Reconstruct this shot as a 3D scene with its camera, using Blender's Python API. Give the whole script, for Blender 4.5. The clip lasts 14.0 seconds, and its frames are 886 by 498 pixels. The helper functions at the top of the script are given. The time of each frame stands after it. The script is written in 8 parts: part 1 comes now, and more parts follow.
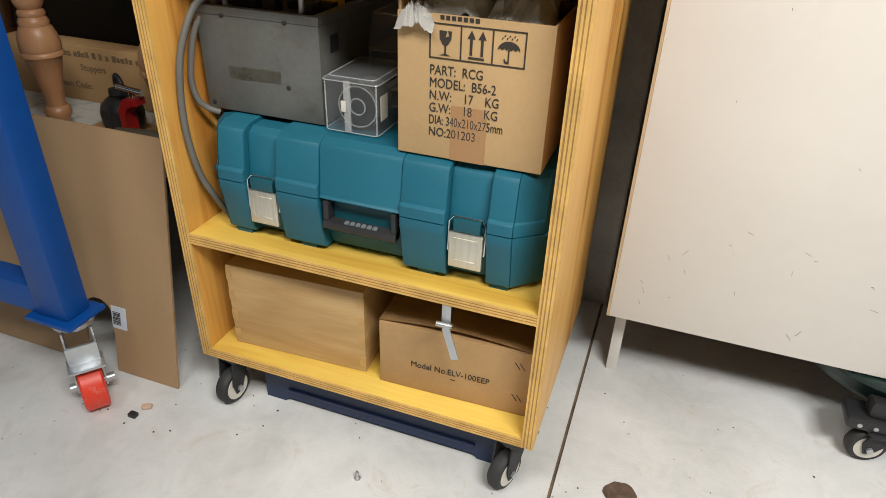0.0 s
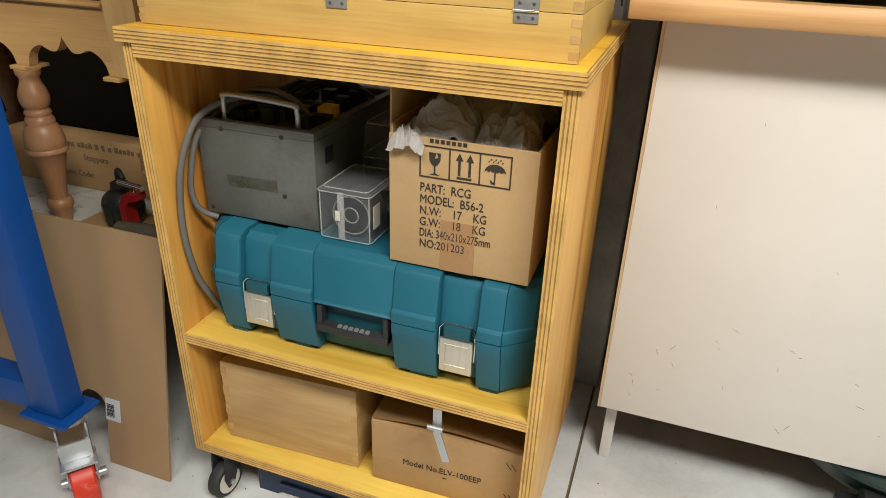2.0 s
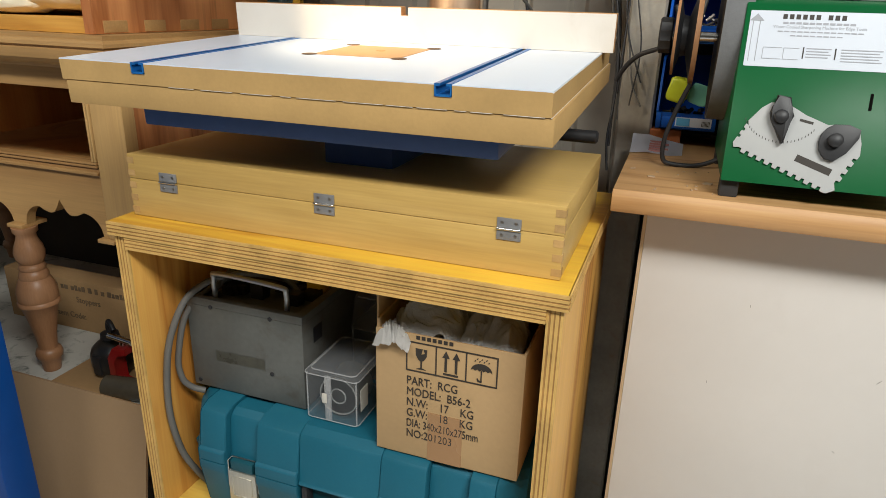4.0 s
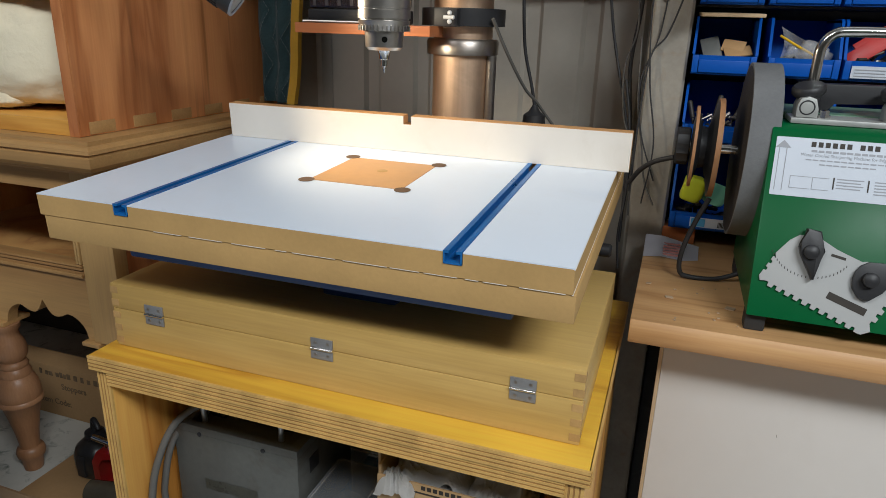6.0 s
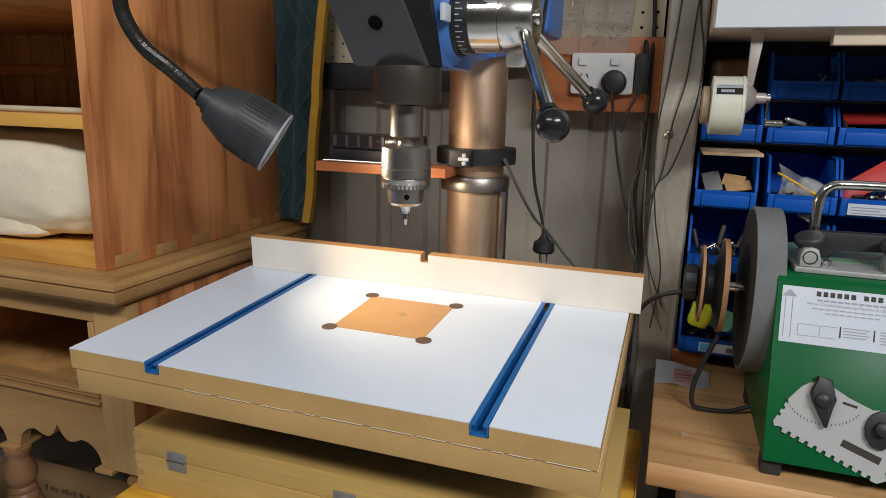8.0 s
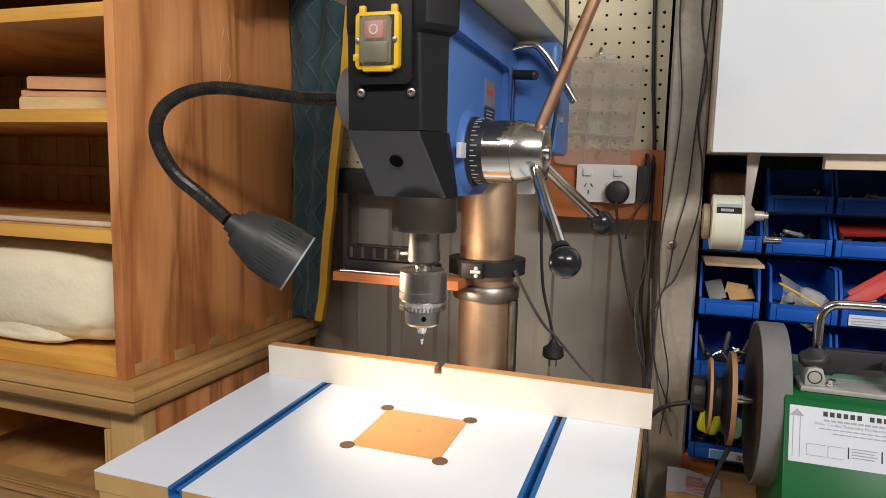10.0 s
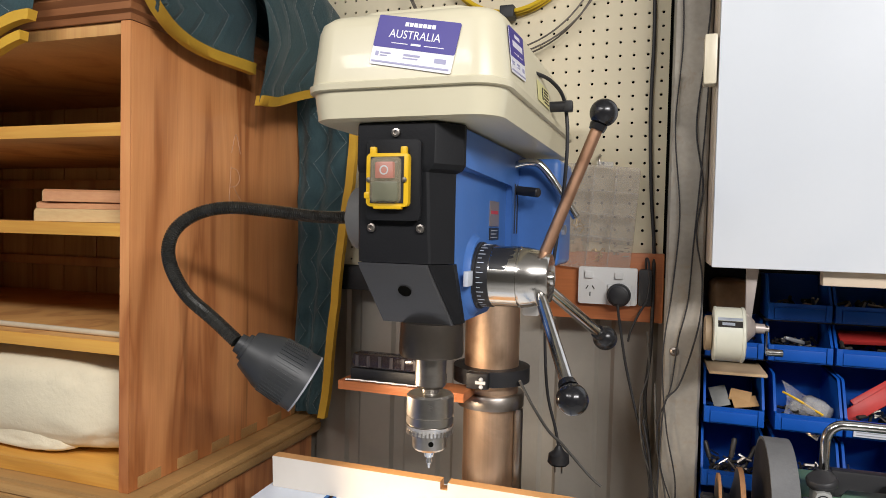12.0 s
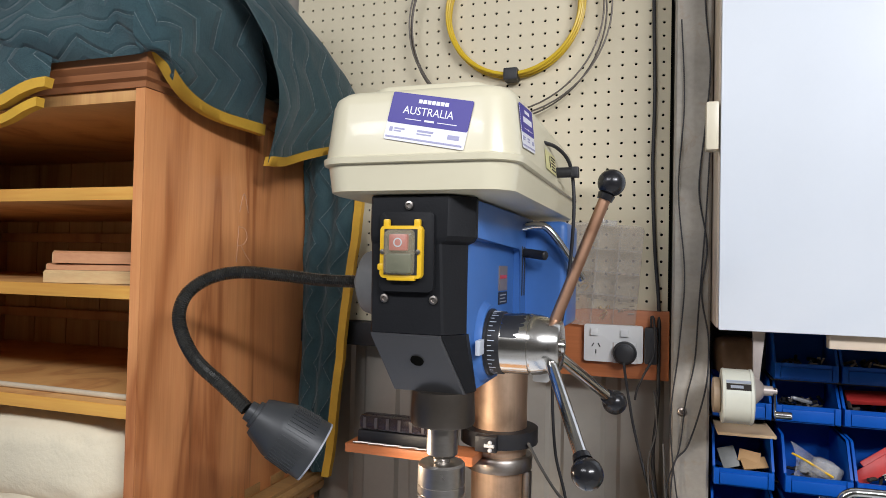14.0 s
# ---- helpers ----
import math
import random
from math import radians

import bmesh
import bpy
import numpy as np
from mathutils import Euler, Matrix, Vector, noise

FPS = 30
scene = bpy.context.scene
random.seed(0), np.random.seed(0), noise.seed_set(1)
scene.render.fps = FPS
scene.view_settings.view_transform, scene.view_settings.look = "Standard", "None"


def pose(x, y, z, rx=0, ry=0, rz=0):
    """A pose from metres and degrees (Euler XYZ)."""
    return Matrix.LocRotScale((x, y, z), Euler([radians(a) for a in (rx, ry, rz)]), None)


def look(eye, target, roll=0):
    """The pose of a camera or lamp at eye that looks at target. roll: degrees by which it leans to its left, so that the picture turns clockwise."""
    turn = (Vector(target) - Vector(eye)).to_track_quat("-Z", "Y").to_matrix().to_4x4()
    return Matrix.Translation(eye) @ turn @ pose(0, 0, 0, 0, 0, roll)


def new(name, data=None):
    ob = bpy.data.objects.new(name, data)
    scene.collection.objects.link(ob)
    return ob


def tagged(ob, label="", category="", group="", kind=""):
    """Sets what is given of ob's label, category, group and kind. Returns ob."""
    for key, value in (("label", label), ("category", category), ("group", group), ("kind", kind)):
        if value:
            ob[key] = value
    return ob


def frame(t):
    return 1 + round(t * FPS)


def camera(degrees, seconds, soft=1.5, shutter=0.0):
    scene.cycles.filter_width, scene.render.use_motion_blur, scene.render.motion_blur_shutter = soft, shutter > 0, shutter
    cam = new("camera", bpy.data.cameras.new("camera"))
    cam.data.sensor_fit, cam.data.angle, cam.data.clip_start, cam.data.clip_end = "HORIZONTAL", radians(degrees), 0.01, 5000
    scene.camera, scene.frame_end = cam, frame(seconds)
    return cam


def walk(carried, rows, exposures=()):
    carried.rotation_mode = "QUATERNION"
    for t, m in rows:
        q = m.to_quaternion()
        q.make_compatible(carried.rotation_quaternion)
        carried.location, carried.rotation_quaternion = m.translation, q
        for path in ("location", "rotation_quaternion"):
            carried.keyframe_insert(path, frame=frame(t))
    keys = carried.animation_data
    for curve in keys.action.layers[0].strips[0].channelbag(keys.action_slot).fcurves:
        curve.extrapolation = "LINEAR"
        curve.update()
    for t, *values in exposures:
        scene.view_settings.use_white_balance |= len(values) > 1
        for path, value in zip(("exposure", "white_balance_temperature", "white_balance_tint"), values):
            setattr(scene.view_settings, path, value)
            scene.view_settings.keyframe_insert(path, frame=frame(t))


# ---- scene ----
cam = camera(67.8, 14.0, soft=0.8)
PATH = [
    (0, (0.246, 0.278, 0.91), (-0.318, 1.896, -0.12), 2.0),
    (0.5, (0.246, 0.28, 0.919), (-0.316, 1.901, -0.109), 1.9),
    (1, (0.248, 0.281, 0.94), (-0.318, 1.913, -0.069), 2.0),
    (1.5, (0.246, 0.288, 0.965), (-0.327, 1.946, 0.005), 1.9),
    (2, (0.246, 0.296, 0.994), (-0.337, 1.985, 0.095), 1.9),
    (2.5, (0.245, 0.309, 1.029), (-0.347, 2.027, 0.193), 1.9),
    (3, (0.241, 0.324, 1.064), (-0.361, 2.074, 0.305), 1.7),
    (3.2, (0.241, 0.33, 1.079), (-0.365, 2.089, 0.344), 1.7),
    (5.3, (0.204, 0.419, 1.225), (-0.412, 2.199, 0.552), 1.7),
    (5.5, (0.197, 0.43, 1.236), (-0.415, 2.214, 0.57), 1.7),
    (6, (0.186, 0.451, 1.259), (-0.425, 2.243, 0.616), 1.7),
    (6.5, (0.178, 0.46, 1.283), (-0.434, 2.263, 0.674), 1.7),
    (7, (0.17, 0.46, 1.307), (-0.45, 2.278, 0.748), 1.7),
    (7.5, (0.166, 0.454, 1.332), (-0.46, 2.285, 0.824), 1.7),
    (7.7, (0.163, 0.449, 1.344), (-0.464, 2.286, 0.863), 1.6),
    (9.8, (0.148, 0.416, 1.422), (-0.504, 2.289, 1.164), 1.4),
    (10, (0.148, 0.414, 1.433), (-0.504, 2.29, 1.192), 1.4),
    (10.5, (0.148, 0.412, 1.459), (-0.508, 2.291, 1.269), 1.3),
    (11, (0.141, 0.407, 1.482), (-0.512, 2.292, 1.338), 1.3),
    (11.5, (0.141, 0.405, 1.505), (-0.514, 2.291, 1.399), 1.2),
    (12, (0.138, 0.401, 1.522), (-0.516, 2.29, 1.452), 1.3),
    (12.5, (0.134, 0.395, 1.537), (-0.516, 2.286, 1.498), 1.3),
    (13, (0.129, 0.391, 1.549), (-0.519, 2.284, 1.545), 1.2),
    (13.5, (0.124, 0.387, 1.56), (-0.52, 2.28, 1.58), 1.1),
    (14, (0.121, 0.386, 1.561), (-0.523, 2.278, 1.606), 1.2),
]
walk(cam, [(t, look(eye, target, roll)) for t, eye, target, roll in PATH],
     exposures=[(0, 0.43, 6450, 8), (2.0, 0.36, 6700, 7), (3.2, 0.20, 6600, 7), (5.3, -0.34, 5950, 7), (6.5, -0.51, 5900, 7),
                (7.5, -0.51, 6000, 9), (10, -0.22, 6650, 13), (11, -0.12, 6600, 13), (12.5, -0.12, 6250, 13), (14, -0.12, 5950, 13)])

# ---- light ----
world = bpy.data.worlds.new("workshop")
scene.world = world
world.use_nodes = True
world.node_tree.nodes["Background"].inputs[0].default_value = (0.9, 0.95, 1.0, 1)
world.node_tree.nodes["Background"].inputs[1].default_value = 0.1


def area(name, eye, target, sx, sy, watts, col):
    d = bpy.data.lights.new(name, "AREA")
    d.shape, d.size, d.size_y, d.energy, d.color = "RECTANGLE", sx, sy, watts, col
    ob = new(name, d)
    ob.matrix_world = look(eye, target)
    return ob


# overhead lamps out of view: key on the right, added fill on the left
area("unseen_overhead_light", (1.25, -0.32, 2.55), (0.30, 1.1, 0.4), 1.2, 0.18, 60, (1.0, 0.975, 0.93))
area("unseen_overhead_light", (-0.70, -0.40, 2.55), (-0.45, 1.0, 0.4), 1.2, 0.18, 22, (1.0, 0.97, 0.92))
LAMP_AXIS = Vector((0.756, 0.373, -0.537)).normalized()
LAMP_NECK = Vector((-0.418, 1.157, 1.357))
d = bpy.data.lights.new("lamp_bulb", "SPOT")
d.energy, d.color, d.spot_size, d.spot_blend, d.shadow_soft_size = 9.0, (1.0, 0.78, 0.52), radians(130), 0.8, 0.02
new("lamp_bulb", d).matrix_world = look(LAMP_NECK + LAMP_AXIS * 0.1085, LAMP_NECK + LAMP_AXIS)

# ---- materials ----
def nodes(name):
    m = bpy.data.materials.new(name)
    m.use_nodes = True
    t = m.node_tree
    return m, t, t.nodes, t.links, t.nodes["Principled BSDF"]


def ramp(n, cols):
    r = n.new("ShaderNodeValToRGB")
    e = r.color_ramp.elements
    for k, (p, c) in enumerate(cols):
        el = e[k] if k < 2 else e.new(p)
        el.position, el.color = p, (*c, 1)
    return r


def noise_node(n, l, vec, scale, detail=4, dist=0.0, rough=0.55):
    x = n.new("ShaderNodeTexNoise")
    x.inputs["Scale"].default_value, x.inputs["Detail"].default_value = scale, detail
    x.inputs["Distortion"].default_value, x.inputs["Roughness"].default_value = dist, rough
    l.new(vec, x.inputs["Vector"])
    return x


def mixcol(n, l, kind, fac, a, b):
    x = n.new("ShaderNodeMix")
    x.data_type, x.blend_type = "RGBA", kind
    for sock, v in ((x.inputs[0], fac), (x.inputs[6], a), (x.inputs[7], b)):
        if hasattr(v, "links"):
            l.new(v, sock)
        else:
            sock.default_value = v if isinstance(v, float) else (*v, 1)
    return x.outputs[2]


def mat(name, col, rough=0.5, metal=0.0, var=0.15, scale=7.0, bump=0.08, bscale=90.0, coat=0.0, dirt=0.0, dirtcol=(0.12, 0.09, 0.06), trans=0.0, ior=1.45):
    m, t, n, l, p = nodes(name)
    tc = n.new("ShaderNodeTexCoord").outputs["Object"]
    a = noise_node(n, l, tc, scale)
    b = noise_node(n, l, tc, bscale, 5)
    lo, hi = [c * (1 - var) for c in col], [min(1, c * (1 + var * 0.7)) for c in col]
    r = ramp(n, [(0.3, lo), (0.7, hi)])
    l.new(a.outputs[0], r.inputs[0])
    out = mixcol(n, l, "OVERLAY", 0.25 * min(1, var * 4), r.outputs[0], b.outputs[1])
    hs = n.new("ShaderNodeHueSaturation")
    hs.inputs["Saturation"].default_value = 1.0
    l.new(out, hs.inputs["Color"])
    bw = n.new("ShaderNodeRGBToBW")
    l.new(b.outputs[1], bw.inputs[0])
    out = mixcol(n, l, "OVERLAY", 0.22 * min(1, var * 4), r.outputs[0], bw.outputs[0])
    n.remove(hs)
    if dirt:
        c = noise_node(n, l, tc, scale * 2.7, 8, 0.6, 0.65)
        k = ramp(n, [(0.55, (0, 0, 0)), (0.75, (dirt, dirt, dirt))])
        l.new(c.outputs[0], k.inputs[0])
        out = mixcol(n, l, "MIX", k.outputs[0], out, dirtcol)
    l.new(out, p.inputs["Base Color"])
    rr = n.new("ShaderNodeMapRange")
    rr.inputs[3].default_value, rr.inputs[4].default_value = max(0, rough - 0.1), min(1, rough + 0.12)
    l.new(a.outputs[0], rr.inputs[0])
    l.new(rr.outputs[0], p.inputs["Roughness"])
    p.inputs["Metallic"].default_value = metal
    p.inputs["Coat Weight"].default_value = coat
    p.inputs["Transmission Weight"].default_value = trans
    p.inputs["IOR"].default_value = ior
    if bump:
        u = n.new("ShaderNodeBump")
        u.inputs["Strength"].default_value, u.inputs["Distance"].default_value = bump, 0.002
        l.new(b.outputs[0], u.inputs["Height"])
        l.new(u.outputs[0], p.inputs["Normal"])
    return m


def wood(name, light, dark, axis="x", rings=9.0, rough=0.45, fine=1.0, knots=0.0, coat=0.0, streak=0.0):
    m, t, n, l, p = nodes(name)
    tc = n.new("ShaderNodeTexCoord").outputs["Object"]
    mp = n.new("ShaderNodeMapping")
    sc = {"x": (0.10, 1, 1), "y": (1, 0.10, 1), "z": (1, 1, 0.10)}[axis]
    mp.inputs["Scale"].default_value = sc
    l.new(tc, mp.inputs["Vector"])
    big = noise_node(n, l, mp.outputs[0], rings, 3, 1.2)
    mu = n.new("ShaderNodeMath")
    mu.operation = "MULTIPLY"
    mu.inputs[1].default_value = 5.0
    l.new(big.outputs[0], mu.inputs[0])
    fr = n.new("ShaderNodeMath")
    fr.operation = "PINGPONG"
    fr.inputs[1].default_value = 1.0
    l.new(mu.outputs[0], fr.inputs[0])
    r = ramp(n, [(0.0, dark), (0.35, [0.35 * a + 0.65 * b for a, b in zip(dark, light)]), (1.0, light)])
    l.new(fr.outputs[0], r.inputs[0])
    mp2 = n.new("ShaderNodeMapping")
    mp2.inputs["Scale"].default_value = [0.04 if v < 1 else 1 for v in sc]
    l.new(tc, mp2.inputs["Vector"])
    fin = noise_node(n, l, mp2.outputs[0], 260 * fine, 4)
    bl = noise_node(n, l, tc, 3.5, 3)
    out = mixcol(n, l, "OVERLAY", 0.22, r.outputs[0], fin.outputs[0])
    k = ramp(n, [(0.3, (0.78, 0.76, 0.72)), (0.7, (1.0, 1.0, 1.0))])
    l.new(bl.outputs[0], k.inputs[0])
    out = mixcol(n, l, "MULTIPLY", 0.9, out, k.outputs[0])
    if streak:
        mp3 = n.new("ShaderNodeMapping")
        mp3.inputs["Scale"].default_value = [0.06 if v < 1 else 1 for v in sc]
        l.new(tc, mp3.inputs["Vector"])
        sn = noise_node(n, l, mp3.outputs[0], 26, 3, 0.8)
        sk = ramp(n, [(0.62, (0, 0, 0)), (0.72, (streak, streak, streak))])
        l.new(sn.outputs[0], sk.inputs[0])
        out = mixcol(n, l, "MIX", sk.outputs[0], out, [c * 0.45 for c in dark])
    if knots:
        v = n.new("ShaderNodeTexVoronoi")
        v.inputs["Scale"].default_value = 7.0
        l.new(mp.outputs[0], v.inputs["Vector"])
        kk = ramp(n, [(0.02, (1, 1, 1)), (0.09, (0, 0, 0))])
        l.new(v.outputs["Distance"], kk.inputs[0])
        out = mixcol(n, l, "MIX", kk.outputs[0], out, [c * knots for c in dark])
    l.new(out, p.inputs["Base Color"])
    rr = n.new("ShaderNodeMapRange")
    rr.inputs[3].default_value, rr.inputs[4].default_value = max(0, rough - 0.1), min(1, rough + 0.12)
    l.new(fin.outputs[0], rr.inputs[0])
    l.new(rr.outputs[0], p.inputs["Roughness"])
    p.inputs["Coat Weight"].default_value = coat
    u = n.new("ShaderNodeBump")
    u.inputs["Strength"].default_value, u.inputs["Distance"].default_value = 0.12, 0.0015
    l.new(fin.outputs[0], u.inputs["Height"])
    l.new(u.outputs[0], p.inputs["Normal"])
    return m


def brushed(name, col, rough=0.3, axis="z", rust=0.0):
    m, t, n, l, p = nodes(name)
    tc = n.new("ShaderNodeTexCoord").outputs["Object"]
    mp = n.new("ShaderNodeMapping")
    mp.inputs["Scale"].default_value = {"x": (0.05, 1, 1), "y": (1, 0.05, 1), "z": (1, 1, 0.05)}[axis]
    l.new(tc, mp.inputs["Vector"])
    f = noise_node(n, l, mp.outputs[0], 180, 4)
    b = noise_node(n, l, tc, 12, 6, 0.5)
    r = ramp(n, [(0.3, [c * 0.88 for c in col]), (0.7, col)])
    l.new(f.outputs[0], r.inputs[0])
    k = ramp(n, [(0.5, (0, 0, 0)), (0.72, (rust, rust, rust))])
    l.new(b.outputs[0], k.inputs[0])
    out = mixcol(n, l, "MIX", k.outputs[0], r.outputs[0], (0.22, 0.12, 0.07))
    l.new(out, p.inputs["Base Color"])
    rr = n.new("ShaderNodeMapRange")
    rr.inputs[3].default_value, rr.inputs[4].default_value = rough * 0.7, min(1, rough * 1.5)
    l.new(b.outputs[0], rr.inputs[0])
    l.new(rr.outputs[0], p.inputs["Roughness"])
    p.inputs["Metallic"].default_value = 1.0
    return m


def glassy(name, col, rough=0.12, alpha=0.3):
    m, t, n, l, p = nodes(name)
    tc = n.new("ShaderNodeTexCoord").outputs["Object"]
    b = noise_node(n, l, tc, 30, 5)
    rr = n.new("ShaderNodeMapRange")
    rr.inputs[3].default_value, rr.inputs[4].default_value = alpha * 0.7, alpha * 1.4
    l.new(b.outputs[0], rr.inputs[0])
    l.new(rr.outputs[0], p.inputs["Alpha"])
    p.inputs["Base Color"].default_value, p.inputs["Roughness"].default_value = (*col, 1), rough
    return m


def concrete():
    m, t, n, l, p = nodes("concrete")
    tc = n.new("ShaderNodeTexCoord").outputs["Object"]
    a, b, c = noise_node(n, l, tc, 2.2, 6, 0.4), noise_node(n, l, tc, 14, 8, 0.8, 0.7), noise_node(n, l, tc, 160, 4)
    r = ramp(n, [(0.3, (0.47, 0.47, 0.46)), (0.7, (0.73, 0.735, 0.735))])
    l.new(a.outputs[0], r.inputs[0])
    out = mixcol(n, l, "OVERLAY", 0.35, r.outputs[0], b.outputs[0])
    k = ramp(n, [(0.56, (0, 0, 0)), (0.78, (0.6, 0.6, 0.6))])
    l.new(b.outputs[0], k.inputs[0])
    out = mixcol(n, l, "MIX", k.outputs[0], out, (0.36, 0.29, 0.20))
    v = n.new("ShaderNodeTexVoronoi")
    v.inputs["Scale"].default_value = 26
    l.new(tc, v.inputs["Vector"])
    kk = ramp(n, [(0.03, (0.7, 0.7, 0.7)), (0.07, (0, 0, 0))])
    l.new(v.outputs["Distance"], kk.inputs[0])
    out = mixcol(n, l, "MIX", kk.outputs[0], out, (0.15, 0.14, 0.13))
    l.new(out, p.inputs["Base Color"])
    p.inputs["Roughness"].default_value = 0.55
    u = n.new("ShaderNodeBump")
    u.inputs["Strength"].default_value, u.inputs["Distance"].default_value = 0.25, 0.002
    l.new(c.outputs[0], u.inputs["Height"])
    l.new(u.outputs[0], p.inputs["Normal"])
    return m


PLY = wood("pine_plywood", (0.80, 0.45, 0.11), (0.47, 0.185, 0.03), "z", 8, 0.4, 1, 0.5)
PLYX = wood("pine_plywood_flat", (0.82, 0.50, 0.05), (0.58, 0.29, 0.028), "x", 10, 0.4)
PLYS = wood("pine_plywood_shelf", (0.82, 0.57, 0.12), (0.62, 0.37, 0.055), "x", 5, 0.4)
HINGEM = mat("dull_hinge_steel", (0.32, 0.32, 0.325), 0.45, 0.6, 0.12, 20, 0.04)
PLY_A = mat("ply_layer_light", (0.62, 0.38, 0.115), 0.6, 0, 0.2, 25, 0.1, 150)
PLY_B = mat("ply_layer_dark", (0.37, 0.20, 0.06), 0.65, 0, 0.3, 25, 0.1, 150)
CASEWOOD = wood("pale_case_wood", (0.66, 0.45, 0.155), (0.54, 0.35, 0.105), "x", 3, 0.4)
ENDGRAIN = mat("end_grain_wood", (0.47, 0.29, 0.11), 0.6, 0, 0.2, 30, 0.15, 200)
PALEBOX = wood("raw_pine_box", (0.58, 0.40, 0.19), (0.44, 0.27, 0.11), "x", 4, 0.55)
MDF = mat("raw_mdf_edge", (0.47, 0.295, 0.11), 0.7, 0, 0.12, 9, 0.12, 220)
MDFTOP = mat("brown_hardboard", (0.55, 0.30, 0.12), 0.45, 0, 0.1, 12, 0.05)
STEELB = brushed("bright_chuck_steel", (0.56, 0.53, 0.49), 0.28, "x", 0.35)
FENCEW = mat("cream_fence_laminate", (0.74, 0.69, 0.62), 0.35, 0, 0.05, 6, 0.02, 60, 0, 0.2, (0.55, 0.47, 0.37))
TUBP = glassy("smoky_clear_plastic", (0.24, 0.25, 0.26), 0.1, 0.2)
LAMINATE = mat("white_laminate", (0.66, 0.725, 0.82), 0.32, 0, 0.03, 4, 0.02, 60, 0, 0.12, (0.55, 0.5, 0.42))
CHERRY = wood("reddish_cabinet_wood", (0.78, 0.345, 0.13), (0.42, 0.145, 0.045), "z", 8, 0.36, 1, 0, 0.2, 0.5)
CHERRY_IN = wood("shadowed_cabinet_wood", (0.72, 0.40, 0.14), (0.52, 0.25, 0.085), "z", 5, 0.5)
HUTBACK = wood("golden_back_board", (0.72, 0.46, 0.17), (0.52, 0.30, 0.09), "z", 6, 0.5)
# CORNICEW: cabinet wood darkened for the shade under the blanket
CORNICEW = wood("shaded_cornice_wood", (0.46, 0.20, 0.085), (0.28, 0.105, 0.04), "x", 6, 0.4)
FADEDINK = mat("faded_print_ink", (0.17, 0.115, 0.065), 0.7, 0, 0.3, 60, 0)
OAKX = wood("light_frame_wood", (0.52, 0.31, 0.12), (0.36, 0.19, 0.07), "x", 5, 0.45)
OAKZ = wood("light_stile_wood", (0.56, 0.35, 0.14), (0.40, 0.22, 0.08), "z", 5, 0.45)
SHELFW = wood("honey_shelf_wood", (0.80, 0.43, 0.09), (0.62, 0.30, 0.055), "x", 5, 0.4)
TURNED = wood("turned_leg_wood", (0.40, 0.205, 0.10), (0.27, 0.125, 0.055), "z", 6, 0.4)
BENCHW = wood("oiled_bench_timber", (0.70, 0.42, 0.19), (0.50, 0.26, 0.10), "x", 9, 0.45, 1, 0, 0, 0.3)
TRAYW = wood("orange_stained_wood", (0.58, 0.20, 0.07), (0.42, 0.13, 0.04), "x", 6, 0.45)
CARD = mat("cardboard", (0.46, 0.30, 0.145), 0.75, 0, 0.1, 5, 0.1, 140)
CARD2 = mat("worn_cardboard", (0.40, 0.245, 0.11), 0.75, 0, 0.14, 6, 0.12, 140)
CARD_PALE = mat("hardboard_sheet", (0.35, 0.225, 0.12), 0.6, 0, 0.08, 3, 0.05, 160)
TAPE = mat("brown_parcel_tape", (0.36, 0.20, 0.09), 0.25, 0, 0.06, 9, 0.02)
INK = mat("printed_ink", (0.035, 0.028, 0.022), 0.6, 0, 0.2, 40, 0)
TEAL = mat("teal_plastic", (0.010, 0.112, 0.168), 0.5, 0, 0.1, 5, 0.12, 260, 0, 0.25, (0.03, 0.15, 0.17))
TEAL_D = mat("dark_teal_plastic", (0.008, 0.075, 0.10), 0.45, 0, 0.1, 5, 0.1, 260)
BLACKP = mat("black_plastic", (0.022, 0.022, 0.024), 0.45, 0, 0.2, 8, 0.06, 200)
NECKMETAL = mat("black_lacquered_neck", (0.035, 0.034, 0.03), 0.26, 0.35, 0.3, 40, 0.1)
BLACKG = mat("gloss_black_knob", (0.014, 0.014, 0.016), 0.24, 0, 0.1, 6, 0.03, 90, 0.1)
GREYP = mat("grey_lamp_plastic", (0.036, 0.038, 0.04), 0.42, 0, 0.1, 8, 0.05, 240)
RUBBER = mat("black_rubber", (0.03, 0.03, 0.03), 0.65, 0, 0.2, 14, 0.15, 120)
CABLE_B = mat("black_cable", (0.03, 0.03, 0.032), 0.5, 0, 0.1, 10, 0.03)
CABLE_G = mat("grey_cable", (0.12, 0.115, 0.105), 0.5, 0, 0.1, 14, 0.03)
CHROME = brushed("polished_steel", (0.72, 0.71, 0.69), 0.12, "z")
ALU = brushed("brushed_aluminium", (0.72, 0.71, 0.68), 0.28, "x")
LATCHM = brushed("zinc_latch_plate", (0.78, 0.75, 0.66), 0.42, "z")
STEEL = brushed("worn_steel", (0.40, 0.37, 0.335), 0.32, "x", 0.5)
COLUMN = brushed("oiled_steel_column", (0.70, 0.51, 0.36), 0.46, "z", 0.45)
RUST = brushed("rusty_lever", (0.42, 0.25, 0.16), 0.45, "z", 0.9)
# GALV: brown blotches are dirt plus the lamp's warm light on the post
GALV = mat("galvanised_steel", (0.37, 0.34, 0.29), 0.5, 0.25, 0.25, 9, 0.06, 120, 0, 0.7, (0.31, 0.22, 0.14))
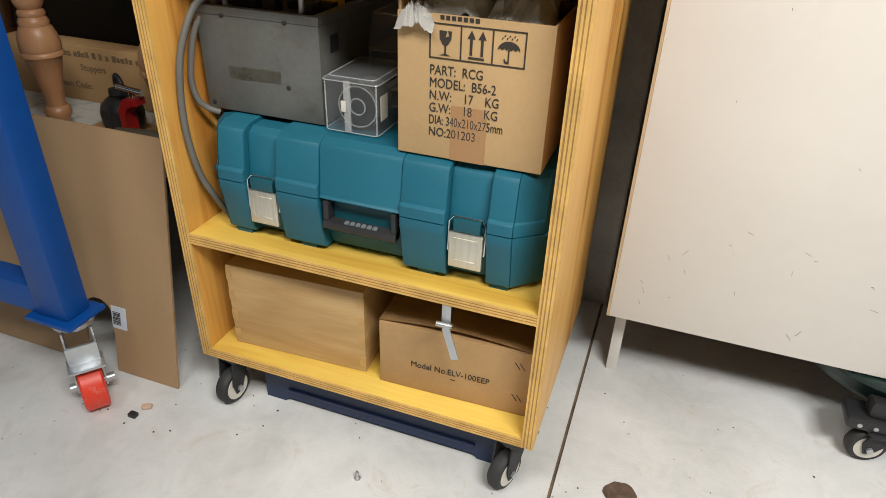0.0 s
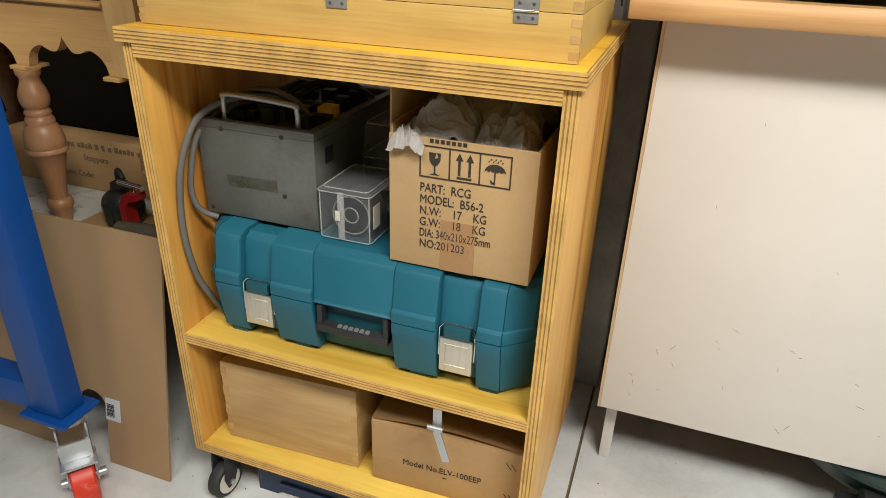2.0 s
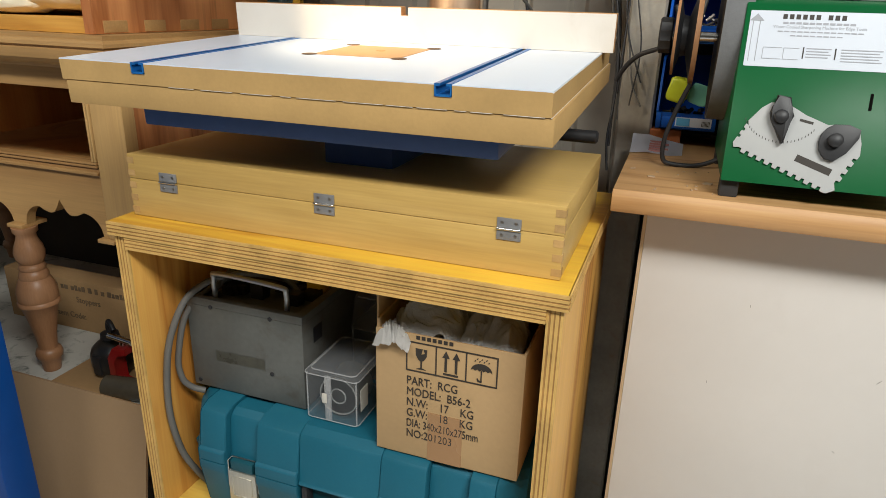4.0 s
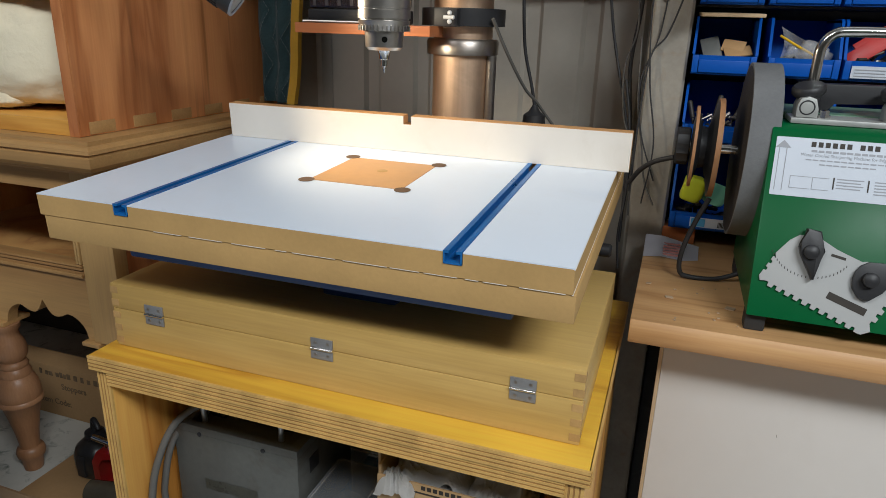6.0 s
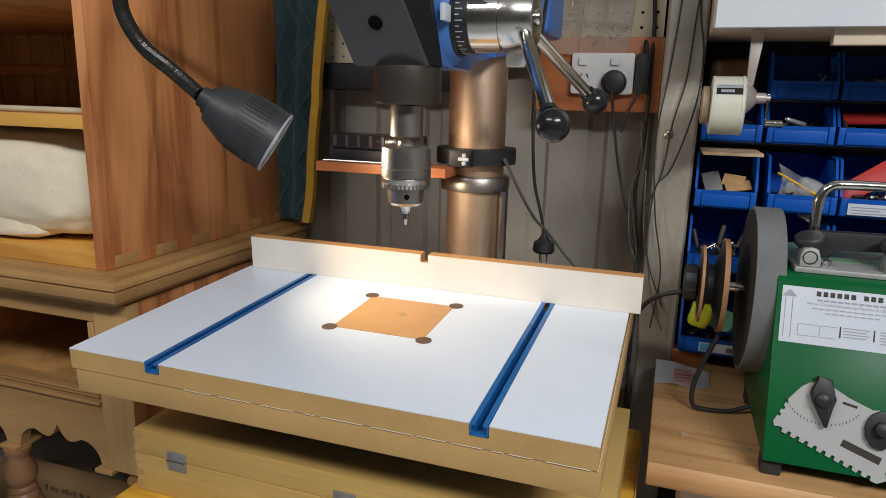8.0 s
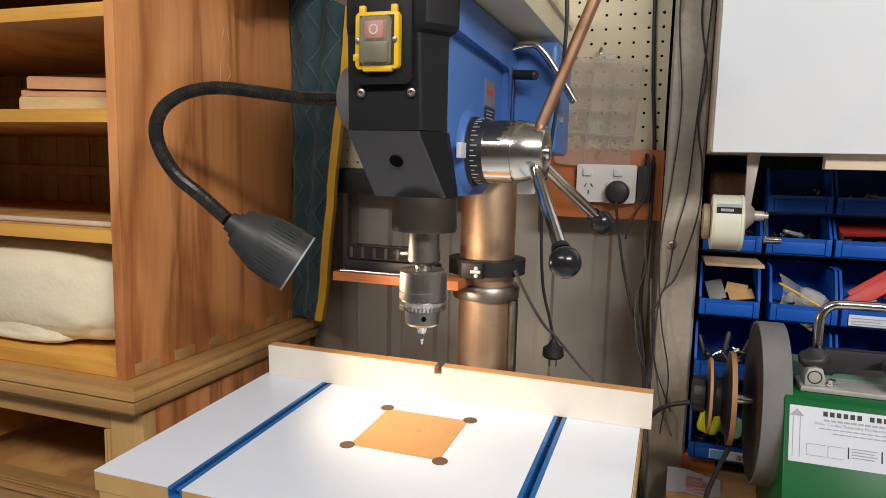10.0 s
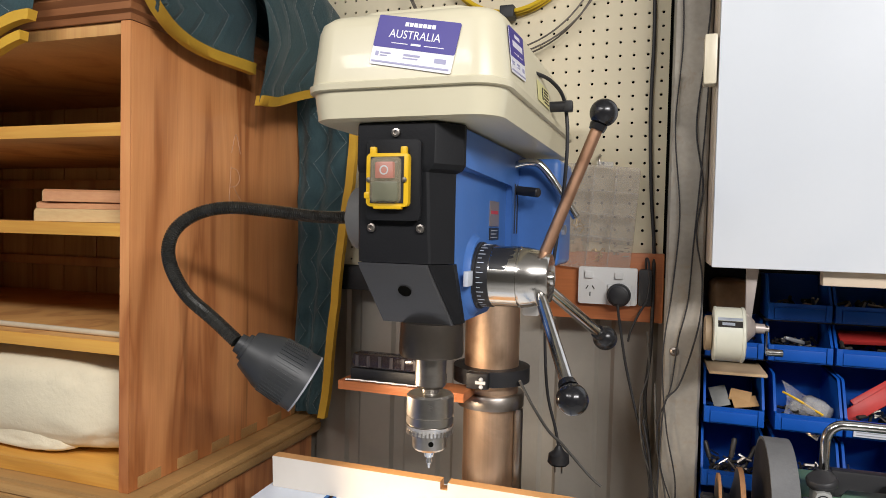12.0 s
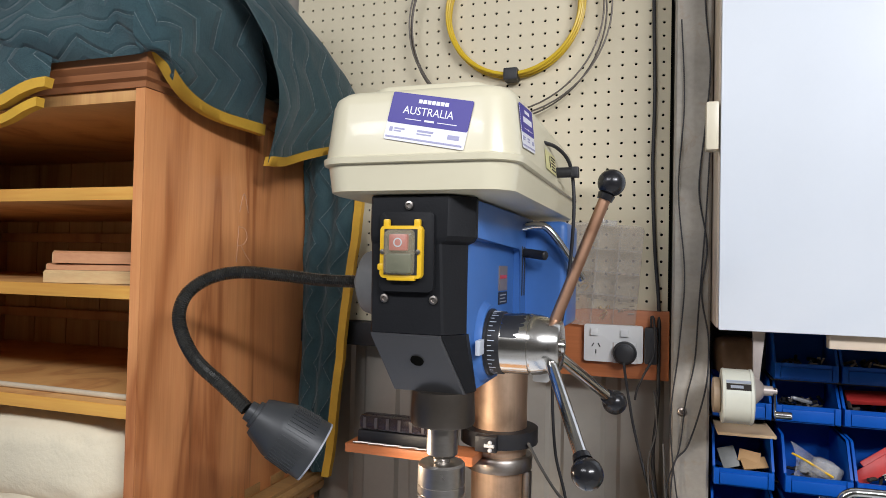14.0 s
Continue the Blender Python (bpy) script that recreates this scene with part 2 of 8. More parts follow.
BLACKSTEEL = mat("black_painted_steel", (0.028, 0.028, 0.03), 0.55, 0.2, 0.3, 20, 0.2, 80, 0, 0.3, (0.09, 0.085, 0.08))
GREYBOX = mat("grey_hammered_enamel", (0.110, 0.112, 0.103), 0.45, 0.1, 0.28, 6, 0.14, 120, 0, 0.85, (0.075, 0.062, 0.045))
BLUEP = mat("blue_press_enamel", (0.06, 0.165, 0.46), 0.38, 0, 0.07, 6, 0.06, 130, 0.15)
BLUED = mat("dark_blue_casting", (0.04, 0.085, 0.24), 0.5, 0, 0.12, 8, 0.15, 110)
BLUESTEEL = mat("royal_blue_enamel", (0.004, 0.058, 0.26), 0.36, 0, 0.1, 5, 0.04, 60, 0.0)
BLUEALU = mat("blue_anodised_track", (0.02, 0.16, 0.46), 0.3, 0.3, 0.15, 14, 0.05)
BINBLUE = mat("blue_bin_plastic", (0.006, 0.08, 0.40), 0.38, 0, 0.08, 8, 0.03, 90)
NAVY = mat("navy_tub_plastic", (0.012, 0.026, 0.075), 0.42, 0, 0.1, 8, 0.04)
CREAM = mat("cream_cover_plastic", (0.65, 0.605, 0.44), 0.32, 0, 0.03, 5, 0.02, 60, 0.15, 0.1, (0.6, 0.5, 0.3))
CREAM_D = mat("cream_enamel", (0.66, 0.60, 0.45), 0.35, 0, 0.06, 9, 0.03)
BLACKBEZ = mat("black_textured_bezel", (0.012, 0.0125, 0.014), 0.5, 0, 0.1, 7, 0.12, 300)
GUNMETAL = mat("dark_grey_metallic_panel", (0.085, 0.085, 0.088), 0.38, 0.5, 0.06, 8, 0.06, 300)
YELLOW = mat("yellow_plastic", (0.75, 0.46, 0.015), 0.35, 0, 0.05, 8, 0.03)
REDBTN = mat("faded_red_button", (0.50, 0.11, 0.095), 0.35, 0, 0.08, 14, 0.02)
GREENBTN = mat("dark_green_button", (0.085, 0.11, 0.075), 0.3, 0, 0.15, 14, 0.02)
REDWHEEL = mat("red_polyurethane", (0.68, 0.045, 0.02), 0.42, 0, 0.14, 20, 0.1, 160, 0, 0.5, (0.62, 0.30, 0.24))
ZINC = mat("zinc_caster_steel", (0.50, 0.52, 0.54), 0.35, 0.75, 0.12, 16, 0.05)
WHITEP = mat("white_plastic", (0.72, 0.72, 0.70), 0.3, 0, 0.04, 9, 0.01)
RIMW = mat("cream_wheel_rim", (0.60, 0.57, 0.50), 0.4, 0, 0.08, 12, 0.03)
WHITEDOOR = mat("white_cupboard_board", (0.65, 0.69, 0.735), 0.4, 0, 0.03, 3, 0.02)
PANELW = mat("cream_melamine_panel", (0.67, 0.635, 0.595), 0.42, 0, 0.05, 2.2, 0.02, 50, 0, 0.08, (0.4, 0.35, 0.3))
BEIGE = mat("beige_board_edge", (0.62, 0.52, 0.40), 0.5, 0, 0.06, 6, 0.03)
PEG = mat("cream_pegboard", (0.66, 0.59, 0.42), 0.5, 0, 0.04, 4, 0.03)
# DARKHOLE: colour for the shade inside holes and slots
DARKHOLE = mat("hole_shade", (0.006, 0.006, 0.005), 0.8, 0, 0.1, 5, 0)
SHEETW = mat("grey_beige_wall_steel", (0.42, 0.39, 0.335), 0.4, 0.25, 0.08, 3, 0.03, 70, 0, 0.15, (0.2, 0.17, 0.13))
PLASTER = mat("plain_wall_paint", (0.32, 0.31, 0.29), 0.7, 0, 0.06, 2, 0.03)
CEILW = mat("ceiling_paint", (0.42, 0.42, 0.41), 0.8, 0, 0.05, 2, 0.02)
GREEN = mat("green_grinder_enamel", (0.003, 0.095, 0.026), 0.36, 0, 0.06, 6, 0.04, 90, 0.0)
GREEN_D = mat("pale_green_casting", (0.13, 0.24, 0.16), 0.4, 0, 0.1, 8, 0.06)
STONE = mat("grey_grindstone", (0.145, 0.148, 0.152), 0.75, 0, 0.16, 18, 0.35, 240)
LEATHER = mat("worn_leather_rim", (0.36, 0.18, 0.08), 0.6, 0, 0.2, 20, 0.2, 120)
LABELW = mat("label_paper", (0.56, 0.60, 0.67), 0.4, 0, 0.03, 9, 0.01)
LABELGREY = mat("label_grey_print", (0.32, 0.33, 0.36), 0.5, 0, 0.05, 30, 0)
VIOLET = mat("violet_sticker", (0.045, 0.032, 0.26), 0.42, 0, 0.05, 9, 0.01)
LILAC = mat("lilac_print", (0.33, 0.33, 0.50), 0.4, 0, 0.05, 9, 0.0)
STICKW = mat("sticker_white", (0.74, 0.74, 0.80), 0.3, 0, 0.02, 9, 0.0)
RAG = mat("white_cotton_rag", (0.66, 0.645, 0.62), 0.9, 0, 0.1, 14, 0.5, 260)
WADDING = mat("white_polyester_wadding", (0.78, 0.70, 0.51), 0.95, 0, 0.08, 9, 0.6, 120)
REDPACK = mat("red_packet", (0.50, 0.04, 0.035), 0.35, 0, 0.15, 14, 0.05)
BROWNPAPER = mat("kraft_packet", (0.46, 0.33, 0.21), 0.6, 0, 0.12, 16, 0.1)
LIME = mat("lime_tape_measure", (0.55, 0.62, 0.03), 0.35, 0, 0.08, 20, 0.02)
MINT = mat("mint_packet", (0.20, 0.52, 0.38), 0.4, 0, 0.1, 14, 0.02)
BRASS = brushed("brass_screws", (0.75, 0.52, 0.2), 0.25, "x")
COILY = mat("yellow_fish_tape", (0.66, 0.45, 0.02), 0.35, 0, 0.08, 12, 0.02)
WIREG = mat("dull_fence_wire", (0.16, 0.14, 0.12), 0.5, 0.5, 0.2, 30, 0.05)
TANLINE = mat("tan_board", (0.55, 0.40, 0.24), 0.6, 0, 0.1, 8, 0.04)
DARKOIL = mat("dark_oily_parts", (0.045, 0.04, 0.035), 0.5, 0.3, 0.3, 30, 0.3, 90)
TEALTUB = mat("dark_green_tub", (0.006, 0.020, 0.018), 0.35, 0, 0.2, 8, 0.04, 60, 0.0)
GRIPGREY = mat("printed_grey_plate", (0.40, 0.405, 0.40), 0.4, 0, 0.04, 9, 0.02)
CLEAR = glassy("clear_plastic", (0.42, 0.43, 0.42), 0.08, 0.14)
CLEARBAG = glassy("clear_bag_plastic", (0.62, 0.62, 0.62), 0.15, 0.32)
FLOORM = concrete()
RECESS = mat("bare_recess_shade", (0.13, 0.075, 0.04), 0.75, 0, 0.25, 40, 0.1)
SCRATCH = mat("grey_scuff", (0.20, 0.18, 0.155), 0.7, 0, 0.3, 50, 0)
COVERP = glassy("dusty_clear_switch_cover", (0.50, 0.44, 0.30), 0.28, 0.24)
CASTGREY = mat("bare_grey_casting", (0.46, 0.47, 0.45), 0.42, 0.5, 0.14, 30, 0.08)
LAMPGREY = mat("grey_lamp_base", (0.20, 0.20, 0.195), 0.5, 0, 0.12, 12, 0.05)
TANDIAL = mat("tan_dial_plastic", (0.34, 0.25, 0.16), 0.45, 0, 0.12, 20, 0.04)
MAUVE = mat("mauve_grey_metal", (0.42, 0.37, 0.34), 0.38, 0.4, 0.1, 20, 0.03)
PLATFORM = mat("paint_spattered_board", (0.50, 0.49, 0.44), 0.6, 0, 0.1, 9, 0.05, 60, 0, 0.95, (0.04, 0.065, 0.05))
SMOKY = glassy("hazy_organiser_plastic", (0.58, 0.52, 0.44), 0.22, 0.36)
# UNLIT: near-black colour for the shade behind the dresser legs
UNLIT = mat("under_dresser_shade", (0.035, 0.024, 0.015), 0.75, 0, 0.25, 9, 0.1)

for m_, s_ in ((GREEN, 0.2), (BLACKBEZ, 0.2), (GUNMETAL, 0.3), (BLUESTEEL, 0.3), (BINBLUE, 0.35), (DARKHOLE, 0.0)):
    m_.node_tree.nodes["Principled BSDF"].inputs["Specular IOR Level"].default_value = s_


def blanket_mat():
    m, t, n, l, p = nodes("quilted_blanket")
    uv = n.new("ShaderNodeTexCoord").outputs["UV"]
    sp = n.new("ShaderNodeSeparateXYZ")
    l.new(uv, sp.inputs[0])

    def math_node(op, a, b=None):
        x = n.new("ShaderNodeMath")
        x.operation = op
        for k, v in enumerate((a, b)):
            if v is None:
                continue
            if isinstance(v, (int, float)):
                x.inputs[k].default_value = v
            else:
                l.new(v, x.inputs[k])
        return x.outputs[0]

    zig = math_node("PINGPONG", sp.outputs[0], 0.055)
    ph = math_node("ADD", sp.outputs[1], math_node("MULTIPLY", zig, 0.75))
    line = math_node("PINGPONG", ph, 0.024)
    stitch = math_node("LESS_THAN", line, 0.0007)
    dash = math_node("GREATER_THAN", math_node("PINGPONG", sp.outputs[0], 0.004), 0.0012)
    st = math_node("MULTIPLY", stitch, dash)
    tc = n.new("ShaderNodeTexCoord").outputs["Object"]
    a = noise_node(n, l, tc, 10, 6)
    f = noise_node(n, l, tc, 400, 3)
    r = ramp(n, [(0.3, (0.045, 0.100, 0.118)), (0.7, (0.098, 0.178, 0.195))])
    l.new(a.outputs[0], r.inputs[0])
    out = mixcol(n, l, "OVERLAY", 0.4, r.outputs[0], f.outputs[0])
    out = mixcol(n, l, "MIX", st, out, (0.36, 0.42, 0.42))
    l.new(out, p.inputs["Base Color"])
    p.inputs["Roughness"].default_value = 0.9
    p.inputs["Sheen Weight"].default_value = 0.25
    h = math_node("MINIMUM", line, 0.010)
    h = math_node("ADD", math_node("MULTIPLY", h, 90.0), math_node("MULTIPLY", f.outputs[0], 0.25))
    u = n.new("ShaderNodeBump")
    u.inputs["Strength"].default_value, u.inputs["Distance"].default_value = 0.6, 0.006
    l.new(h, u.inputs["Height"])
    l.new(u.outputs[0], p.inputs["Normal"])
    return m


QUILT = blanket_mat()
BINDING = mat("yellow_blanket_binding", (0.58, 0.34, 0.03), 0.75, 0, 0.12, 14, 0.2, 200)

# ---- building helpers ----
WORLD = {}


def thing(name, base, label, category, group="", kind="", m=None):
    ob = new(name)
    ob.empty_display_size = 0.05
    ob.matrix_world = m if m is not None else Matrix.Translation(base)
    WORLD[ob] = ob.matrix_world.copy()
    return tagged(ob, label, category, group, kind)


def finish(bm, name, material, smooth=40.0):
    me = bpy.data.meshes.new(name)
    bmesh.ops.recalc_face_normals(bm, faces=bm.faces)
    bm.to_mesh(me)
    bm.free()
    for mt in material if isinstance(material, (list, tuple)) else [material]:
        me.materials.append(mt)
    if smooth:
        me.shade_smooth()
        me.set_sharp_from_angle(angle=radians(smooth))
    return me


def part(name, bm, material, parent, label="", local=False, smooth=40.0):
    if not local:
        bm.transform(WORLD[parent].inverted())
    ob = new(name, finish(bm, name, material, smooth))
    ob.parent = parent
    WORLD[ob] = WORLD[parent]
    if label:
        tagged(ob, label)
    return ob


def solo(name, bm, material, label, category, kind="", group="", base=None, smooth=40.0):
    if base is None:
        xs = [v.co for v in bm.verts]
        base = (sum(v.x for v in xs) / len(xs), sum(v.y for v in xs) / len(xs), min(v.z for v in xs))
    bm.transform(Matrix.Translation(base).inverted())
    ob = new(name, finish(bm, name, material, smooth))
    ob.location = base
    WORLD[ob] = Matrix.Translation(base)
    return tagged(ob, label, category, group, kind)


def BM():
    return bmesh.new()


def box(bm, x0, x1, y0, y1, z0, z1, bev=0.0, seg=2, m=None, mi=0):
    r = bmesh.ops.create_cube(bm, size=1.0)
    vs = r["verts"]
    for v in vs:
        v.co = Vector(((x0 + x1) / 2 + v.co.x * (x1 - x0), (y0 + y1) / 2 + v.co.y * (y1 - y0), (z0 + z1) / 2 + v.co.z * (z1 - z0)))
    fs = {f for v in vs for f in v.link_faces}
    if bev:
        es = list({e for v in vs for e in v.link_edges})
        r = bmesh.ops.bevel(bm, geom=es, offset=bev, segments=seg, profile=0.6, affect="EDGES")
        fs = set(r["faces"]) | {f for f in fs if f.is_valid}
        vs = list({v for f in fs for v in f.verts})
    if mi:
        for f in fs:
            f.material_index = mi
    if m is not None:
        bmesh.ops.transform(bm, matrix=m, verts=list(vs))
    return bm


def boxed(*a, **k):
    return box(BM(), *a, **k)


def frame_of(d):
    d = Vector(d).normalized()
    a = Vector((0, 0, 1)) if abs(d.z) < 0.9 else Vector((1, 0, 0))
    u = d.cross(a).normalized()
    return u, d.cross(u)


def loft(bm, rings, closed=True, cap=True, mi=0):
    rows = [[bm.verts.new(p) for p in r] for r in rings]
    for a, b in zip(rows, rows[1:]):
        n = len(a)
        for i in range(n if closed else n - 1):
            f = bm.faces.new((a[i], a[(i + 1) % n], b[(i + 1) % n], b[i]))
            f.material_index = mi
    if cap:
        for r in (rows[0], rows[-1]):
            bm.faces.new(r).material_index = mi
    return bm


def lathe(bm, origin, d, prof, seg=28, mi=0):
    """Profile of (distance along d, radius)."""
    u, v = frame_of(d)
    d, o = Vector(d).normalized(), Vector(origin)
    rings = [[o + d * h + (u * math.cos(a) + v * math.sin(a)) * max(r, 1e-4) for a in [2 * math.pi * k / seg for k in range(seg)]] for h, r in prof]
    return loft(bm, rings, mi=mi)


def cyl(bm, p0, p1, r, seg=20, r1=None, mi=0, bev=0.0):
    L = (Vector(p1) - Vector(p0)).length
    r1 = r if r1 is None else r1
    prof = [(0, r), (L, r1)] if not bev else [(0, r - bev), (bev, r), (L - bev, r1), (L, r1 - bev)]
    return lathe(bm, p0, Vector(p1) - Vector(p0), prof, seg, mi)


def ball(bm, c, r, seg=20, squash=1.0, mi=0):
    return lathe(bm, Vector(c) - Vector((0, 0, r * squash)), (0, 0, 1), [(r * squash * (1 - math.cos(math.pi * k / 12)), r * math.sin(math.pi * k / 12)) for k in range(13)], seg, mi)


def spline(pts, n=8):
    pts = [Vector(p) for p in pts]
    P = [pts[0] * 2 - pts[1]] + pts + [pts[-1] * 2 - pts[-2]]
    out = []
    for i in range(1, len(P) - 2):
        for k in range(n):
            t = k / n
            a, b, c, e = P[i - 1], P[i], P[i + 1], P[i + 2]
            out.append(0.5 * ((2 * b) + (c - a) * t + (2 * a - 5 * b + 4 * c - e) * t * t + (3 * b - a - 3 * c + e) * t ** 3))
    return out + [pts[-1]]


def tube(bm, pts, r, seg=10, mi=0, ribs=None):
    rings, u = [], None
    for i, p in enumerate(pts):
        d = (pts[min(i + 1, len(pts) - 1)] - pts[max(i - 1, 0)]).normalized()
        if u is None:
            u, _ = frame_of(d)
        u = (u - d * u.dot(d)).normalized()
        v = d.cross(u)
        rr = r if ribs is None else r + ribs * (i % 2)
        rings.append([p + (u * math.cos(2 * math.pi * k / seg) + v * math.sin(2 * math.pi * k / seg)) * rr for k in range(seg)])
    return loft(bm, rings, mi=mi)


def prism(bm, poly, m, depth, mi=0, bev=0.0):
    """A flat outline in its own x-y plane, given depth along its z, set by the pose m."""
    a = [bm.verts.new(m @ Vector((x, y, 0))) for x, y in poly]
    b = [bm.verts.new(m @ Vector((x, y, depth))) for x, y in poly]
    n = len(poly)
    fs = [bm.faces.new(a), bm.faces.new(b[::-1])] + [bm.faces.new((a[i], a[(i + 1) % n], b[(i + 1) % n], b[i])) for i in range(n)]
    if bev:
        es = list({e for f in fs[:2] for e in f.edges})
        bmesh.ops.bevel(bm, geom=es, offset=bev, segments=2, profile=0.6, affect="EDGES")
    elif mi:
        for f in fs:
            f.material_index = mi
    return bm


def rrect(x0, x1, y0, y1, r, n=5):
    out = []
    for cx, cy, a0 in ((x1 - r, y1 - r, 0), (x0 + r, y1 - r, 90), (x0 + r, y0 + r, 180), (x1 - r, y0 + r, 270)):
        out += [(cx + r * math.cos(radians(a0 + 90 * k / n)), cy + r * math.sin(radians(a0 + 90 * k / n))) for k in range(n + 1)]
    return out


def parts(name, bm, material, parent, label="", local=False, smooth=40.0):
    """One part for each loose piece of bm."""
    left, out = set(bm.verts), []
    while left:
        todo, isl = [left.pop()], []
        while todo:
            v = todo.pop()
            isl.append(v)
            for e in v.link_edges:
                w = e.other_vert(v)
                if w in left:
                    left.discard(w)
                    todo.append(w)
        isl.sort(key=lambda v: v.index)
        b = BM()
        mp = {v: b.verts.new(v.co) for v in isl}
        for f in {f for v in isl for f in v.link_faces}:
            b.faces.new([mp[v] for v in f.verts]).material_index = f.material_index
        b.verts.index_update()
        out.append((min(v.index for v in isl), b))
    bm.free()
    for _, b in sorted(out, key=lambda t: t[0]):
        part(name, b, material, parent, label, local, smooth)


def letters(text, size, m, depth=0.0006, stretch=1.0, bold=0.0):
    cu = bpy.data.curves.new("letters", "FONT")
    cu.body, cu.size, cu.extrude, cu.offset, cu.resolution_u = text, size, depth, bold, 3
    ob = bpy.data.objects.new("letters", cu)
    scene.collection.objects.link(ob)
    me = bpy.data.meshes.new_from_object(ob.evaluated_get(bpy.context.evaluated_depsgraph_get()))
    bm = BM()
    bm.from_mesh(me)
    bpy.data.objects.remove(ob)
    bpy.data.meshes.remove(me)
    bm.transform(m @ Matrix.Diagonal((stretch, 1, 1, 1)))
    return bm


def upright(x, y, z, rz=0.0, tilt=0.0, turn=0.0):
    """A pose whose x-y plane stands upright, facing -y."""
    return pose(x, y, z, 0, 0, rz) @ pose(0, 0, 0, 90 + tilt, 0, 0) @ pose(0, 0, 0, 0, 0, turn)


def ply_edge(bm, x0, x1, y0, y1, z0, z1, axis, n=7):
    """Edge layers of a plywood board, stacked along an axis: thick pale ones, thin dark ones a hair recessed."""
    w = [(0.62 if k % 2 else 1.0) * (1 + 0.18 * math.sin(2.3 * k + 40 * x0)) for k in range(n)]
    cut = [sum(w[:k]) / sum(w) for k in range(n + 1)]
    for k in range(n):
        a, b = cut[k], cut[k + 1]
        if axis == "z":
            box(bm, x0, x1, y0 + (0.0006 if k % 2 else 0), y1, z0 + (z1 - z0) * a, z0 + (z1 - z0) * b, mi=k % 2)
        else:
            box(bm, x0 + (x1 - x0) * a, x0 + (x1 - x0) * b, y0 + (0.0006 if k % 2 else 0), y1, z0, z1, mi=k % 2)
    return bm


# ---- setting ----
S = "structure"
FLOOR = thing("floor", (0, 0, 0), "pale grey concrete workshop floor with a saw-cut joint", "floor", kind=S)
JX = 0.185
part("slab", boxed(-2.4, JX - 0.003, -3.0, 1.8, -0.12, 0.0), FLOORM, FLOOR)
part("slab", boxed(JX + 0.003, 2.6, -3.0, 1.8, -0.12, 0.0), FLOORM, FLOOR)
part("joint", boxed(JX - 0.003, JX + 0.003, -3.0, 1.8, -0.12, -0.006), mat("brown_joint_dirt", (0.17, 0.12, 0.08), 0.85, 0, 0.4, 30, 0.3, 120), FLOOR, "brown dirt-filled floor joint")

# ribbed steel sheet wall
bm = BM()
prof, x = [], -2.4
while x < 2.6:
    prof += [(x, 1.80), (x + 0.012, 1.80), (x + 0.020, 1.792), (x + 0.095, 1.792), (x + 0.103, 1.80)]
    x += 0.115
loft(bm, [[Vector((px, py, z)) for px, py in prof] for z in (0.0, 2.7)], closed=False, cap=False)
loft(bm, [[Vector((px, 1.88, z)) for px in (-2.4, 2.6)] for z in (0.0, 2.7)], closed=False, cap=False)
solo("wall_back", bm, SHEETW, "ribbed grey-beige steel sheet wall", "wall", S)
solo("wall_left", boxed(-2.5, -2.4, -3.0, 1.88, 0, 2.7), PLASTER, "plain painted workshop side wall", "wall", S)
solo("wall_right", boxed(2.6, 2.7, -3.0, 1.88, 0, 2.7), PLASTER, "plain painted workshop side wall", "wall", S)
solo("wall_front", boxed(-2.5, 2.7, -3.1, -3.0, 0, 2.7), PLASTER, "plain painted workshop end wall", "wall", S)
solo("ceiling", boxed(-2.5, 2.7, -3.1, 1.88, 2.7, 2.8), CEILW, "plain painted workshop ceiling", "ceiling", S)

# pegboard with real holes; a near-black backing paints the shade behind them
PB = thing("pegboard", (-0.25, 1.745, 1.43), "cream perforated pegboard on the steel wall", "pegboard", kind=S)
px0, px1, pz0, pz1, pit = -0.7154, 0.128, 1.43, 2.38, 0.0262
bm = BM()
cols, rws = int((px1 - px0) / pit), int((pz1 - pz0) / pit)
for i in range(cols):
    for j in range(rws):
        cx, cz, h = px0 + (i + 0.5) * pit, pz0 + (j + 0.5) * pit, pit / 2
        outer = [Vector((cx + a * h, 1.742, cz + b * h)) for a, b in ((1, 0), (1, 1), (0, 1), (-1, 1), (-1, 0), (-1, -1), (0, -1), (1, -1))]
        inner = [Vector((cx + 0.0029 * math.cos(k * math.pi / 4), 1.742, cz + 0.0029 * math.sin(k * math.pi / 4))) for k in range(8)]
        deep = [v + Vector((0, 0.004, 0)) for v in inner]
        loft(bm, [outer, inner, deep], cap=False)
bmesh.ops.remove_doubles(bm, verts=bm.verts, dist=0.0002)
part("sheet", bm, PEG, PB, smooth=30)
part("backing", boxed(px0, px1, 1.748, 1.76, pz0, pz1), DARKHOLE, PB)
solo("wall_batten", boxed(-0.715, -0.20, 1.725, 1.79, 1.375, 1.428, 0.004), BLACKSTEEL, "dark painted timber batten under the pegboard", "batten", S)
solo("timber_rail", boxed(-0.10, 0.127, 1.722, 1.79, 1.345, 1.478, 0.003), TRAYW, "orange-brown timber rail carrying the power outlet", "rail", S)

# galvanised post, a lipped channel
PO = thing("steel_post", (0.16, 1.66, 0), "galvanised steel channel post with a bolt", "post", kind=S)
bm = BM()
sec = [(0.130, 1.79), (0.130, 1.622), (0.134, 1.618), (0.189, 1.618), (0.193, 1.622), (0.193, 1.79), (0.190, 1.79), (0.190, 1.622), (0.133, 1.622), (0.133, 1.79)]
loft(bm, [[Vector((a, b, z)) for a, b in sec] for z in (0.0, 2.7)])
part("channel", bm, GALV, PO)
bm = BM()
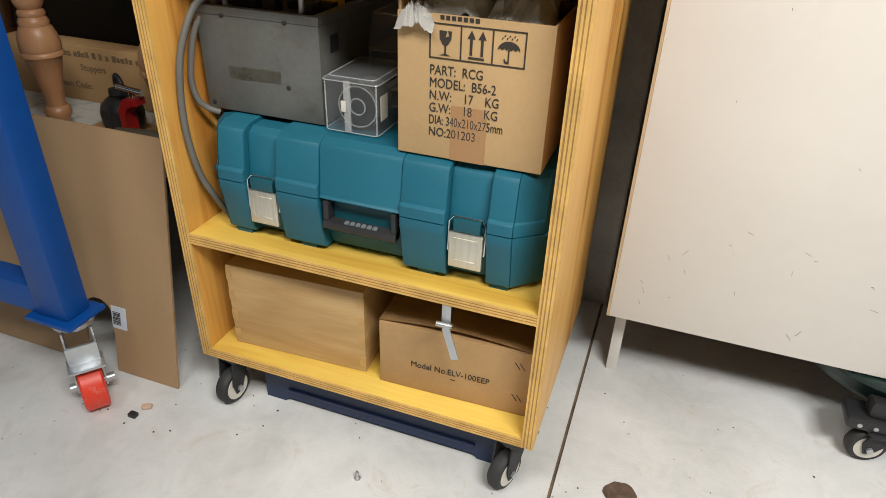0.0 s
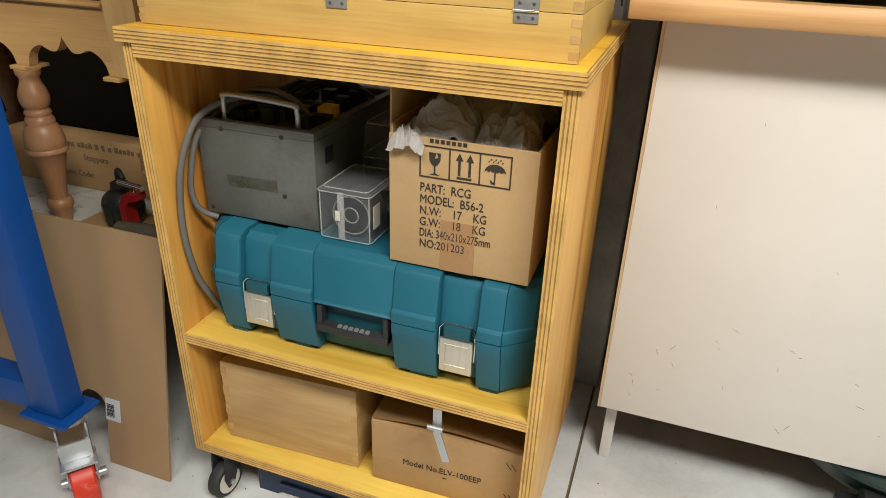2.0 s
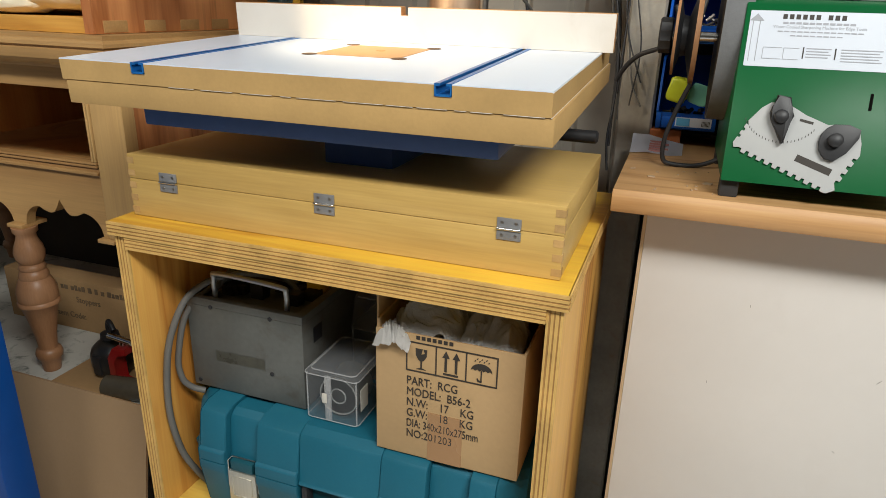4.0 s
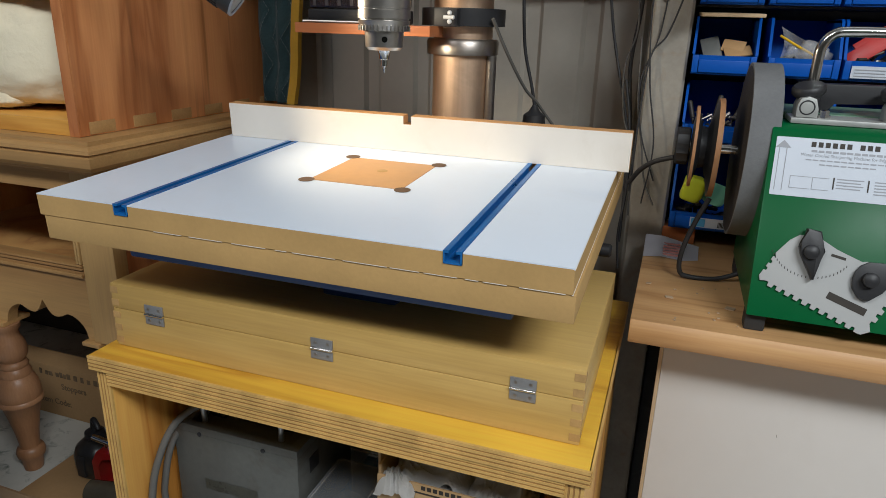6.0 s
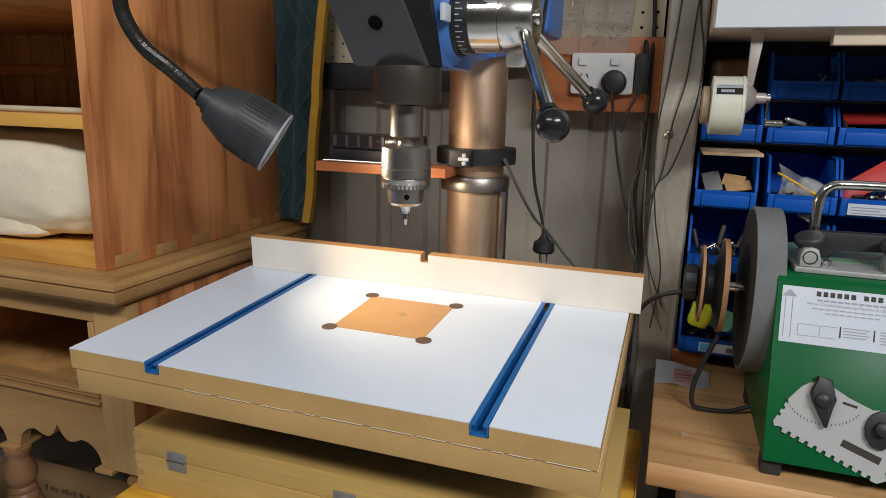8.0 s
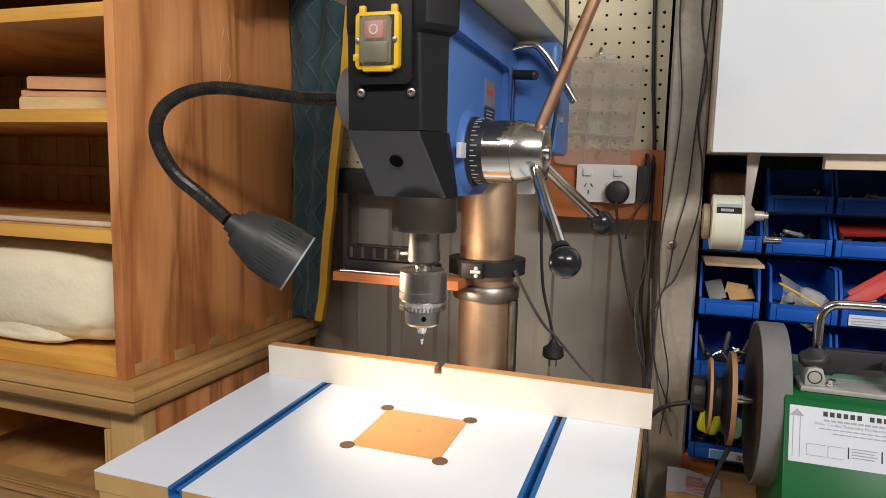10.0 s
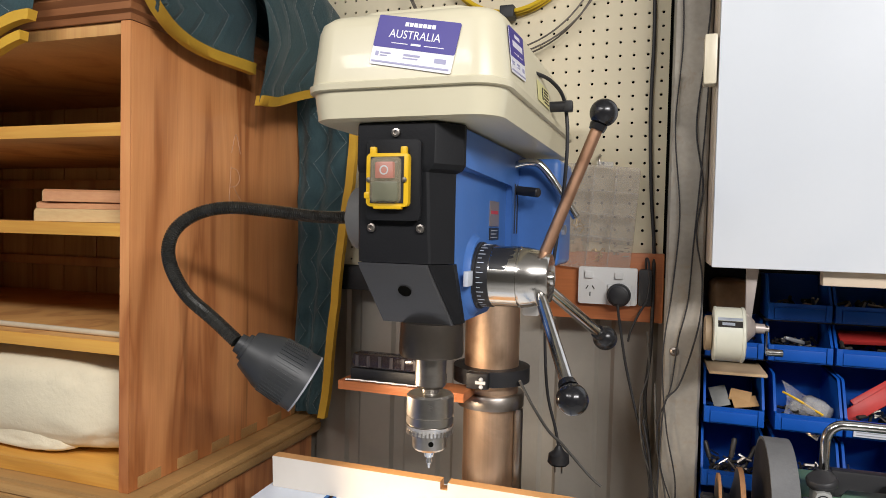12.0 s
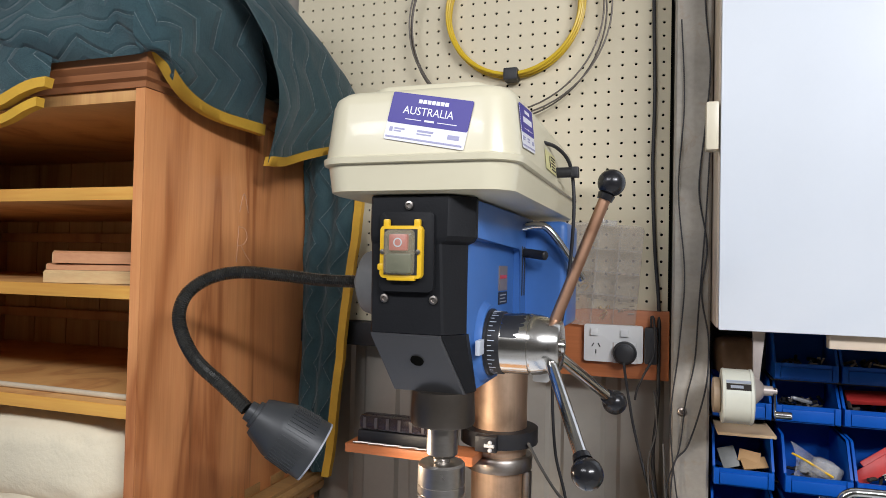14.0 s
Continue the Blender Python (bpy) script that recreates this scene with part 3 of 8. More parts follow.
lathe(bm, (0.149, 1.618, 1.312), (0, -1, 0), [(0, 0.008), (0.003, 0.008), (0.005, 0.005), (0.0051, 0.003), (0.002, 0.002)], 16)
part("bolt", bm, STEEL, PO)

# ---- storage cart ----
CART = thing("storage_cart", (-0.16, 1.23, 0), "orange-yellow plywood storage cart on black casters", "cart")
CX0, CX1, CY0, CY1 = -0.468, 0.150, 1.013, 1.445
for x0, x1 in ((CX0, CX0 + 0.019), (CX1 - 0.019, CX1)):
    sp = part("side_panel", boxed(x0, x1, CY0 + 0.002, CY1, 0.110, 0.832, 0.001), PLY, CART)
    part("edge", ply_edge(BM(), x0, x1, CY0, CY0 + 0.003, 0.110, 0.832, "x"), [PLY_A, PLY_B], sp, "striped plywood edge")
for nm, z0, z1, x0, x1, y0, y1 in (("bottom", 0.110, 0.128, CX0 + 0.019, CX1 - 0.019, CY0, CY1), ("shelf", 0.349, 0.367, CX0 + 0.019, CX1 - 0.019, CY0, CY1),
                                   ("top", 0.833, 0.852, CX0 - 0.006, CX1 + 0.005, CY0 - 0.006, CY1 + 0.015)):
    bd = part(nm, boxed(x0, x1, y0 + 0.002, y1, z0, z1, 0.001), PLYX if nm == "top" else PLYS, CART)
    part("edge", ply_edge(BM(), x0, x1, y0, y0 + 0.003, z0, z1, "z"), [PLY_A, PLY_B], bd, "striped plywood edge")
    if nm == "top":
        bm = BM()
        for k in range(7):
            box(bm, x1 - 0.002, x1 + (0.0004 if k % 2 else 0.001), y0 + 0.0032, y1, z0 + 0.019 * k / 7, z0 + 0.019 * (k + 1) / 7, mi=k % 2)
        part("edge", bm, [PLY_A, PLY_B], bd, "striped plywood edge")
rl = part("front_rail", boxed(CX0 + 0.019, CX1 - 0.019, CY0 - 0.002, CY0 + 0.06, 0.814, 0.8325, 0.001), PLYX, CART)
part("edge", ply_edge(BM(), CX0 + 0.019, CX1 - 0.019, CY0 - 0.004, CY0 - 0.001, 0.814, 0.8325, "z"), [PLY_A, PLY_B], rl, "striped plywood edge")


def caster(parent, x, y, top, turn, r=0.036, w=0.024, wheel=RUBBER, rim=RIMW, fork=BLACKSTEEL):
    m = pose(x, y, 0, 0, 0, turn)
    bm = BM()
    box(bm, -0.03, 0.03, -0.03, 0.03, top - 0.005, top, 0.001, m=m)
    lathe(bm, m @ Vector((0, 0, top - 0.017)), (0, 0, 1), [(0, 0.016), (0.004, 0.022), (0.012, 0.022)], 16)
    for s in (-1, 1):
        pl = pose(0, 0, 0) @ m @ pose(s * (w / 2 + 0.004) - 0.0015, 0, 0, 90, 0, 90)
        prism(bm, [(-0.022, top - 0.012), (0.024, top - 0.012), (0.030, r + 0.012), (0.024, r - 0.010), (0.010, r - 0.008)], pl, 0.003)
    ca = part("caster", bm, fork, parent, "black swivel caster")
    bm = BM()
    c = m @ Vector((0, 0.016, r))
    ax = (m.to_3x3() @ Vector((1, 0, 0)))
    lathe(bm, c - ax * w / 2, ax, [(0, r * 0.72), (0.0005, r * 0.88), (w * 0.18, r * 0.98), (w * 0.35, r), (w * 0.65, r), (w * 0.82, r * 0.98), (w - 0.0005, r * 0.88), (w, r * 0.72)], 32)
    wh = part("wheel", bm, wheel, ca)
    bm = BM()
    lathe(bm, c - ax * (w / 2 + 0.001), ax, [(0, r * 0.3), (0.0002, r * 0.7), (w + 0.0018, r * 0.7), (w + 0.002, r * 0.3)], 28)
    part("hub", bm, rim, ca)
    bm = BM()
    for s in (-1, 1):
        lathe(bm, c + ax * s * (w / 2 + 0.002), ax * s, [(0, 0.006), (0.008, 0.006), (0.0085, 0.003)], 6)
    parts("axle_nut", bm, ZINC, ca)
    return ca


caster(CART, -0.425, 1.045, 0.110, 172)
caster(CART, 0.112, 1.042, 0.110, 158)
caster(CART, -0.425, 1.40, 0.110, 30)
caster(CART, 0.108, 1.40, 0.110, 75)

# ---- things in the cart ----
def tool_case():
    T = thing("tool_case", (-0.14, 1.19, 0.3675), "teal moulded plastic power tool case with metal latches", "tool case")
    back = 1.345
    def lower(off):
        f = 1.034 + off
        return [(f + 0.019, 0.3745), (f + 0.014, 0.379), (f + 0.002, 0.446), (f, 0.451), (f, 0.4655)]
    def upper(off, kind):
        f = 1.034 + off
        if kind == "block":
            front = [(f, 0.4675), (f, 0.4835), (f + 0.0015, 0.486), (f + 0.005, 0.488), (f + 0.014, 0.541), (f + 0.018, 0.547), (f + 0.034, 0.5535)]
        elif kind == "middle":
            front = [(f + 0.002, 0.4675), (f + 0.002, 0.469), (f + 0.004, 0.471), (f + 0.005, 0.473), (f + 0.013, 0.541), (f + 0.017, 0.5475), (f + 0.032, 0.5545)]
        else:
            front = [(f, 0.4675), (f, 0.472), (f + 0.001, 0.476), (f + 0.002, 0.48), (f + 0.008, 0.534), (f + 0.012, 0.541), (f + 0.024, 0.5475)]
        return front + [(1.30, front[-1][1]), (1.335, front[-1][1] - 0.02)]
    def ring(x, inset, pts, drop=0.0):
        r = [Vector((x, y + inset, z - drop * (z - 0.37) / 0.18)) for y, z in pts]
        return r + [Vector((x, back, r[-1].z)), Vector((x, back, r[0].z))]
    segs = [(-0.392, -0.346, 0.003, "block"), (-0.346, -0.289, 0.020, "channel"), (-0.289, -0.217, 0.001, "block"), (-0.217, -0.086, 0.003, "middle"),
            (-0.086, -0.017, 0.0, "block"), (-0.017, 0.043, 0.019, "channel"), (0.043, 0.080, 0.001, "block")]
    lo, hi = BM(), BM()
    for a, b, off, kind in segs:
        l = lower(off) if kind != "middle" else [(1.074, 0.3745), (1.070, 0.379), (1.064, 0.400), (1.068, 0.404), (1.068, 0.4655)]
        for bm, pts in ((lo, l), (hi, upper(off, kind))):
            e = 0.0028
            a0, b0 = (a - 0.0005, b + 0.0005) if kind == "channel" else (a, b)
            loft(bm, [ring(a0, e, pts, 0.001), ring(a0 + e * 0.4, 0.0007, pts), ring(a0 + e, 0, pts), ring(b0 - e, 0, pts), ring(b0 - e * 0.4, 0.0007, pts), ring(b0, e, pts, 0.001)])
    # chamfered ends
    for x0, x1, off in ((-0.3925, -0.421, 0.003), (0.0805, 0.119, 0.001)):
        for bm, pts in ((lo, lower(off)), (hi, upper(off, "block")[:-2] + [(1.30, 0.5535), (1.335, 0.5335)])):
            loft(bm, [ring(x0, 0.001, pts), ring(x0 + (x1 - x0) * 0.9, 0.036, pts[:-2] + [(1.264, pts[-2][1]), (1.299, pts[-1][1])] if bm is hi else pts, 0.006), ring(x1, 0.046, pts[:-2] + [(1.254, pts[-2][1]), (1.289, pts[-1][1])] if bm is hi else pts, 0.010)])
    for s, x in ((-1, -0.418), (1, 0.112)):
        prism(lo, [(0, -0.018), (s * 0.014, -0.010), (s * 0.017, 0.006), (s * 0.012, 0.022), (0, 0.026)], pose(x, 1.09, 0.457), 0.006)
    for x in (-0.37, -0.25, -0.05, 0.062):
        box(lo, x - 0.014, x + 0.014, 1.056, 1.32, 0.3675, 0.3755)
    parts("body_segment", lo, TEAL, T, smooth=24)
    parts("lid_segment", hi, TEAL, T, smooth=24)
    # handle: a black bar frame flush with the front, its recess shaded with darker teal
    bm = BM()
    box(bm, -0.2145, -0.0885, 1.058, 1.0675, 0.404, 0.4655)
    part("handle_recess", bm, TEAL_D, T)
    bm = BM()
    box(bm, -0.2105, -0.2015, 1.038, 1.057, 0.420, 0.4645, 0.002)
    box(bm, -0.1005, -0.0925, 1.038, 1.057, 0.420, 0.4645, 0.002)
    prism(bm, [(1.036, 0.4205), (1.0345, 0.424), (1.036, 0.432), (1.047, 0.4355), (1.052, 0.432), (1.052, 0.4195), (1.040, 0.4175)], Matrix.Translation((-0.2105, 0, 0)) @ Matrix(((0, 0, 1, 0), (1, 0, 0, 0), (0, 1, 0, 0), (0, 0, 0, 1))), 0.118, bev=0.001)
    hd_ = part("handle", bm, BLACKP, T, "black plastic carry handle")
    bm = BM()
    for k in range(6):
        prism(bm, [(0, 0), (0.0072, 0), (0.0072, 0.0055), (0.0055, 0.0075), (0.0015, 0.0075), (0, 0.0055)], Matrix.Translation((-0.176 + k * 0.0092, 1.0372, 0.4325)) @ pose(0, 0, 0, 18, 0, 0), 0.0008)
    part("lettering", bm, mat("raised_grey_lettering", (0.13, 0.15, 0.16), 0.5), hd_)
    for x0, off in ((-0.343, 0.020), (-0.012, 0.019)):
        y = 1.034 + off - 0.013
        la = part("latch", boxed(x0, x0 + 0.050, y, y + 0.006, 0.399, 0.456, 0.002), LATCHM, T, "silver metal toggle latch")
        bm = BM()
        for a in ((0.007, 0.043, 0.446, 0.448), (0.007, 0.043, 0.410, 0.412), (0.007, 0.009, 0.4121, 0.4459), (0.041, 0.043, 0.4121, 0.4459)):
            box(bm, x0 + a[0], x0 + a[1], y - 0.0012, y + 0.001, a[2], a[3], 0.0005)
        part("embossed_border", bm, LATCHM, la)
        bm = BM()
        tube(bm, [Vector(p) for p in ((x0 - 0.002, y + 0.004, 0.424), (x0 - 0.002, y + 0.006, 0.470), (x0 + 0.004, y + 0.009, 0.477), (x0 + 0.046, y + 0.009, 0.477), (x0 + 0.052, y + 0.006, 0.470), (x0 + 0.052, y + 0.004, 0.424))], 0.0015, 8)
        part("wire_loop", bm, CHROME, la)
        part("hook", boxed(x0 + 0.005, x0 + 0.045, y + 0.001, y + 0.016, 0.4565, 0.475, 0.003), TEAL_D, la, "dark teal latch hook")
tool_case()

def grey_charger():
    global CHARGER
    CHARGER = G = thing("metal_charger", (-0.335, 1.24, 0.556), "grey enamelled steel charger box with a bar handle, scuffed", "charger")
    x0, x1, y0, y1, z0, z1 = -0.437, -0.233, 1.098, 1.40, 0.556, 0.711
    part("case", boxed(x0, x1, y0, y1, z0, z1 - 0.012, 0.003), GREYBOX, G)
    bm = BM()
    for a in ((x0, x1, y0, y0 + 0.012), (x0, x1, y1 - 0.01, y1), (x0, x0 + 0.008, y0 + 0.0121, y1 - 0.0101), (x1 - 0.014, x1, y0 + 0.0121, y1 - 0.0101)):
        box(bm, *a, z1 - 0.0118, z1)
    part("top_rim", bm, GREYBOX, G)
    bm = BM()
    tube(bm, spline([(x0 + 0.040, y0 + 0.02, z1 - 0.004), (x0 + 0.040, y0 + 0.02, z1 + 0.027), (x0 + 0.050, y0 + 0.02, z1 + 0.036), (x0 + 0.155, y0 + 0.02, z1 + 0.032), (x0 + 0.167, y0 + 0.02, z1 + 0.024), (x0 + 0.167, y0 + 0.02, z1 - 0.004)], 5), 0.0042, 10)
    part("handle", bm, ZINC, G, "bare metal bar handle")
    bm = BM()
    for x, z in ((x0 + 0.045, z1 - 0.012), (x0 + 0.150, z1 - 0.012), (x0 + 0.012, z0 + 0.01), (x0 + 0.148, z0 + 0.05)):
        lathe(bm, (x, y0, z), (0, -1, 0), [(0, 0.0034), (0.0012, 0.0034), (0.0022, 0.0016)], 12)
    parts("screw", bm, BLACKSTEEL, G)
    bm = BM()
    loft(bm, [[Vector((x0 + 0.048 + 0.088 * u, y0 - 0.0006 - 0.0004 * v, z0 + 0.052 + 0.018 * v + 0.0008 * math.sin(u * 17 + v * 2) + 0.002 * u)) for u in [k / 14 for k in range(15)]] for v in (0, 1)], closed=False, cap=False)
    bmesh.ops.solidify(bm, geom=bm.faces[:], thickness=0.0006)
    part("tape_residue", bm, mat("yellowed_tape_residue", (0.14, 0.135, 0.105), 0.3, 0, 0.3, 40, 0.1, 160, 0, 0.6, (0.13, 0.125, 0.12)), G, "yellowed strip of old tape")
    bm = BM()
    rng = random.Random(4)
    for k in range(26):
        c = Vector((rng.uniform(x0 + 0.02, x1 - 0.03), rng.uniform(y0 + 0.04, y1 - 0.03), z1 - 0.006))
        box(bm, c.x - 0.012, c.x + 0.012, c.y - 0.01, c.y + 0.01, c.z - 0.006, c.z + rng.uniform(0.004, 0.02), 0.002, m=None)
    parts("electrical_component", bm, DARKOIL, G)
    bm = BM()
    box(bm, x1 - 0.045, x1 - 0.02, y0 + 0.09, y0 + 0.12, z1 - 0.012, z1 + 0.014, 0.003)
    part("yellow_connector", bm, YELLOW, G)
    bm = BM()
    box(bm, x1 - 0.0005, x1 + 0.0006, y0 + 0.03, y0 + 0.055, z1 - 0.055, z1 - 0.03)
    part("side_slot", bm, BLACKP, G)
grey_charger()

bm = BM()
tube(bm, spline([(-0.30, 1.20, 0.716), (-0.34, 1.16, 0.738), (-0.39, 1.13, 0.738), (-0.424, 1.09, 0.715), (-0.438, 1.060, 0.66), (-0.441, 1.045, 0.60), (-0.440, 1.040, 0.53), (-0.436, 1.050, 0.46), (-0.425, 1.064, 0.415), (-0.418, 1.085, 0.372)], 7), 0.0052, 12)
part("cord", bm, CABLE_G, CHARGER, "grey rubber power cord")
bm = BM()
tube(bm, spline([(-0.36, 1.22, 0.716), (-0.40, 1.16, 0.722), (-0.433, 1.10, 0.69), (-0.442, 1.075, 0.62), (-0.436, 1.07, 0.582), (-0.425, 1.078, 0.563), (-0.41, 1.088, 0.5545)], 7), 0.0048, 12)
part("cord", bm, CABLE_G, CHARGER, "grey rubber power cord")


for pts, r in (([(-0.405, 1.128, 0.712), (-0.385, 1.15, 0.742), (-0.345, 1.165, 0.748), (-0.305, 1.17, 0.735), (-0.285, 1.175, 0.712)], 0.0048),):
    bm = BM()
    tube(bm, spline(pts, 7), r, 12)
    part("lead", bm, CABLE_G, CHARGER, "grey rubber lead looped over the open top")
for pts in ([(-0.37, 1.21, 0.712), (-0.34, 1.25, 0.738), (-0.29, 1.27, 0.744), (-0.252, 1.29, 0.732), (-0.25, 1.33, 0.712)], [(-0.36, 1.25, 0.712), (-0.32, 1.29, 0.734), (-0.275, 1.30, 0.738), (-0.25, 1.315, 0.720)]):
    bm = BM()
    tube(bm, spline(pts, 7), 0.0042, 10)
    part("lead", bm, CABLE_B, CHARGER, "black lead looped over the open top")


def plastic_tub(x0, x1, y0, y1, z0, z1, label, reel):
    P = thing("plastic_container", ((x0 + x1) / 2, (y0 + y1) / 2, z0), label, "container", group="clear containers")
    zs = z0 + (z1 - z0) * (0.62 if not reel else 0.93)
    bm = BM()
    loft(bm, [[Vector((px, py, z)) for px, py in rrect(x0 + i, x1 - i, y0 + i, y1 - i, 0.008, 4)] for z, i in ((z0, 0.004), (z0 + 0.004, 0.0), (zs - 0.001, -0.0005))])
    part("shell", bm, TUBP, P)
    bm = BM()
    loft(bm, [[Vector((px, py, z)) for px, py in rrect(x0 + i, x1 - i, y0 + i, y1 - i, 0.008, 4)] for z, i in ((zs, -0.0015), (zs + 0.002, -0.0015), (z1 - 0.004, 0.003), (z1, 0.007))])
    part("lid", bm, TUBP, P, "clear lid")
    bm = BM()
    for z, i in ((z0 + 0.003, -0.0003), (zs, -0.0018), (z1 - 0.001, 0.005)):
        ring_ = [Vector((px, py, z)) for px, py in rrect(x0 + i, x1 - i, y0 + i, y1 - i, 0.008, 4)]
        tube(bm, ring_ + ring_[:1], 0.0009, 6)
    for px, py in ((x0 + 0.002, y0 + 0.002), (x1 - 0.002, y0 + 0.002)):
        tube(bm, [Vector((px, py, z0 + 0.004)), Vector((px, py, zs))], 0.0012, 6)
    part("moulded_edge", bm, CLEARBAG, P, "bright moulded edge")
    if reel:
        xm = (x0 + x1) / 2 - 0.004
        bm = boxed(xm - 0.005, xm + 0.005, y0 - 0.003, y0 + 0.001, z0 + 0.004, z1 - 0.004, 0.001)
        part("clasp", bm, CLEARBAG, P, "clear moulded clasp")
        part("tab", boxed(xm - 0.009, xm - 0.001, y0 - 0.004, y0 - 0.0031, z0 + 0.034, z0 + 0.050, 0.0008), RIMW, P, "small cream tab")
        part("side_label", boxed(x1 - 0.0005, x1 + 0.0006, y0 + 0.012, y0 + 0.034, z0 + 0.022, z0 + 0.058), RIMW, P, "pale side label")
        c = ((x0 + x1) / 2 + 0.004, y0 + 0.016, (z0 + z1) / 2 - 0.004)
        bm = BM()
        lathe(bm, c, (0, 1, 0), [(0, 0.010), (0.001, 0.026), (0.002, 0.031), (0.006, 0.032), (0.012, 0.029), (0.04, 0.029), (0.05, 0.032)], 28)
        rl_ = part("reel", bm, GREYBOX, P, "grey reel inside")
        bm = BM()
        for r in (0.012, 0.030):
            lathe(bm, (c[0], c[1] - 0.001, c[2]), (0, 1, 0), [(0, r - 0.0012), (-0.0012, r - 0.0008), (-0.0012, r + 0.0006), (0, r + 0.001)], 28)
        part("reel_rim", bm, CASTGREY, rl_)
plastic_tub(-0.224, -0.140, 1.085, 1.20, 0.5555, 0.638, "clear plastic container with a grey reel inside, on the tool case", True)
plastic_tub(-0.215, -0.112, 1.215, 1.33, 0.5555, 0.700, "taller frosted clear plastic container behind the small one", False)


def carton():
    C = thing("cardboard_carton", (0.005, 1.21, 0.5545), "open brown cardboard carton with printed text, stuffed with rags", "carton")
    x0, x1, y0, y1, z0, z1 = -0.0975, 0.104, 1.060, 1.36, 0.5550, 0.742
    t = 0.004
    bm = BM()
    box(bm, x0, x1, y0, y0 + t, z0, z1, 0.0012)
    box(bm, x0, x1, y1 - t, y1, z0, z1 + 0.045, 0.0012)
    box(bm, x0, x0 + t, y0 + t, y1 - t, z0, z1 + 0.012, 0.0012)
    box(bm, x1 - t, x1, y0 + t, y1 - t, z0, z1, 0.0012)
    box(bm, x0 + t, x1 - t, y0 + t, y1 - t, z0, z0 + t)
    parts("panel", bm, CARD, C)
    part("flap", boxed(x0 - 0.004, x0 - 0.0005, y0 + 0.012, y1 - 0.02, z1 - 0.03, z1 + 0.062, 0.001, m=None), CARD, C, "raised side flap")
    part("tape", boxed(x0 + 0.076, x0 + 0.124, y0 - 0.0008, y0 + 0.001, z0, z0 + 0.075), TAPE, C, "strip of brown parcel tape")
    def up(x, z, s=0.0):
        return upright(x, y0 - 0.0006, z, 0, 0, s)
    bm = BM()
    for txt, z, st in (("PART:  RCG", 0.668, 0.82), ("MODEL:  B56-2", 0.6515, 0.82), ("N.W:    17    KG", 0.635, 0.82), ("G.W:    18    KG", 0.6185, 0.82), ("DIA: 340x210x275mm", 0.602, 0.66), ("NO:201203", 0.5855, 0.82)):
        b = letters(txt, 0.0175, up(-0.053, z), 0.0003, st * 0.96)
        me = bpy.data.meshes.new("tmp")
        b.to_mesh(me)
        b.free()
        bm.from_mesh(me)
        bpy.data.meshes.remove(me)
    part("printed_text", bm, INK, C, "black printed lines of text", smooth=0)
    bm = BM()
    X0, X1, Z0, Z1 = -0.053, 0.069, 0.689, 0.731
    cells = [X0 + (X1 - X0) * k / 3 for k in range(4)]
    ya, yb = y0 - 0.0009, y0 + 0.0002
    for z in (Z0, Z1):
        box(bm, X0 - 0.0008, X1 + 0.0008, ya, yb, z - 0.0008, z + 0.0008)
    for x in cells:
        box(bm, x - 0.0008, x + 0.0008, ya, yb, Z0 + 0.0008, Z1 - 0.0008)
    c0, c1, c2 = [(a + b) / 2 for a, b in zip(cells, cells[1:])]
    prism(bm, [(-0.008, 0.034), (-0.0075, 0.024), (-0.004, 0.018), (-0.001, 0.016), (-0.001, 0.006), (-0.007, 0.004), (0.007, 0.004), (0.001, 0.006), (0.001, 0.016), (0.004, 0.018), (0.0075, 0.024), (0.008, 0.034), (0.003, 0.034), (0.005, 0.028), (0.0, 0.026), (0.002, 0.034)], upright(c0, y0 - 0.0004, Z0), 0.0005)
    for dx in (-0.007, 0.007):
        prism(bm, [(-0.0016, 0.008), (0.0016, 0.008), (0.0016, 0.028), (0.005, 0.028), (0, 0.038), (-0.005, 0.028), (-0.0016, 0.028)], upright(c1 + dx, y0 - 0.0004, Z0), 0.0005)
    prism(bm, [(-0.010, 0.0035), (0.010, 0.0035), (0.010, 0.006), (-0.010, 0.006)], upright(c1, y0 - 0.0004, Z0), 0.0005)
    dome = [(0.014 * math.cos(a), 0.019 + 0.011 * math.sin(a)) for a in [math.pi * k / 10 for k in range(11)]]
    scal = [(-0.014 + 0.0028 * k, 0.019 + (0.0025 if k % 2 else 0)) for k in range(1, 10)]
    prism(bm, dome + scal, upright(c2, y0 - 0.0004, Z0), 0.0005)
    prism(bm, [(-0.0008, 0.006), (0.0008, 0.006), (0.0008, 0.02), (-0.0008, 0.02)], upright(c2, y0 - 0.0004, Z0), 0.0005)
    prism(bm, [(-0.006, 0.008), (-0.005, 0.004), (0.0008, 0.003), (0.0008, 0.006), (-0.003, 0.006), (-0.005, 0.009)], upright(c2, y0 - 0.0004, Z0), 0.0005)
    for k in range(7):
        prism(bm, [(-0.010 + k * 0.003, 0.032 + (k % 2) * 0.003), (-0.0085 + k * 0.003, 0.032 + (k % 2) * 0.003), (-0.0075 + k * 0.003, 0.034 + (k % 2) * 0.003), (-0.009 + k * 0.003, 0.034 + (k % 2) * 0.003)], upright(c2, y0 - 0.0004, Z0), 0.0005)
    for k in range(7):
        box(bm, -0.040 + k * 0.0075, -0.035 + k * 0.0075, ya, yb, z1 - 0.006, z1 - 0.001)
    part("handling_pictogram", bm, INK, C, "printed handling pictograms", smooth=0)
carton()

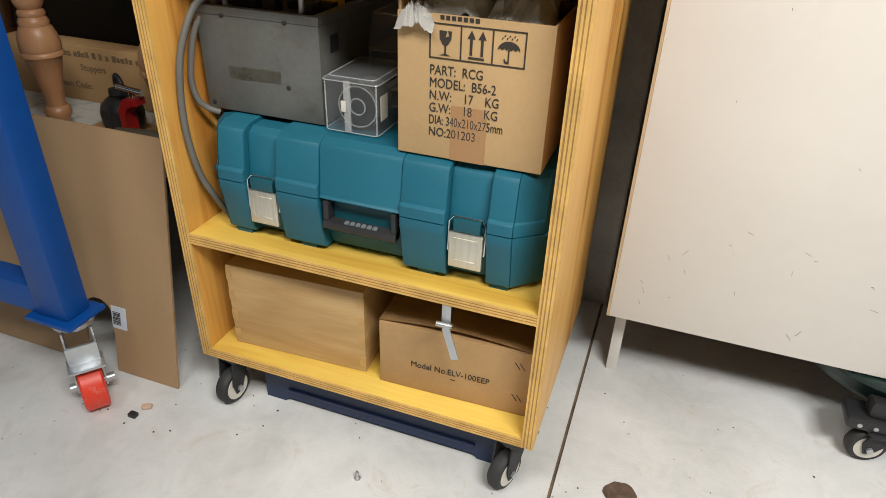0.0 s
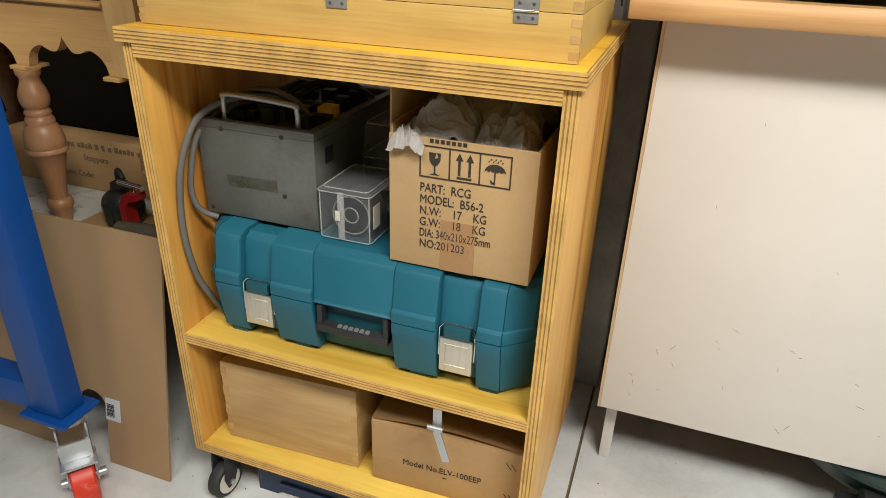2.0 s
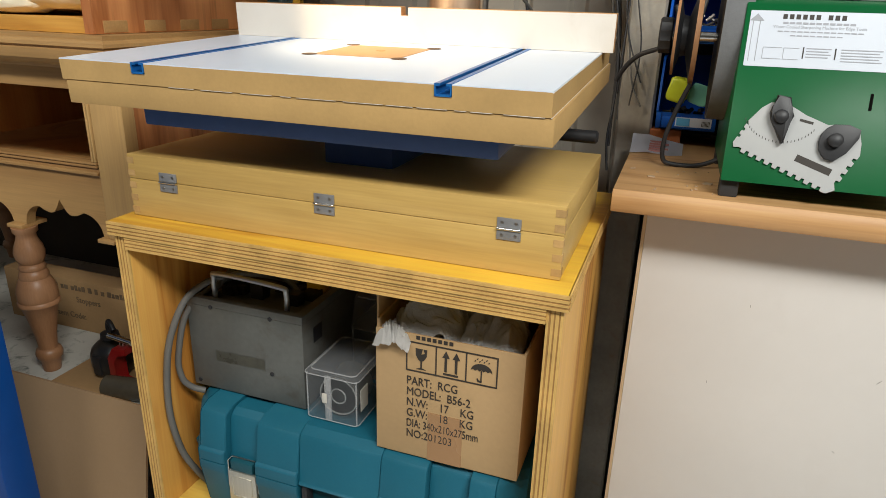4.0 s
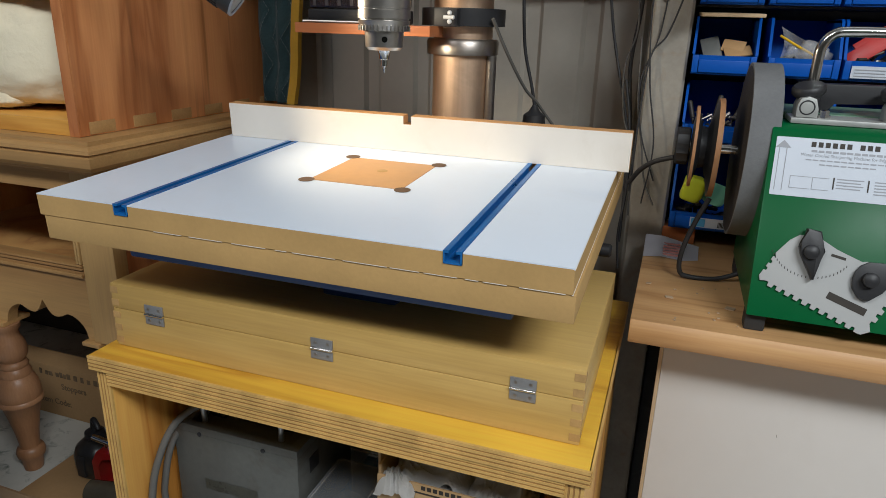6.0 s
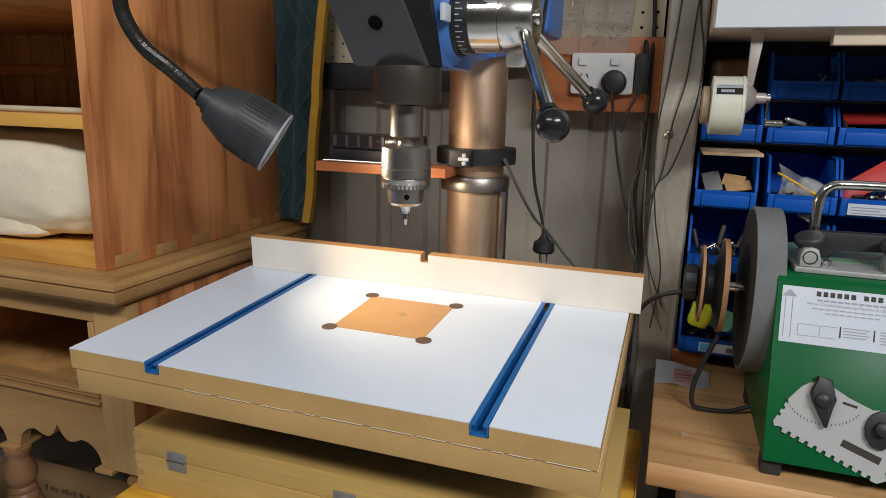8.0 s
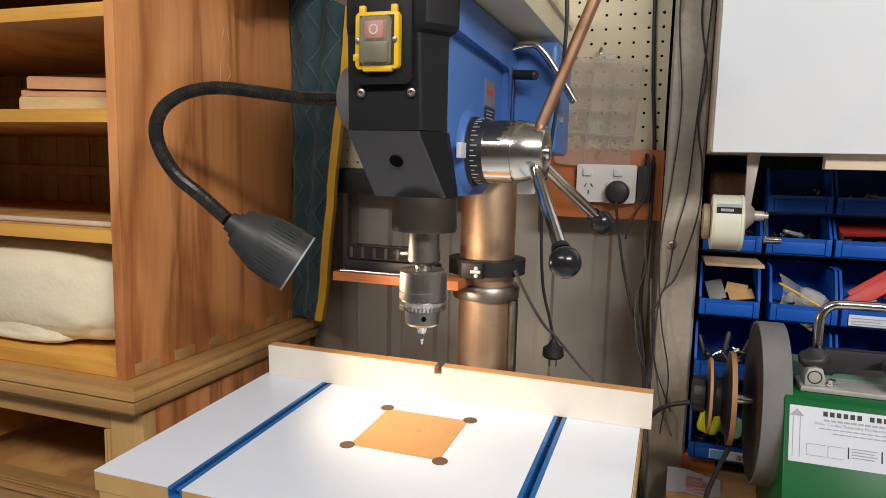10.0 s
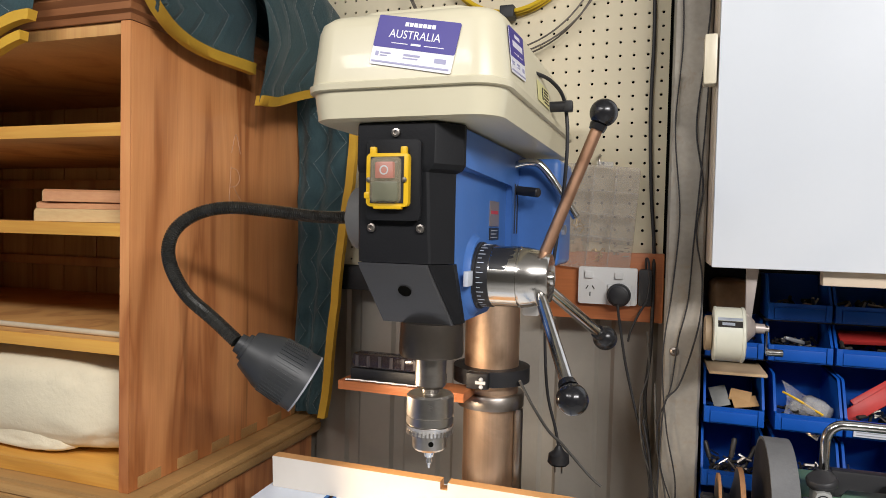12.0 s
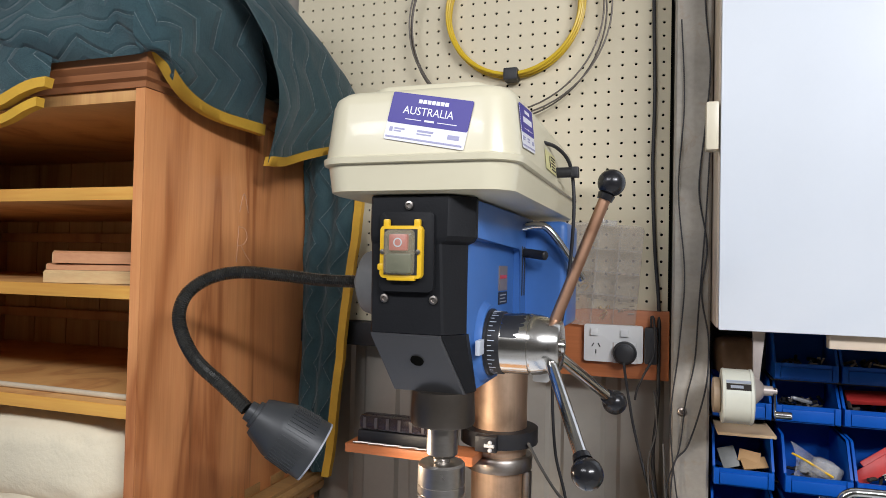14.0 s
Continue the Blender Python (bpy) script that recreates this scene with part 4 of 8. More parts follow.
# crumpled rags
def rag(c, sx, sy, h, turn, seed, label, amp=0.016):
    """A crumpled cloth: a low mound broken by sharp warped folds, its rim tucked down."""
    n, bm = 90, BM()
    ca, sa = math.cos(radians(turn)), math.sin(radians(turn))
    g = []
    for i in range(n + 1):
        row = []
        for j in range(n + 1):
            a, b = 2 * i / n - 1, 2 * j / n - 1
            e = min(1.0, (a * a * a * a + b * b * b * b) ** 0.25 * (0.93 + 0.12 * noise.noise(Vector((a * 2, b * 2, seed)))))
            k = 1 - e ** 2.4
            q = Vector((a * ca + b * sa, (b * ca - a * sa) * 0.55, 0)) + Vector((seed, 0, seed * 0.7))
            q += 0.42 * Vector((noise.noise(q * 1.6), noise.noise(q * 1.6 + Vector((5, 2, 0))), 0))
            r1 = 1 - min(1.0, 2.2 * abs(noise.noise(q * 2.3)))
            r2 = 1 - min(1.0, 2.2 * abs(noise.noise(q * 4.7 + Vector((3, 1, 0)))))
            z = h * max(k, 0.0) ** 0.6 + amp * (r1 ** 1.5 + 0.45 * r2 ** 1.3 - 0.6) * (0.35 + 0.65 * k) - 0.02 * (1 - k)
            x = sx * (a + 0.07 * noise.noise(q * 3 + Vector((0, 5, 0))))
            y = sy * (b + 0.07 * noise.noise(q * 3 + Vector((7, 0, 0))))
            row.append(bm.verts.new((c[0] + x, c[1] + y, c[2] + z)))
        g.append(row)
    for i in range(n):
        for j in range(n):
            bm.faces.new((g[i][j], g[i + 1][j], g[i + 1][j + 1], g[i][j + 1]))
    bmesh.ops.solidify(bm, geom=bm.faces[:], thickness=0.0016)
    return solo("cotton_rag", bm, RAG, label, "rag", smooth=70)
rag((0.003, 1.135, 0.722), 0.086, 0.064, 0.020, 40, 3.3, "grey-white cotton rag filling the carton")
rag((-0.034, 1.112, 0.741), 0.050, 0.042, 0.036, 70, 1.3, "crumpled white cotton rag in the carton")
rag((0.050, 1.114, 0.737), 0.043, 0.044, 0.036, -35, 7.1, "crumpled white cotton rag with running folds in the carton")
rag((0.003, 1.205, 0.744), 0.084, 0.090, 0.050, 70, 5.2, "crumpled grey-white cotton rag deep in the carton")
rag((-0.072, 1.064, 0.742), 0.025, 0.016, 0.008, 10, 9.4, "corner of a white rag hanging over the carton edge", 0.008)


def finger_box(name, x0, x1, y0, y1, z0, z1, turn, label, cat, wood_m, fingers, cap_split=None):
    B = thing(name, ((x0 + x1) / 2, (y0 + y1) / 2, z0), label, cat)
    c = Vector(((x0 + x1) / 2, y0, z0))
    m = Matrix.Translation(c) @ pose(0, 0, 0, 0, 0, turn) @ Matrix.Translation(-c)
    if cap_split:
        part("body", boxed(x0, x1, y0, y1, z0, cap_split - 0.0002, 0.0015, m=m), wood_m, B)
        part("lid", boxed(x0, x1, y0, y1, cap_split + 0.0002, z1, 0.0015, m=m), wood_m, B)
    else:
        part("body", boxed(x0, x1, y0, y1, z0, z1, 0.0015, m=m), wood_m, B)
    h = (z1 - z0) / (2 * fingers)
    for xa, xb in ((x0 - 0.0004, x0 + 0.011), (x1 - 0.011, x1 + 0.0004)):
        for k in range(fingers):
            part("finger_joint", boxed(xa, xb, y0 - 0.0004, y0 + 0.01, z0 + (2 * k + 0.5) * h, z0 + (2 * k + 1.5) * h, m=m), ENDGRAIN, B)
    return B, m
finger_box("wooden_box", -0.417, -0.161, 1.055, 1.29, 0.1285, 0.296, 3.0, "raw pine box with finger joints standing in the cart", "box", PALEBOX, 4)


def small_carton():
    C = thing("cardboard_carton", (0.0, 1.17, 0.1285), "closed worn brown cardboard carton with a model number", "carton")
    m = Matrix.Translation((-0.13, 1.052, 0.1285)) @ pose(0, 0, 0, 0, 0, 2.0)
    W, D, H = 0.258, 0.24, 0.128
    part("carton_body", boxed(0, W, 0, D, 0.0, H, 0.003, m=m), CARD2, C)
    for k, (y0, y1) in enumerate(((0.0, 0.118), (0.122, D))):
        bm = BM()
        loft(bm, [[m @ Vector((W * u, y0 + 0.002, H + 0.002 + 0.010 * math.sin(math.pi * u) * (1 - k))) for u in [i / 12 for i in range(13)]],
                  [m @ Vector((W * u, y1, H + 0.003)) for u in [i / 12 for i in range(13)]]], closed=False, cap=False)
        bmesh.ops.solidify(bm, geom=bm.faces[:], thickness=0.003)
        part("flap", bm, CARD2, C)
    b = letters("Model No.ELV-100EEP", 0.0165, m @ upright(0.056, -0.0006, 0.050), 0.0003, 0.88)
    part("printed_text", b, INK, C, "printed model number", smooth=0)
    bm = BM()
    for x, z in ((0.228, 0.096), (0.236, 0.096), (0.228, 0.030), (0.236, 0.030)):
        prism(bm, [(0, 0.012), (0.0015, 0.012), (0.010, 0.0), (0.0085, 0.0)], m @ upright(x, -0.0004, z), 0.0004)
    box(bm, 0.125, 0.133, -0.0006, 0.0002, 0.040, 0.0415, m=m)
    parts("strap_mark", bm, INK, C, smooth=0)
small_carton()

H = thing("hasp", (0.0, 1.016, 0.268), "bright metal hasp hanging under the cart shelf", "hasp")
bm = BM()
box(bm, -0.008, 0.006, 1.011, 1.013, 0.318, 0.349, 0.0006, m=pose(0, 0, 0))
part("plate", bm, ZINC, H)
bm = BM()
prism(bm, [(-0.006, 0.0), (0.006, 0.0), (0.006, 0.055), (0.0, 0.062), (-0.006, 0.055)], Matrix.Translation((0.018, 1.004, 0.262)) @ pose(0, 0, 0, 90, 0, 0) @ pose(0, 0, 0, 0, 0, 17), 0.002)
part("strap", bm, ZINC, H)
bm = BM()
cyl(bm, (-0.014, 1.006, 0.318), (0.010, 1.006, 0.318), 0.004, 12)
part("pin", bm, ZINC, H)

# navy tub on the floor under the cart
N = thing("storage_tub", (-0.14, 1.22, 0), "navy blue plastic tub on the floor under the cart", "tub")
bm = BM()
bow = [(-0.375, 0.0), (-0.335, 0.0), (-0.325, 0.010), (0.04, 0.010), (0.05, 0.0), (0.098, 0.0), (0.098, 0.085), (-0.375, 0.085)]
prism(bm, bow, upright(0, 1.072, 0.0005), 0.012)
part("front_wall", bm, NAVY, N)
part("body", boxed(-0.372, 0.095, 1.0725, 1.37, 0.012, 0.088, 0.006), NAVY, N)
part("front_rib", boxed(-0.325, 0.045, 1.055, 1.062, 0.030, 0.036, 0.002), NAVY, N)

# ---- flat wooden case on the cart ----
FC, _ = finger_box("wooden_case", -0.461, 0.137, 1.046, 1.345, 0.8525, 0.939, 0.0, "flat pale wooden case with three hinges lying on the cart", "case", CASEWOOD, 5, 0.905)
for x in (-0.395, -0.159, 0.075):
    bm = BM()
    for z0, z1 in ((0.892, 0.9035), (0.9065, 0.918)):
        box(bm, x - 0.014, x + 0.014, 1.0445, 1.0465, z0, z1, 0.0004)
    hi = part("hinge", bm, HINGEM, FC, "small steel butt hinge")
    bm = BM()
    cyl(bm, (x - 0.014, 1.044, 0.905), (x + 0.014, 1.044, 0.905), 0.0016, 10)
    part("knuckle", bm, CHROME, hi)
    bm = BM()
    for dx in (-0.008, 0.008):
        for z in (0.8975, 0.9125):
            lathe(bm, (x + dx, 1.0446, z), (0, -1, 0), [(0, 0.0021), (0.0004, 0.0019), (0.0005, 0.0)], 12)
    parts("screw", bm, STEEL, hi)

# ---- drill press table top with fence, sagging a little to the front ----
TM = Matrix.Translation((-0.18, 0.986, 1.066)) @ pose(0, 0, 0, 2.7, 0, 0)
TT = thing("drill_table_top", None, "white laminated drill press table top with blue tracks and a fence", "table top", m=TM)
X0, X1, D = -0.305, 0.303, 0.455
tr = (-0.186, 0.193)
bm = BM()
xs = [X0] + [v for t in tr for v in (t - 0.0095, t + 0.0095)] + [X1]
for a, b in zip(xs[::2], xs[1::2]):
    box(bm, a, b, 0.0, D, -0.025, -0.0012)
for t in tr:
    box(bm, t - 0.0095, t + 0.0095, 0.0, D, -0.025, -0.0125)
parts("upper_layer", bm, MDF, TT, "raw fibreboard core", local=True)
part("lower_layer", boxed(X0 + 0.004, X1 + 0.003, 0.001, D, -0.054, -0.0255, 0.0015), MDF, TT, local=True)
rng = random.Random(5)
lx = X0 + 0.16
while lx < X1 - 0.02:
    lw = rng.uniform(0.012, 0.05)
    part("laminate_line", boxed(lx, min(lx + lw, X1 - 0.001), -0.0005, 0.0008, -0.0256, -0.0252), FENCEW, TT, "broken white laminate line", local=True)
    lx += lw + rng.uniform(0.002, 0.012)
for z in (-0.0254, -0.0015):
    part("laminate_line", boxed(X1 - 0.0008, X1 + 0.0005, -0.0003, D, z - 0.0003, z + 0.0003), FENCEW, TT, "thin white laminate line", local=True)
px, py, hs = 0.011, 0.228, 0.062
bm = BM()
ys = (0.0, py - hs, py + hs, D)
for a, b in zip(xs[::2], xs[1::2]):
    if a < px < b:
        box(bm, a, px - hs, 0, D, -0.0012, 0.0)
        box(bm, px + hs, b, 0, D, -0.0012, 0.0)
        box(bm, px - hs, px + hs, 0, py - hs, -0.0012, 0.0)
        box(bm, px - hs, px + hs, py + hs, D, -0.0012, 0.0)
    else:
        box(bm, a, b, 0, D, -0.0012, 0.0)
parts("laminate", bm, LAMINATE, TT, "white laminate skin", local=True)
part("insert_plate", boxed(px - hs + 0.0004, px + hs - 0.0004, py - hs + 0.0004, py + hs - 0.0004, -0.0011, 0.0004), MDFTOP, TT, "square brown hardboard insert", local=True)
# flat discs; dark brown stands for bare board and the recess shade
for sx in (-1, 1):
    for sy in (-1, 1):
        bm = BM()
        lathe(bm, (px + sx * (hs + 0.002), py + sy * (hs + 0.002), 0.0004), (0, 0, 1), [(0, 0.0100), (0.0004, 0.0100)], 20)
        part("finger_hole", bm, RECESS, TT, "round finger recess drawn as a dark disc", local=True)
bm = BM()
lathe(bm, (px + 0.006, py + 0.008, 0.0004), (0, 0, 1), [(0, 0.007), (0.0006, 0.006)], 14)
part("drill_mark", bm, ENDGRAIN, TT, local=True)
for t in tr:
    bm = BM()
    box(bm, t - 0.009, t - 0.0075, -0.001, 0.352, -0.0122, 0.0006)
    box(bm, t + 0.0075, t + 0.009, -0.001, 0.352, -0.0122, 0.0006)
    box(bm, t - 0.009, t + 0.009, -0.001, 0.352, -0.0124, -0.0108)
    box(bm, t - 0.0075, t - 0.0035, -0.001, 0.352, -0.002, 0.0006)
    box(bm, t + 0.0035, t + 0.0075, -0.001, 0.352, -0.002, 0.0006)
    part("track", bm, BLUEALU, TT, "blue anodised aluminium T-track", local=True)
part("cleat", boxed(0.250, 0.282, 0.10, 0.40, -0.072, -0.0545, 0.002), ENDGRAIN, TT, local=True)
bm = BM()
FX0, FX1 = -0.296, 0.318
box(bm, FX0, -0.001, 0.3515, 0.3685, 0.0004, 0.052)
box(bm, 0.011, FX1, 0.3515, 0.3685, 0.0004, 0.052)
box(bm, -0.001, 0.011, 0.3515, 0.3685, 0.0004, 0.040)
fe = part("fence", bm, MDFTOP, TT, "white-faced fibreboard fence", local=True)
bm = BM()
box(bm, FX0, -0.001, 0.3500, 0.3514, 0.0004, 0.0515)
box(bm, 0.011, FX1, 0.3500, 0.3514, 0.0004, 0.0515)
box(bm, -0.001, 0.011, 0.3500, 0.3514, 0.0004, 0.0398)
parts("white_face", bm, FENCEW, fe, local=True)

# ---- drill press ----
DP = thing("drill_press", (-0.153, 1.505, 0), "blue and black floor drill press with a cream belt cover", "drill press")
SX, SY, QX, QY = -0.155, 1.21, -0.150, 1.505
bm = BM()
cyl(bm, (QX, QY, 0.03), (QX, QY, 1.46), 0.047, 40)
part("column", bm, COLUMN, DP, "oily bare steel column")
part("base", boxed(QX - 0.16, QX + 0.16, 1.455, 1.76, 0, 0.035, 0.008), BLUED, DP)
bm = BM()
lathe(bm, (QX, QY, 1.215), (0, 0, 1), [(0, 0.049), (0.0005, 0.057), (0.020, 0.058), (0.024, 0.055), (0.0245, 0.048)], 40)
part("collar", bm, STEEL, DP, "worn steel rack collar")
bm = BM()
cyl(bm, (QX + 0.052, QY - 0.012, 0.9), (QX + 0.052, QY - 0.012, 1.215), 0.008, 12)
part("rack", bm, STEEL, DP)
bm = BM()
box(bm, -0.415, 0.06, 1.035, 1.40, 0.980, 1.006, 0.004, m=Matrix.Translation((0, 0.986, 1.066)) @ pose(0, 0, 0, 2.7, 0, 0) @ Matrix.Translation((0, -0.986, -1.066)))
part("cast_table", bm, BLUED, DP, "dark blue cast iron table")
bm = BM()
box(bm, -0.20, -0.10, 1.12, 1.46, 0.925, 0.975, 0.008)
lathe(bm, (QX, QY, 0.90), (0, 0, 1), [(0, 0.050), (0.001, 0.066), (0.10, 0.066), (0.101, 0.050)], 32)
part("table_bracket", bm, BLUED, DP)
bm = BM()
cyl(bm, (-0.10, 1.47, 0.955), (0.055, 1.44, 0.955), 0.007, 12)
box(bm, 0.050, 0.062, 1.38, 1.45, 0.948, 0.962, 0.002)
cyl(bm, (0.062, 1.39, 0.955), (0.125, 1.39, 0.955), 0.010, 14, bev=0.003)
part("crank", bm, BLACKP, DP, "black table crank")

# head
YZ = Matrix(((0, 0, 1, 0), (1, 0, 0, 0), (0, 1, 0, 0), (0, 0, 0, 1)))
bm = BM()
prism(bm, [(0.086, 1.398), (0.042, 1.462), (0.030, 1.640), (0.36, 1.640), (0.36, 1.44), (0.31, 1.418), (0.24, 1.418), (0.20, 1.398)], Matrix.Translation((-0.222, 1.13, 0)) @ YZ, 0.110, bev=0.004)
hd = part("head_casting", bm, BLUEP, DP, "blue enamelled head casting")
bm = BM()
prism(bm, [(0.022, 1.592), (0.022, 1.641), (0.395, 1.641), (0.395, 1.45), (0.36, 1.428), (0.292, 1.422), (0.292, 1.578), (0.289, 1.586), (0.281, 1.590)], Matrix.Translation((-0.118, 1.13, 0)) @ YZ, 0.017, bev=0.003)
part("raised_rim", bm, BLUEP, hd)
bm = BM()
lathe(bm, (-0.1125, 1.255, 1.457), (1, 0, 0), [(0, 0.056), (0.002, 0.053), (0.0085, 0.0485), (0.0088, 0.03)], 40)
part("dial_boss", bm, BLUEP, hd)
bm = BM()
rings = []
for z, yf, xf, xs_ in ((1.6425, 1.120, -0.124, -0.098), (1.640, 1.118, -0.123, -0.097), (1.594, 1.117, -0.123, -0.097), (1.588, 1.119, -0.127, -0.101), (1.584, 1.121, -0.134, -0.109), (1.4765, 1.125, -0.131, -0.109)):
    rings.append([Vector(p) for p in ((-0.224, yf + 0.006, z), (-0.220, yf, z), (xf, yf, z), (xf + 0.003, yf + 0.002, z), (xs_, yf + 0.031, z), (xs_, 1.157, z), (-0.224, 1.157, z))])
loft(bm, rings)
part("front_bezel", bm, BLACKBEZ, DP, "black textured front bezel", smooth=20)
bm = BM()
rings = []
for z, yf, x0, x1 in ((1.4757, 1.125, -0.222, -0.1315), (1.470, 1.1265, -0.221, -0.131), (1.397, 1.184, -0.213, -0.118), (1.396, 1.19, -0.211, -0.118)):
    rings.append([Vector(p) for p in ((x0, yf, z), (x1 - 0.002, yf, z), (x1, yf + 0.002, z), (x1, yf + 0.020, z), (x0, yf + 0.020, z))])
loft(bm, rings)
part("lower_bezel", bm, GUNMETAL, DP, "dark grey sloping lower panel")
bm = BM()
loft(bm, [[Vector(p) for p in ((-0.1312, yf + 0.001 + k, z), (xs_, ys_, z), (xs_, ys_ + 0.012, z), (-0.135, ys_ + 0.010, z))] for z, yf, xs_, ys_, k in ((1.4757, 1.125, -0.109, 1.154, 0), (1.398, 1.184, -0.1105, 1.2, 0.003))])
for v in bm.verts:
    if v.co.z < 1.45 and v.co.x < -0.128 and v.co.y < 1.192:
        v.co.x = -0.1178
part("side_cheek", bm, BLACKBEZ, DP, "black tapering bezel cheek", smooth=0)
bm = BM()
nrm = Vector((0, -0.075, -0.06)).normalized()
lathe(bm, Vector((-0.169, 1.1475, 1.441)) - nrm * 0.0005, nrm, [(0, 0.0085), (0.001, 0.0085), (0.0011, 0.0)], 20)
part("lock_hole", bm, DARKHOLE, DP)
bm = BM()
for x, z, y in ((-0.171, 1.630, 1.1165), (-0.203, 1.518, 1.122), (-0.140, 1.518, 1.122)):
    lathe(bm, (x, y + 0.001, z), (0, -1, 0), [(0, 0.0052), (0.003, 0.0052), (0.0035, 0.003), (0.0015, 0.0025), (0.0014, 0.0)], 14)
parts("bezel_screw", bm, STEEL, DP)
bm = BM()
prism(bm, rrect(-0.207, -0.138, 1.527, 1.622, 0.006), Matrix.Translation((0, 1.119, 0)) @ pose(0, 0, 0, 90, 0, 0), 0.006, bev=0.0015)
sw = part("switch_plate", bm, BLACKBEZ, DP)
bm = BM()
prism(bm, rrect(-0.203, -0.150, 1.543, 1.605, 0.004), Matrix.Translation((0, 1.113, 0)) @ pose(0, 0, 0, 90, 0, 0), 0.008, bev=0.002)
for x in (-0.196, -0.157):
    box(bm, x - 0.004, x + 0.004, 1.106, 1.112, 1.598, 1.613, 0.002)
box(bm, -0.194, -0.158, 1.104, 1.112, 1.540, 1.546, 0.002)
box(bm, -0.206, -0.198, 1.104, 1.112, 1.552, 1.560, 0.002)
part("switch_frame", bm, YELLOW, sw, "yellow switch surround")
part("switch_recess", boxed(-0.1975, -0.1555, 1.1043, 1.1060, 1.5470, 1.6010), BLACKP, sw)
part("stop_button", boxed(-0.190, -0.166, 1.099, 1.106, 1.575, 1.595, 0.003), REDBTN, sw, "faded red stop button")
part("start_button", boxed(-0.193, -0.161, 1.099, 1.106, 1.549, 1.572, 0.002), GREENBTN, sw, "dark green start button under clear cover")
bm = BM()
lathe(bm, (-0.178, 1.0992, 1.585), (0, -1, 0), [(0, 0.0055), (0.0006, 0.0055), (0.0006, 0.0040), (0.0, 0.0040)], 18)
part("button_mark", bm, LABELW, sw)
bm = BM()
loft(bm, [[Vector((a, y, b)) for a, b in rrect(-0.1965 + i, -0.1585 - i, 1.5465 + i, 1.6005 - i, 0.006, 4)] for y, i in ((1.1042, 0), (1.097, 0.0015), (1.094, 0.005))])
part("button_cover", bm, COVERP, sw, "dusty clear cover over both buttons")
bm = BM()
for x in (-0.1995, -0.1545):
    lathe(bm, (x, 1.1045, 1.574), (0, -1, 0), [(0, 0.0032), (0.0012, 0.003), (0.0016, 0.0)], 12)
parts("cover_screw", bm, STEEL, sw)

# belt cover
bm = BM()
rings = []
for z, i, r in ((1.644, 0.012, 0.034), (1.647, 0.006, 0.037), (1.679, 0.002, 0.039), (1.680, -0.003, 0.042), (1.687, -0.004, 0.043), (1.689, 0.0, 0.039), (1.700, 0.001, 0.039), (1.752, 0.0065, 0.036), (1.762, 0.0095, 0.035), (1.769, 0.017, 0.033), (1.7725, 0.030, 0.031), (1.773, 0.044, 0.03), (1.782, 0.047, 0.03), (1.785, 0.054, 0.026)):
    rings.append([Vector((a, b, z)) for a, b in rrect(-0.290 + i, -0.040 - i, 1.100 + i, 1.640 - i, r, 6)])
loft(bm, rings)
cv = part("belt_cover", bm, CREAM, DP, "cream plastic belt cover", smooth=50)


def sticker(m, w, h, parent, side=False):
    st = part("sticker", prism(BM(), rrect(0, w, 0, h, 0.002, 3), m, 0.0006), STICKW, parent, "violet and white company sticker")
    part("violet_field", prism(BM(), rrect(0, w, h * 0.36, h, 0.002, 3), m @ Matrix.Translation((0, 0, -0.0003)), 0.0012), VIOLET, parent)
    bm = BM()
    if not side:
        part("sticker_word", letters("AUSTRALIA", h * 0.235, m @ Matrix.Translation((w * 0.17, h * 0.575, 0.0004)), 0.0008, 0.92), STICKW, parent, "white printed word")
    for a, b, c, e in ((0.34, 0.72, 0.82, 0.90), *(((0.18, 0.88, 0.60, 0.735),) if side else ()), (0.22, 0.42, 0.46, 0.475), (0.62, 0.86, 0.46, 0.475), (0.46, 0.58, 0.45, 0.49)):
        n = 9 if e - c > 0.1 else (7 if e - c > 0.05 else 1)
        for k in range(n):
            xa, xb = w * (a + (b - a) * k / n), w * (a + (b - a) * (k + (0.82 if n > 1 else 1)) / n)
            prism(bm, [(xa, h * c), (xb, h * c), (xb, h * e), (xa, h * e)], m @ Matrix.Translation((0, 0, -0.0005)), 0.0016)
    part("white_print", bm, STICKW, parent)
    bm = BM()
    for a, b, c, e in ((0.05, 0.09, 0.18, 0.27), (0.11, 0.24, 0.235, 0.265), (0.11, 0.20, 0.185, 0.21), (0.40, 0.60, 0.235, 0.275), (0.40, 0.58, 0.18, 0.205), (0.78, 0.92, 0.17, 0.26), (0.02, 0.97, 0.05, 0.085)):
        prism(bm, [(w * a, h * c), (w * b, h * c), (w * b, h * e), (w * a, h * e)], m @ Matrix.Translation((0, 0, -0.0002)), 0.0012)
    part("lilac_print", bm, LILAC, parent)


sticker(Matrix.Translation((-0.200, 1.1008, 1.7085)) @ pose(0, 0, 0, 90 - 6, 0, 0) @ pose(0, 0, 0, 0, 0, -10.5), 0.102, 0.058, cv)
sticker(Matrix.Translation((-0.0398, 1.140, 1.699)) @ pose(0, 0, 0, 90, 0, 90) @ pose(0, 0, 0, -6, 0, 3), 0.074, 0.053, cv, True)
m = Matrix.Translation((-0.0396, 1.298, 1.697)) @ pose(0, 0, 0, 90, 0, 90) @ pose(0, 0, 0, -6, 0, 0)
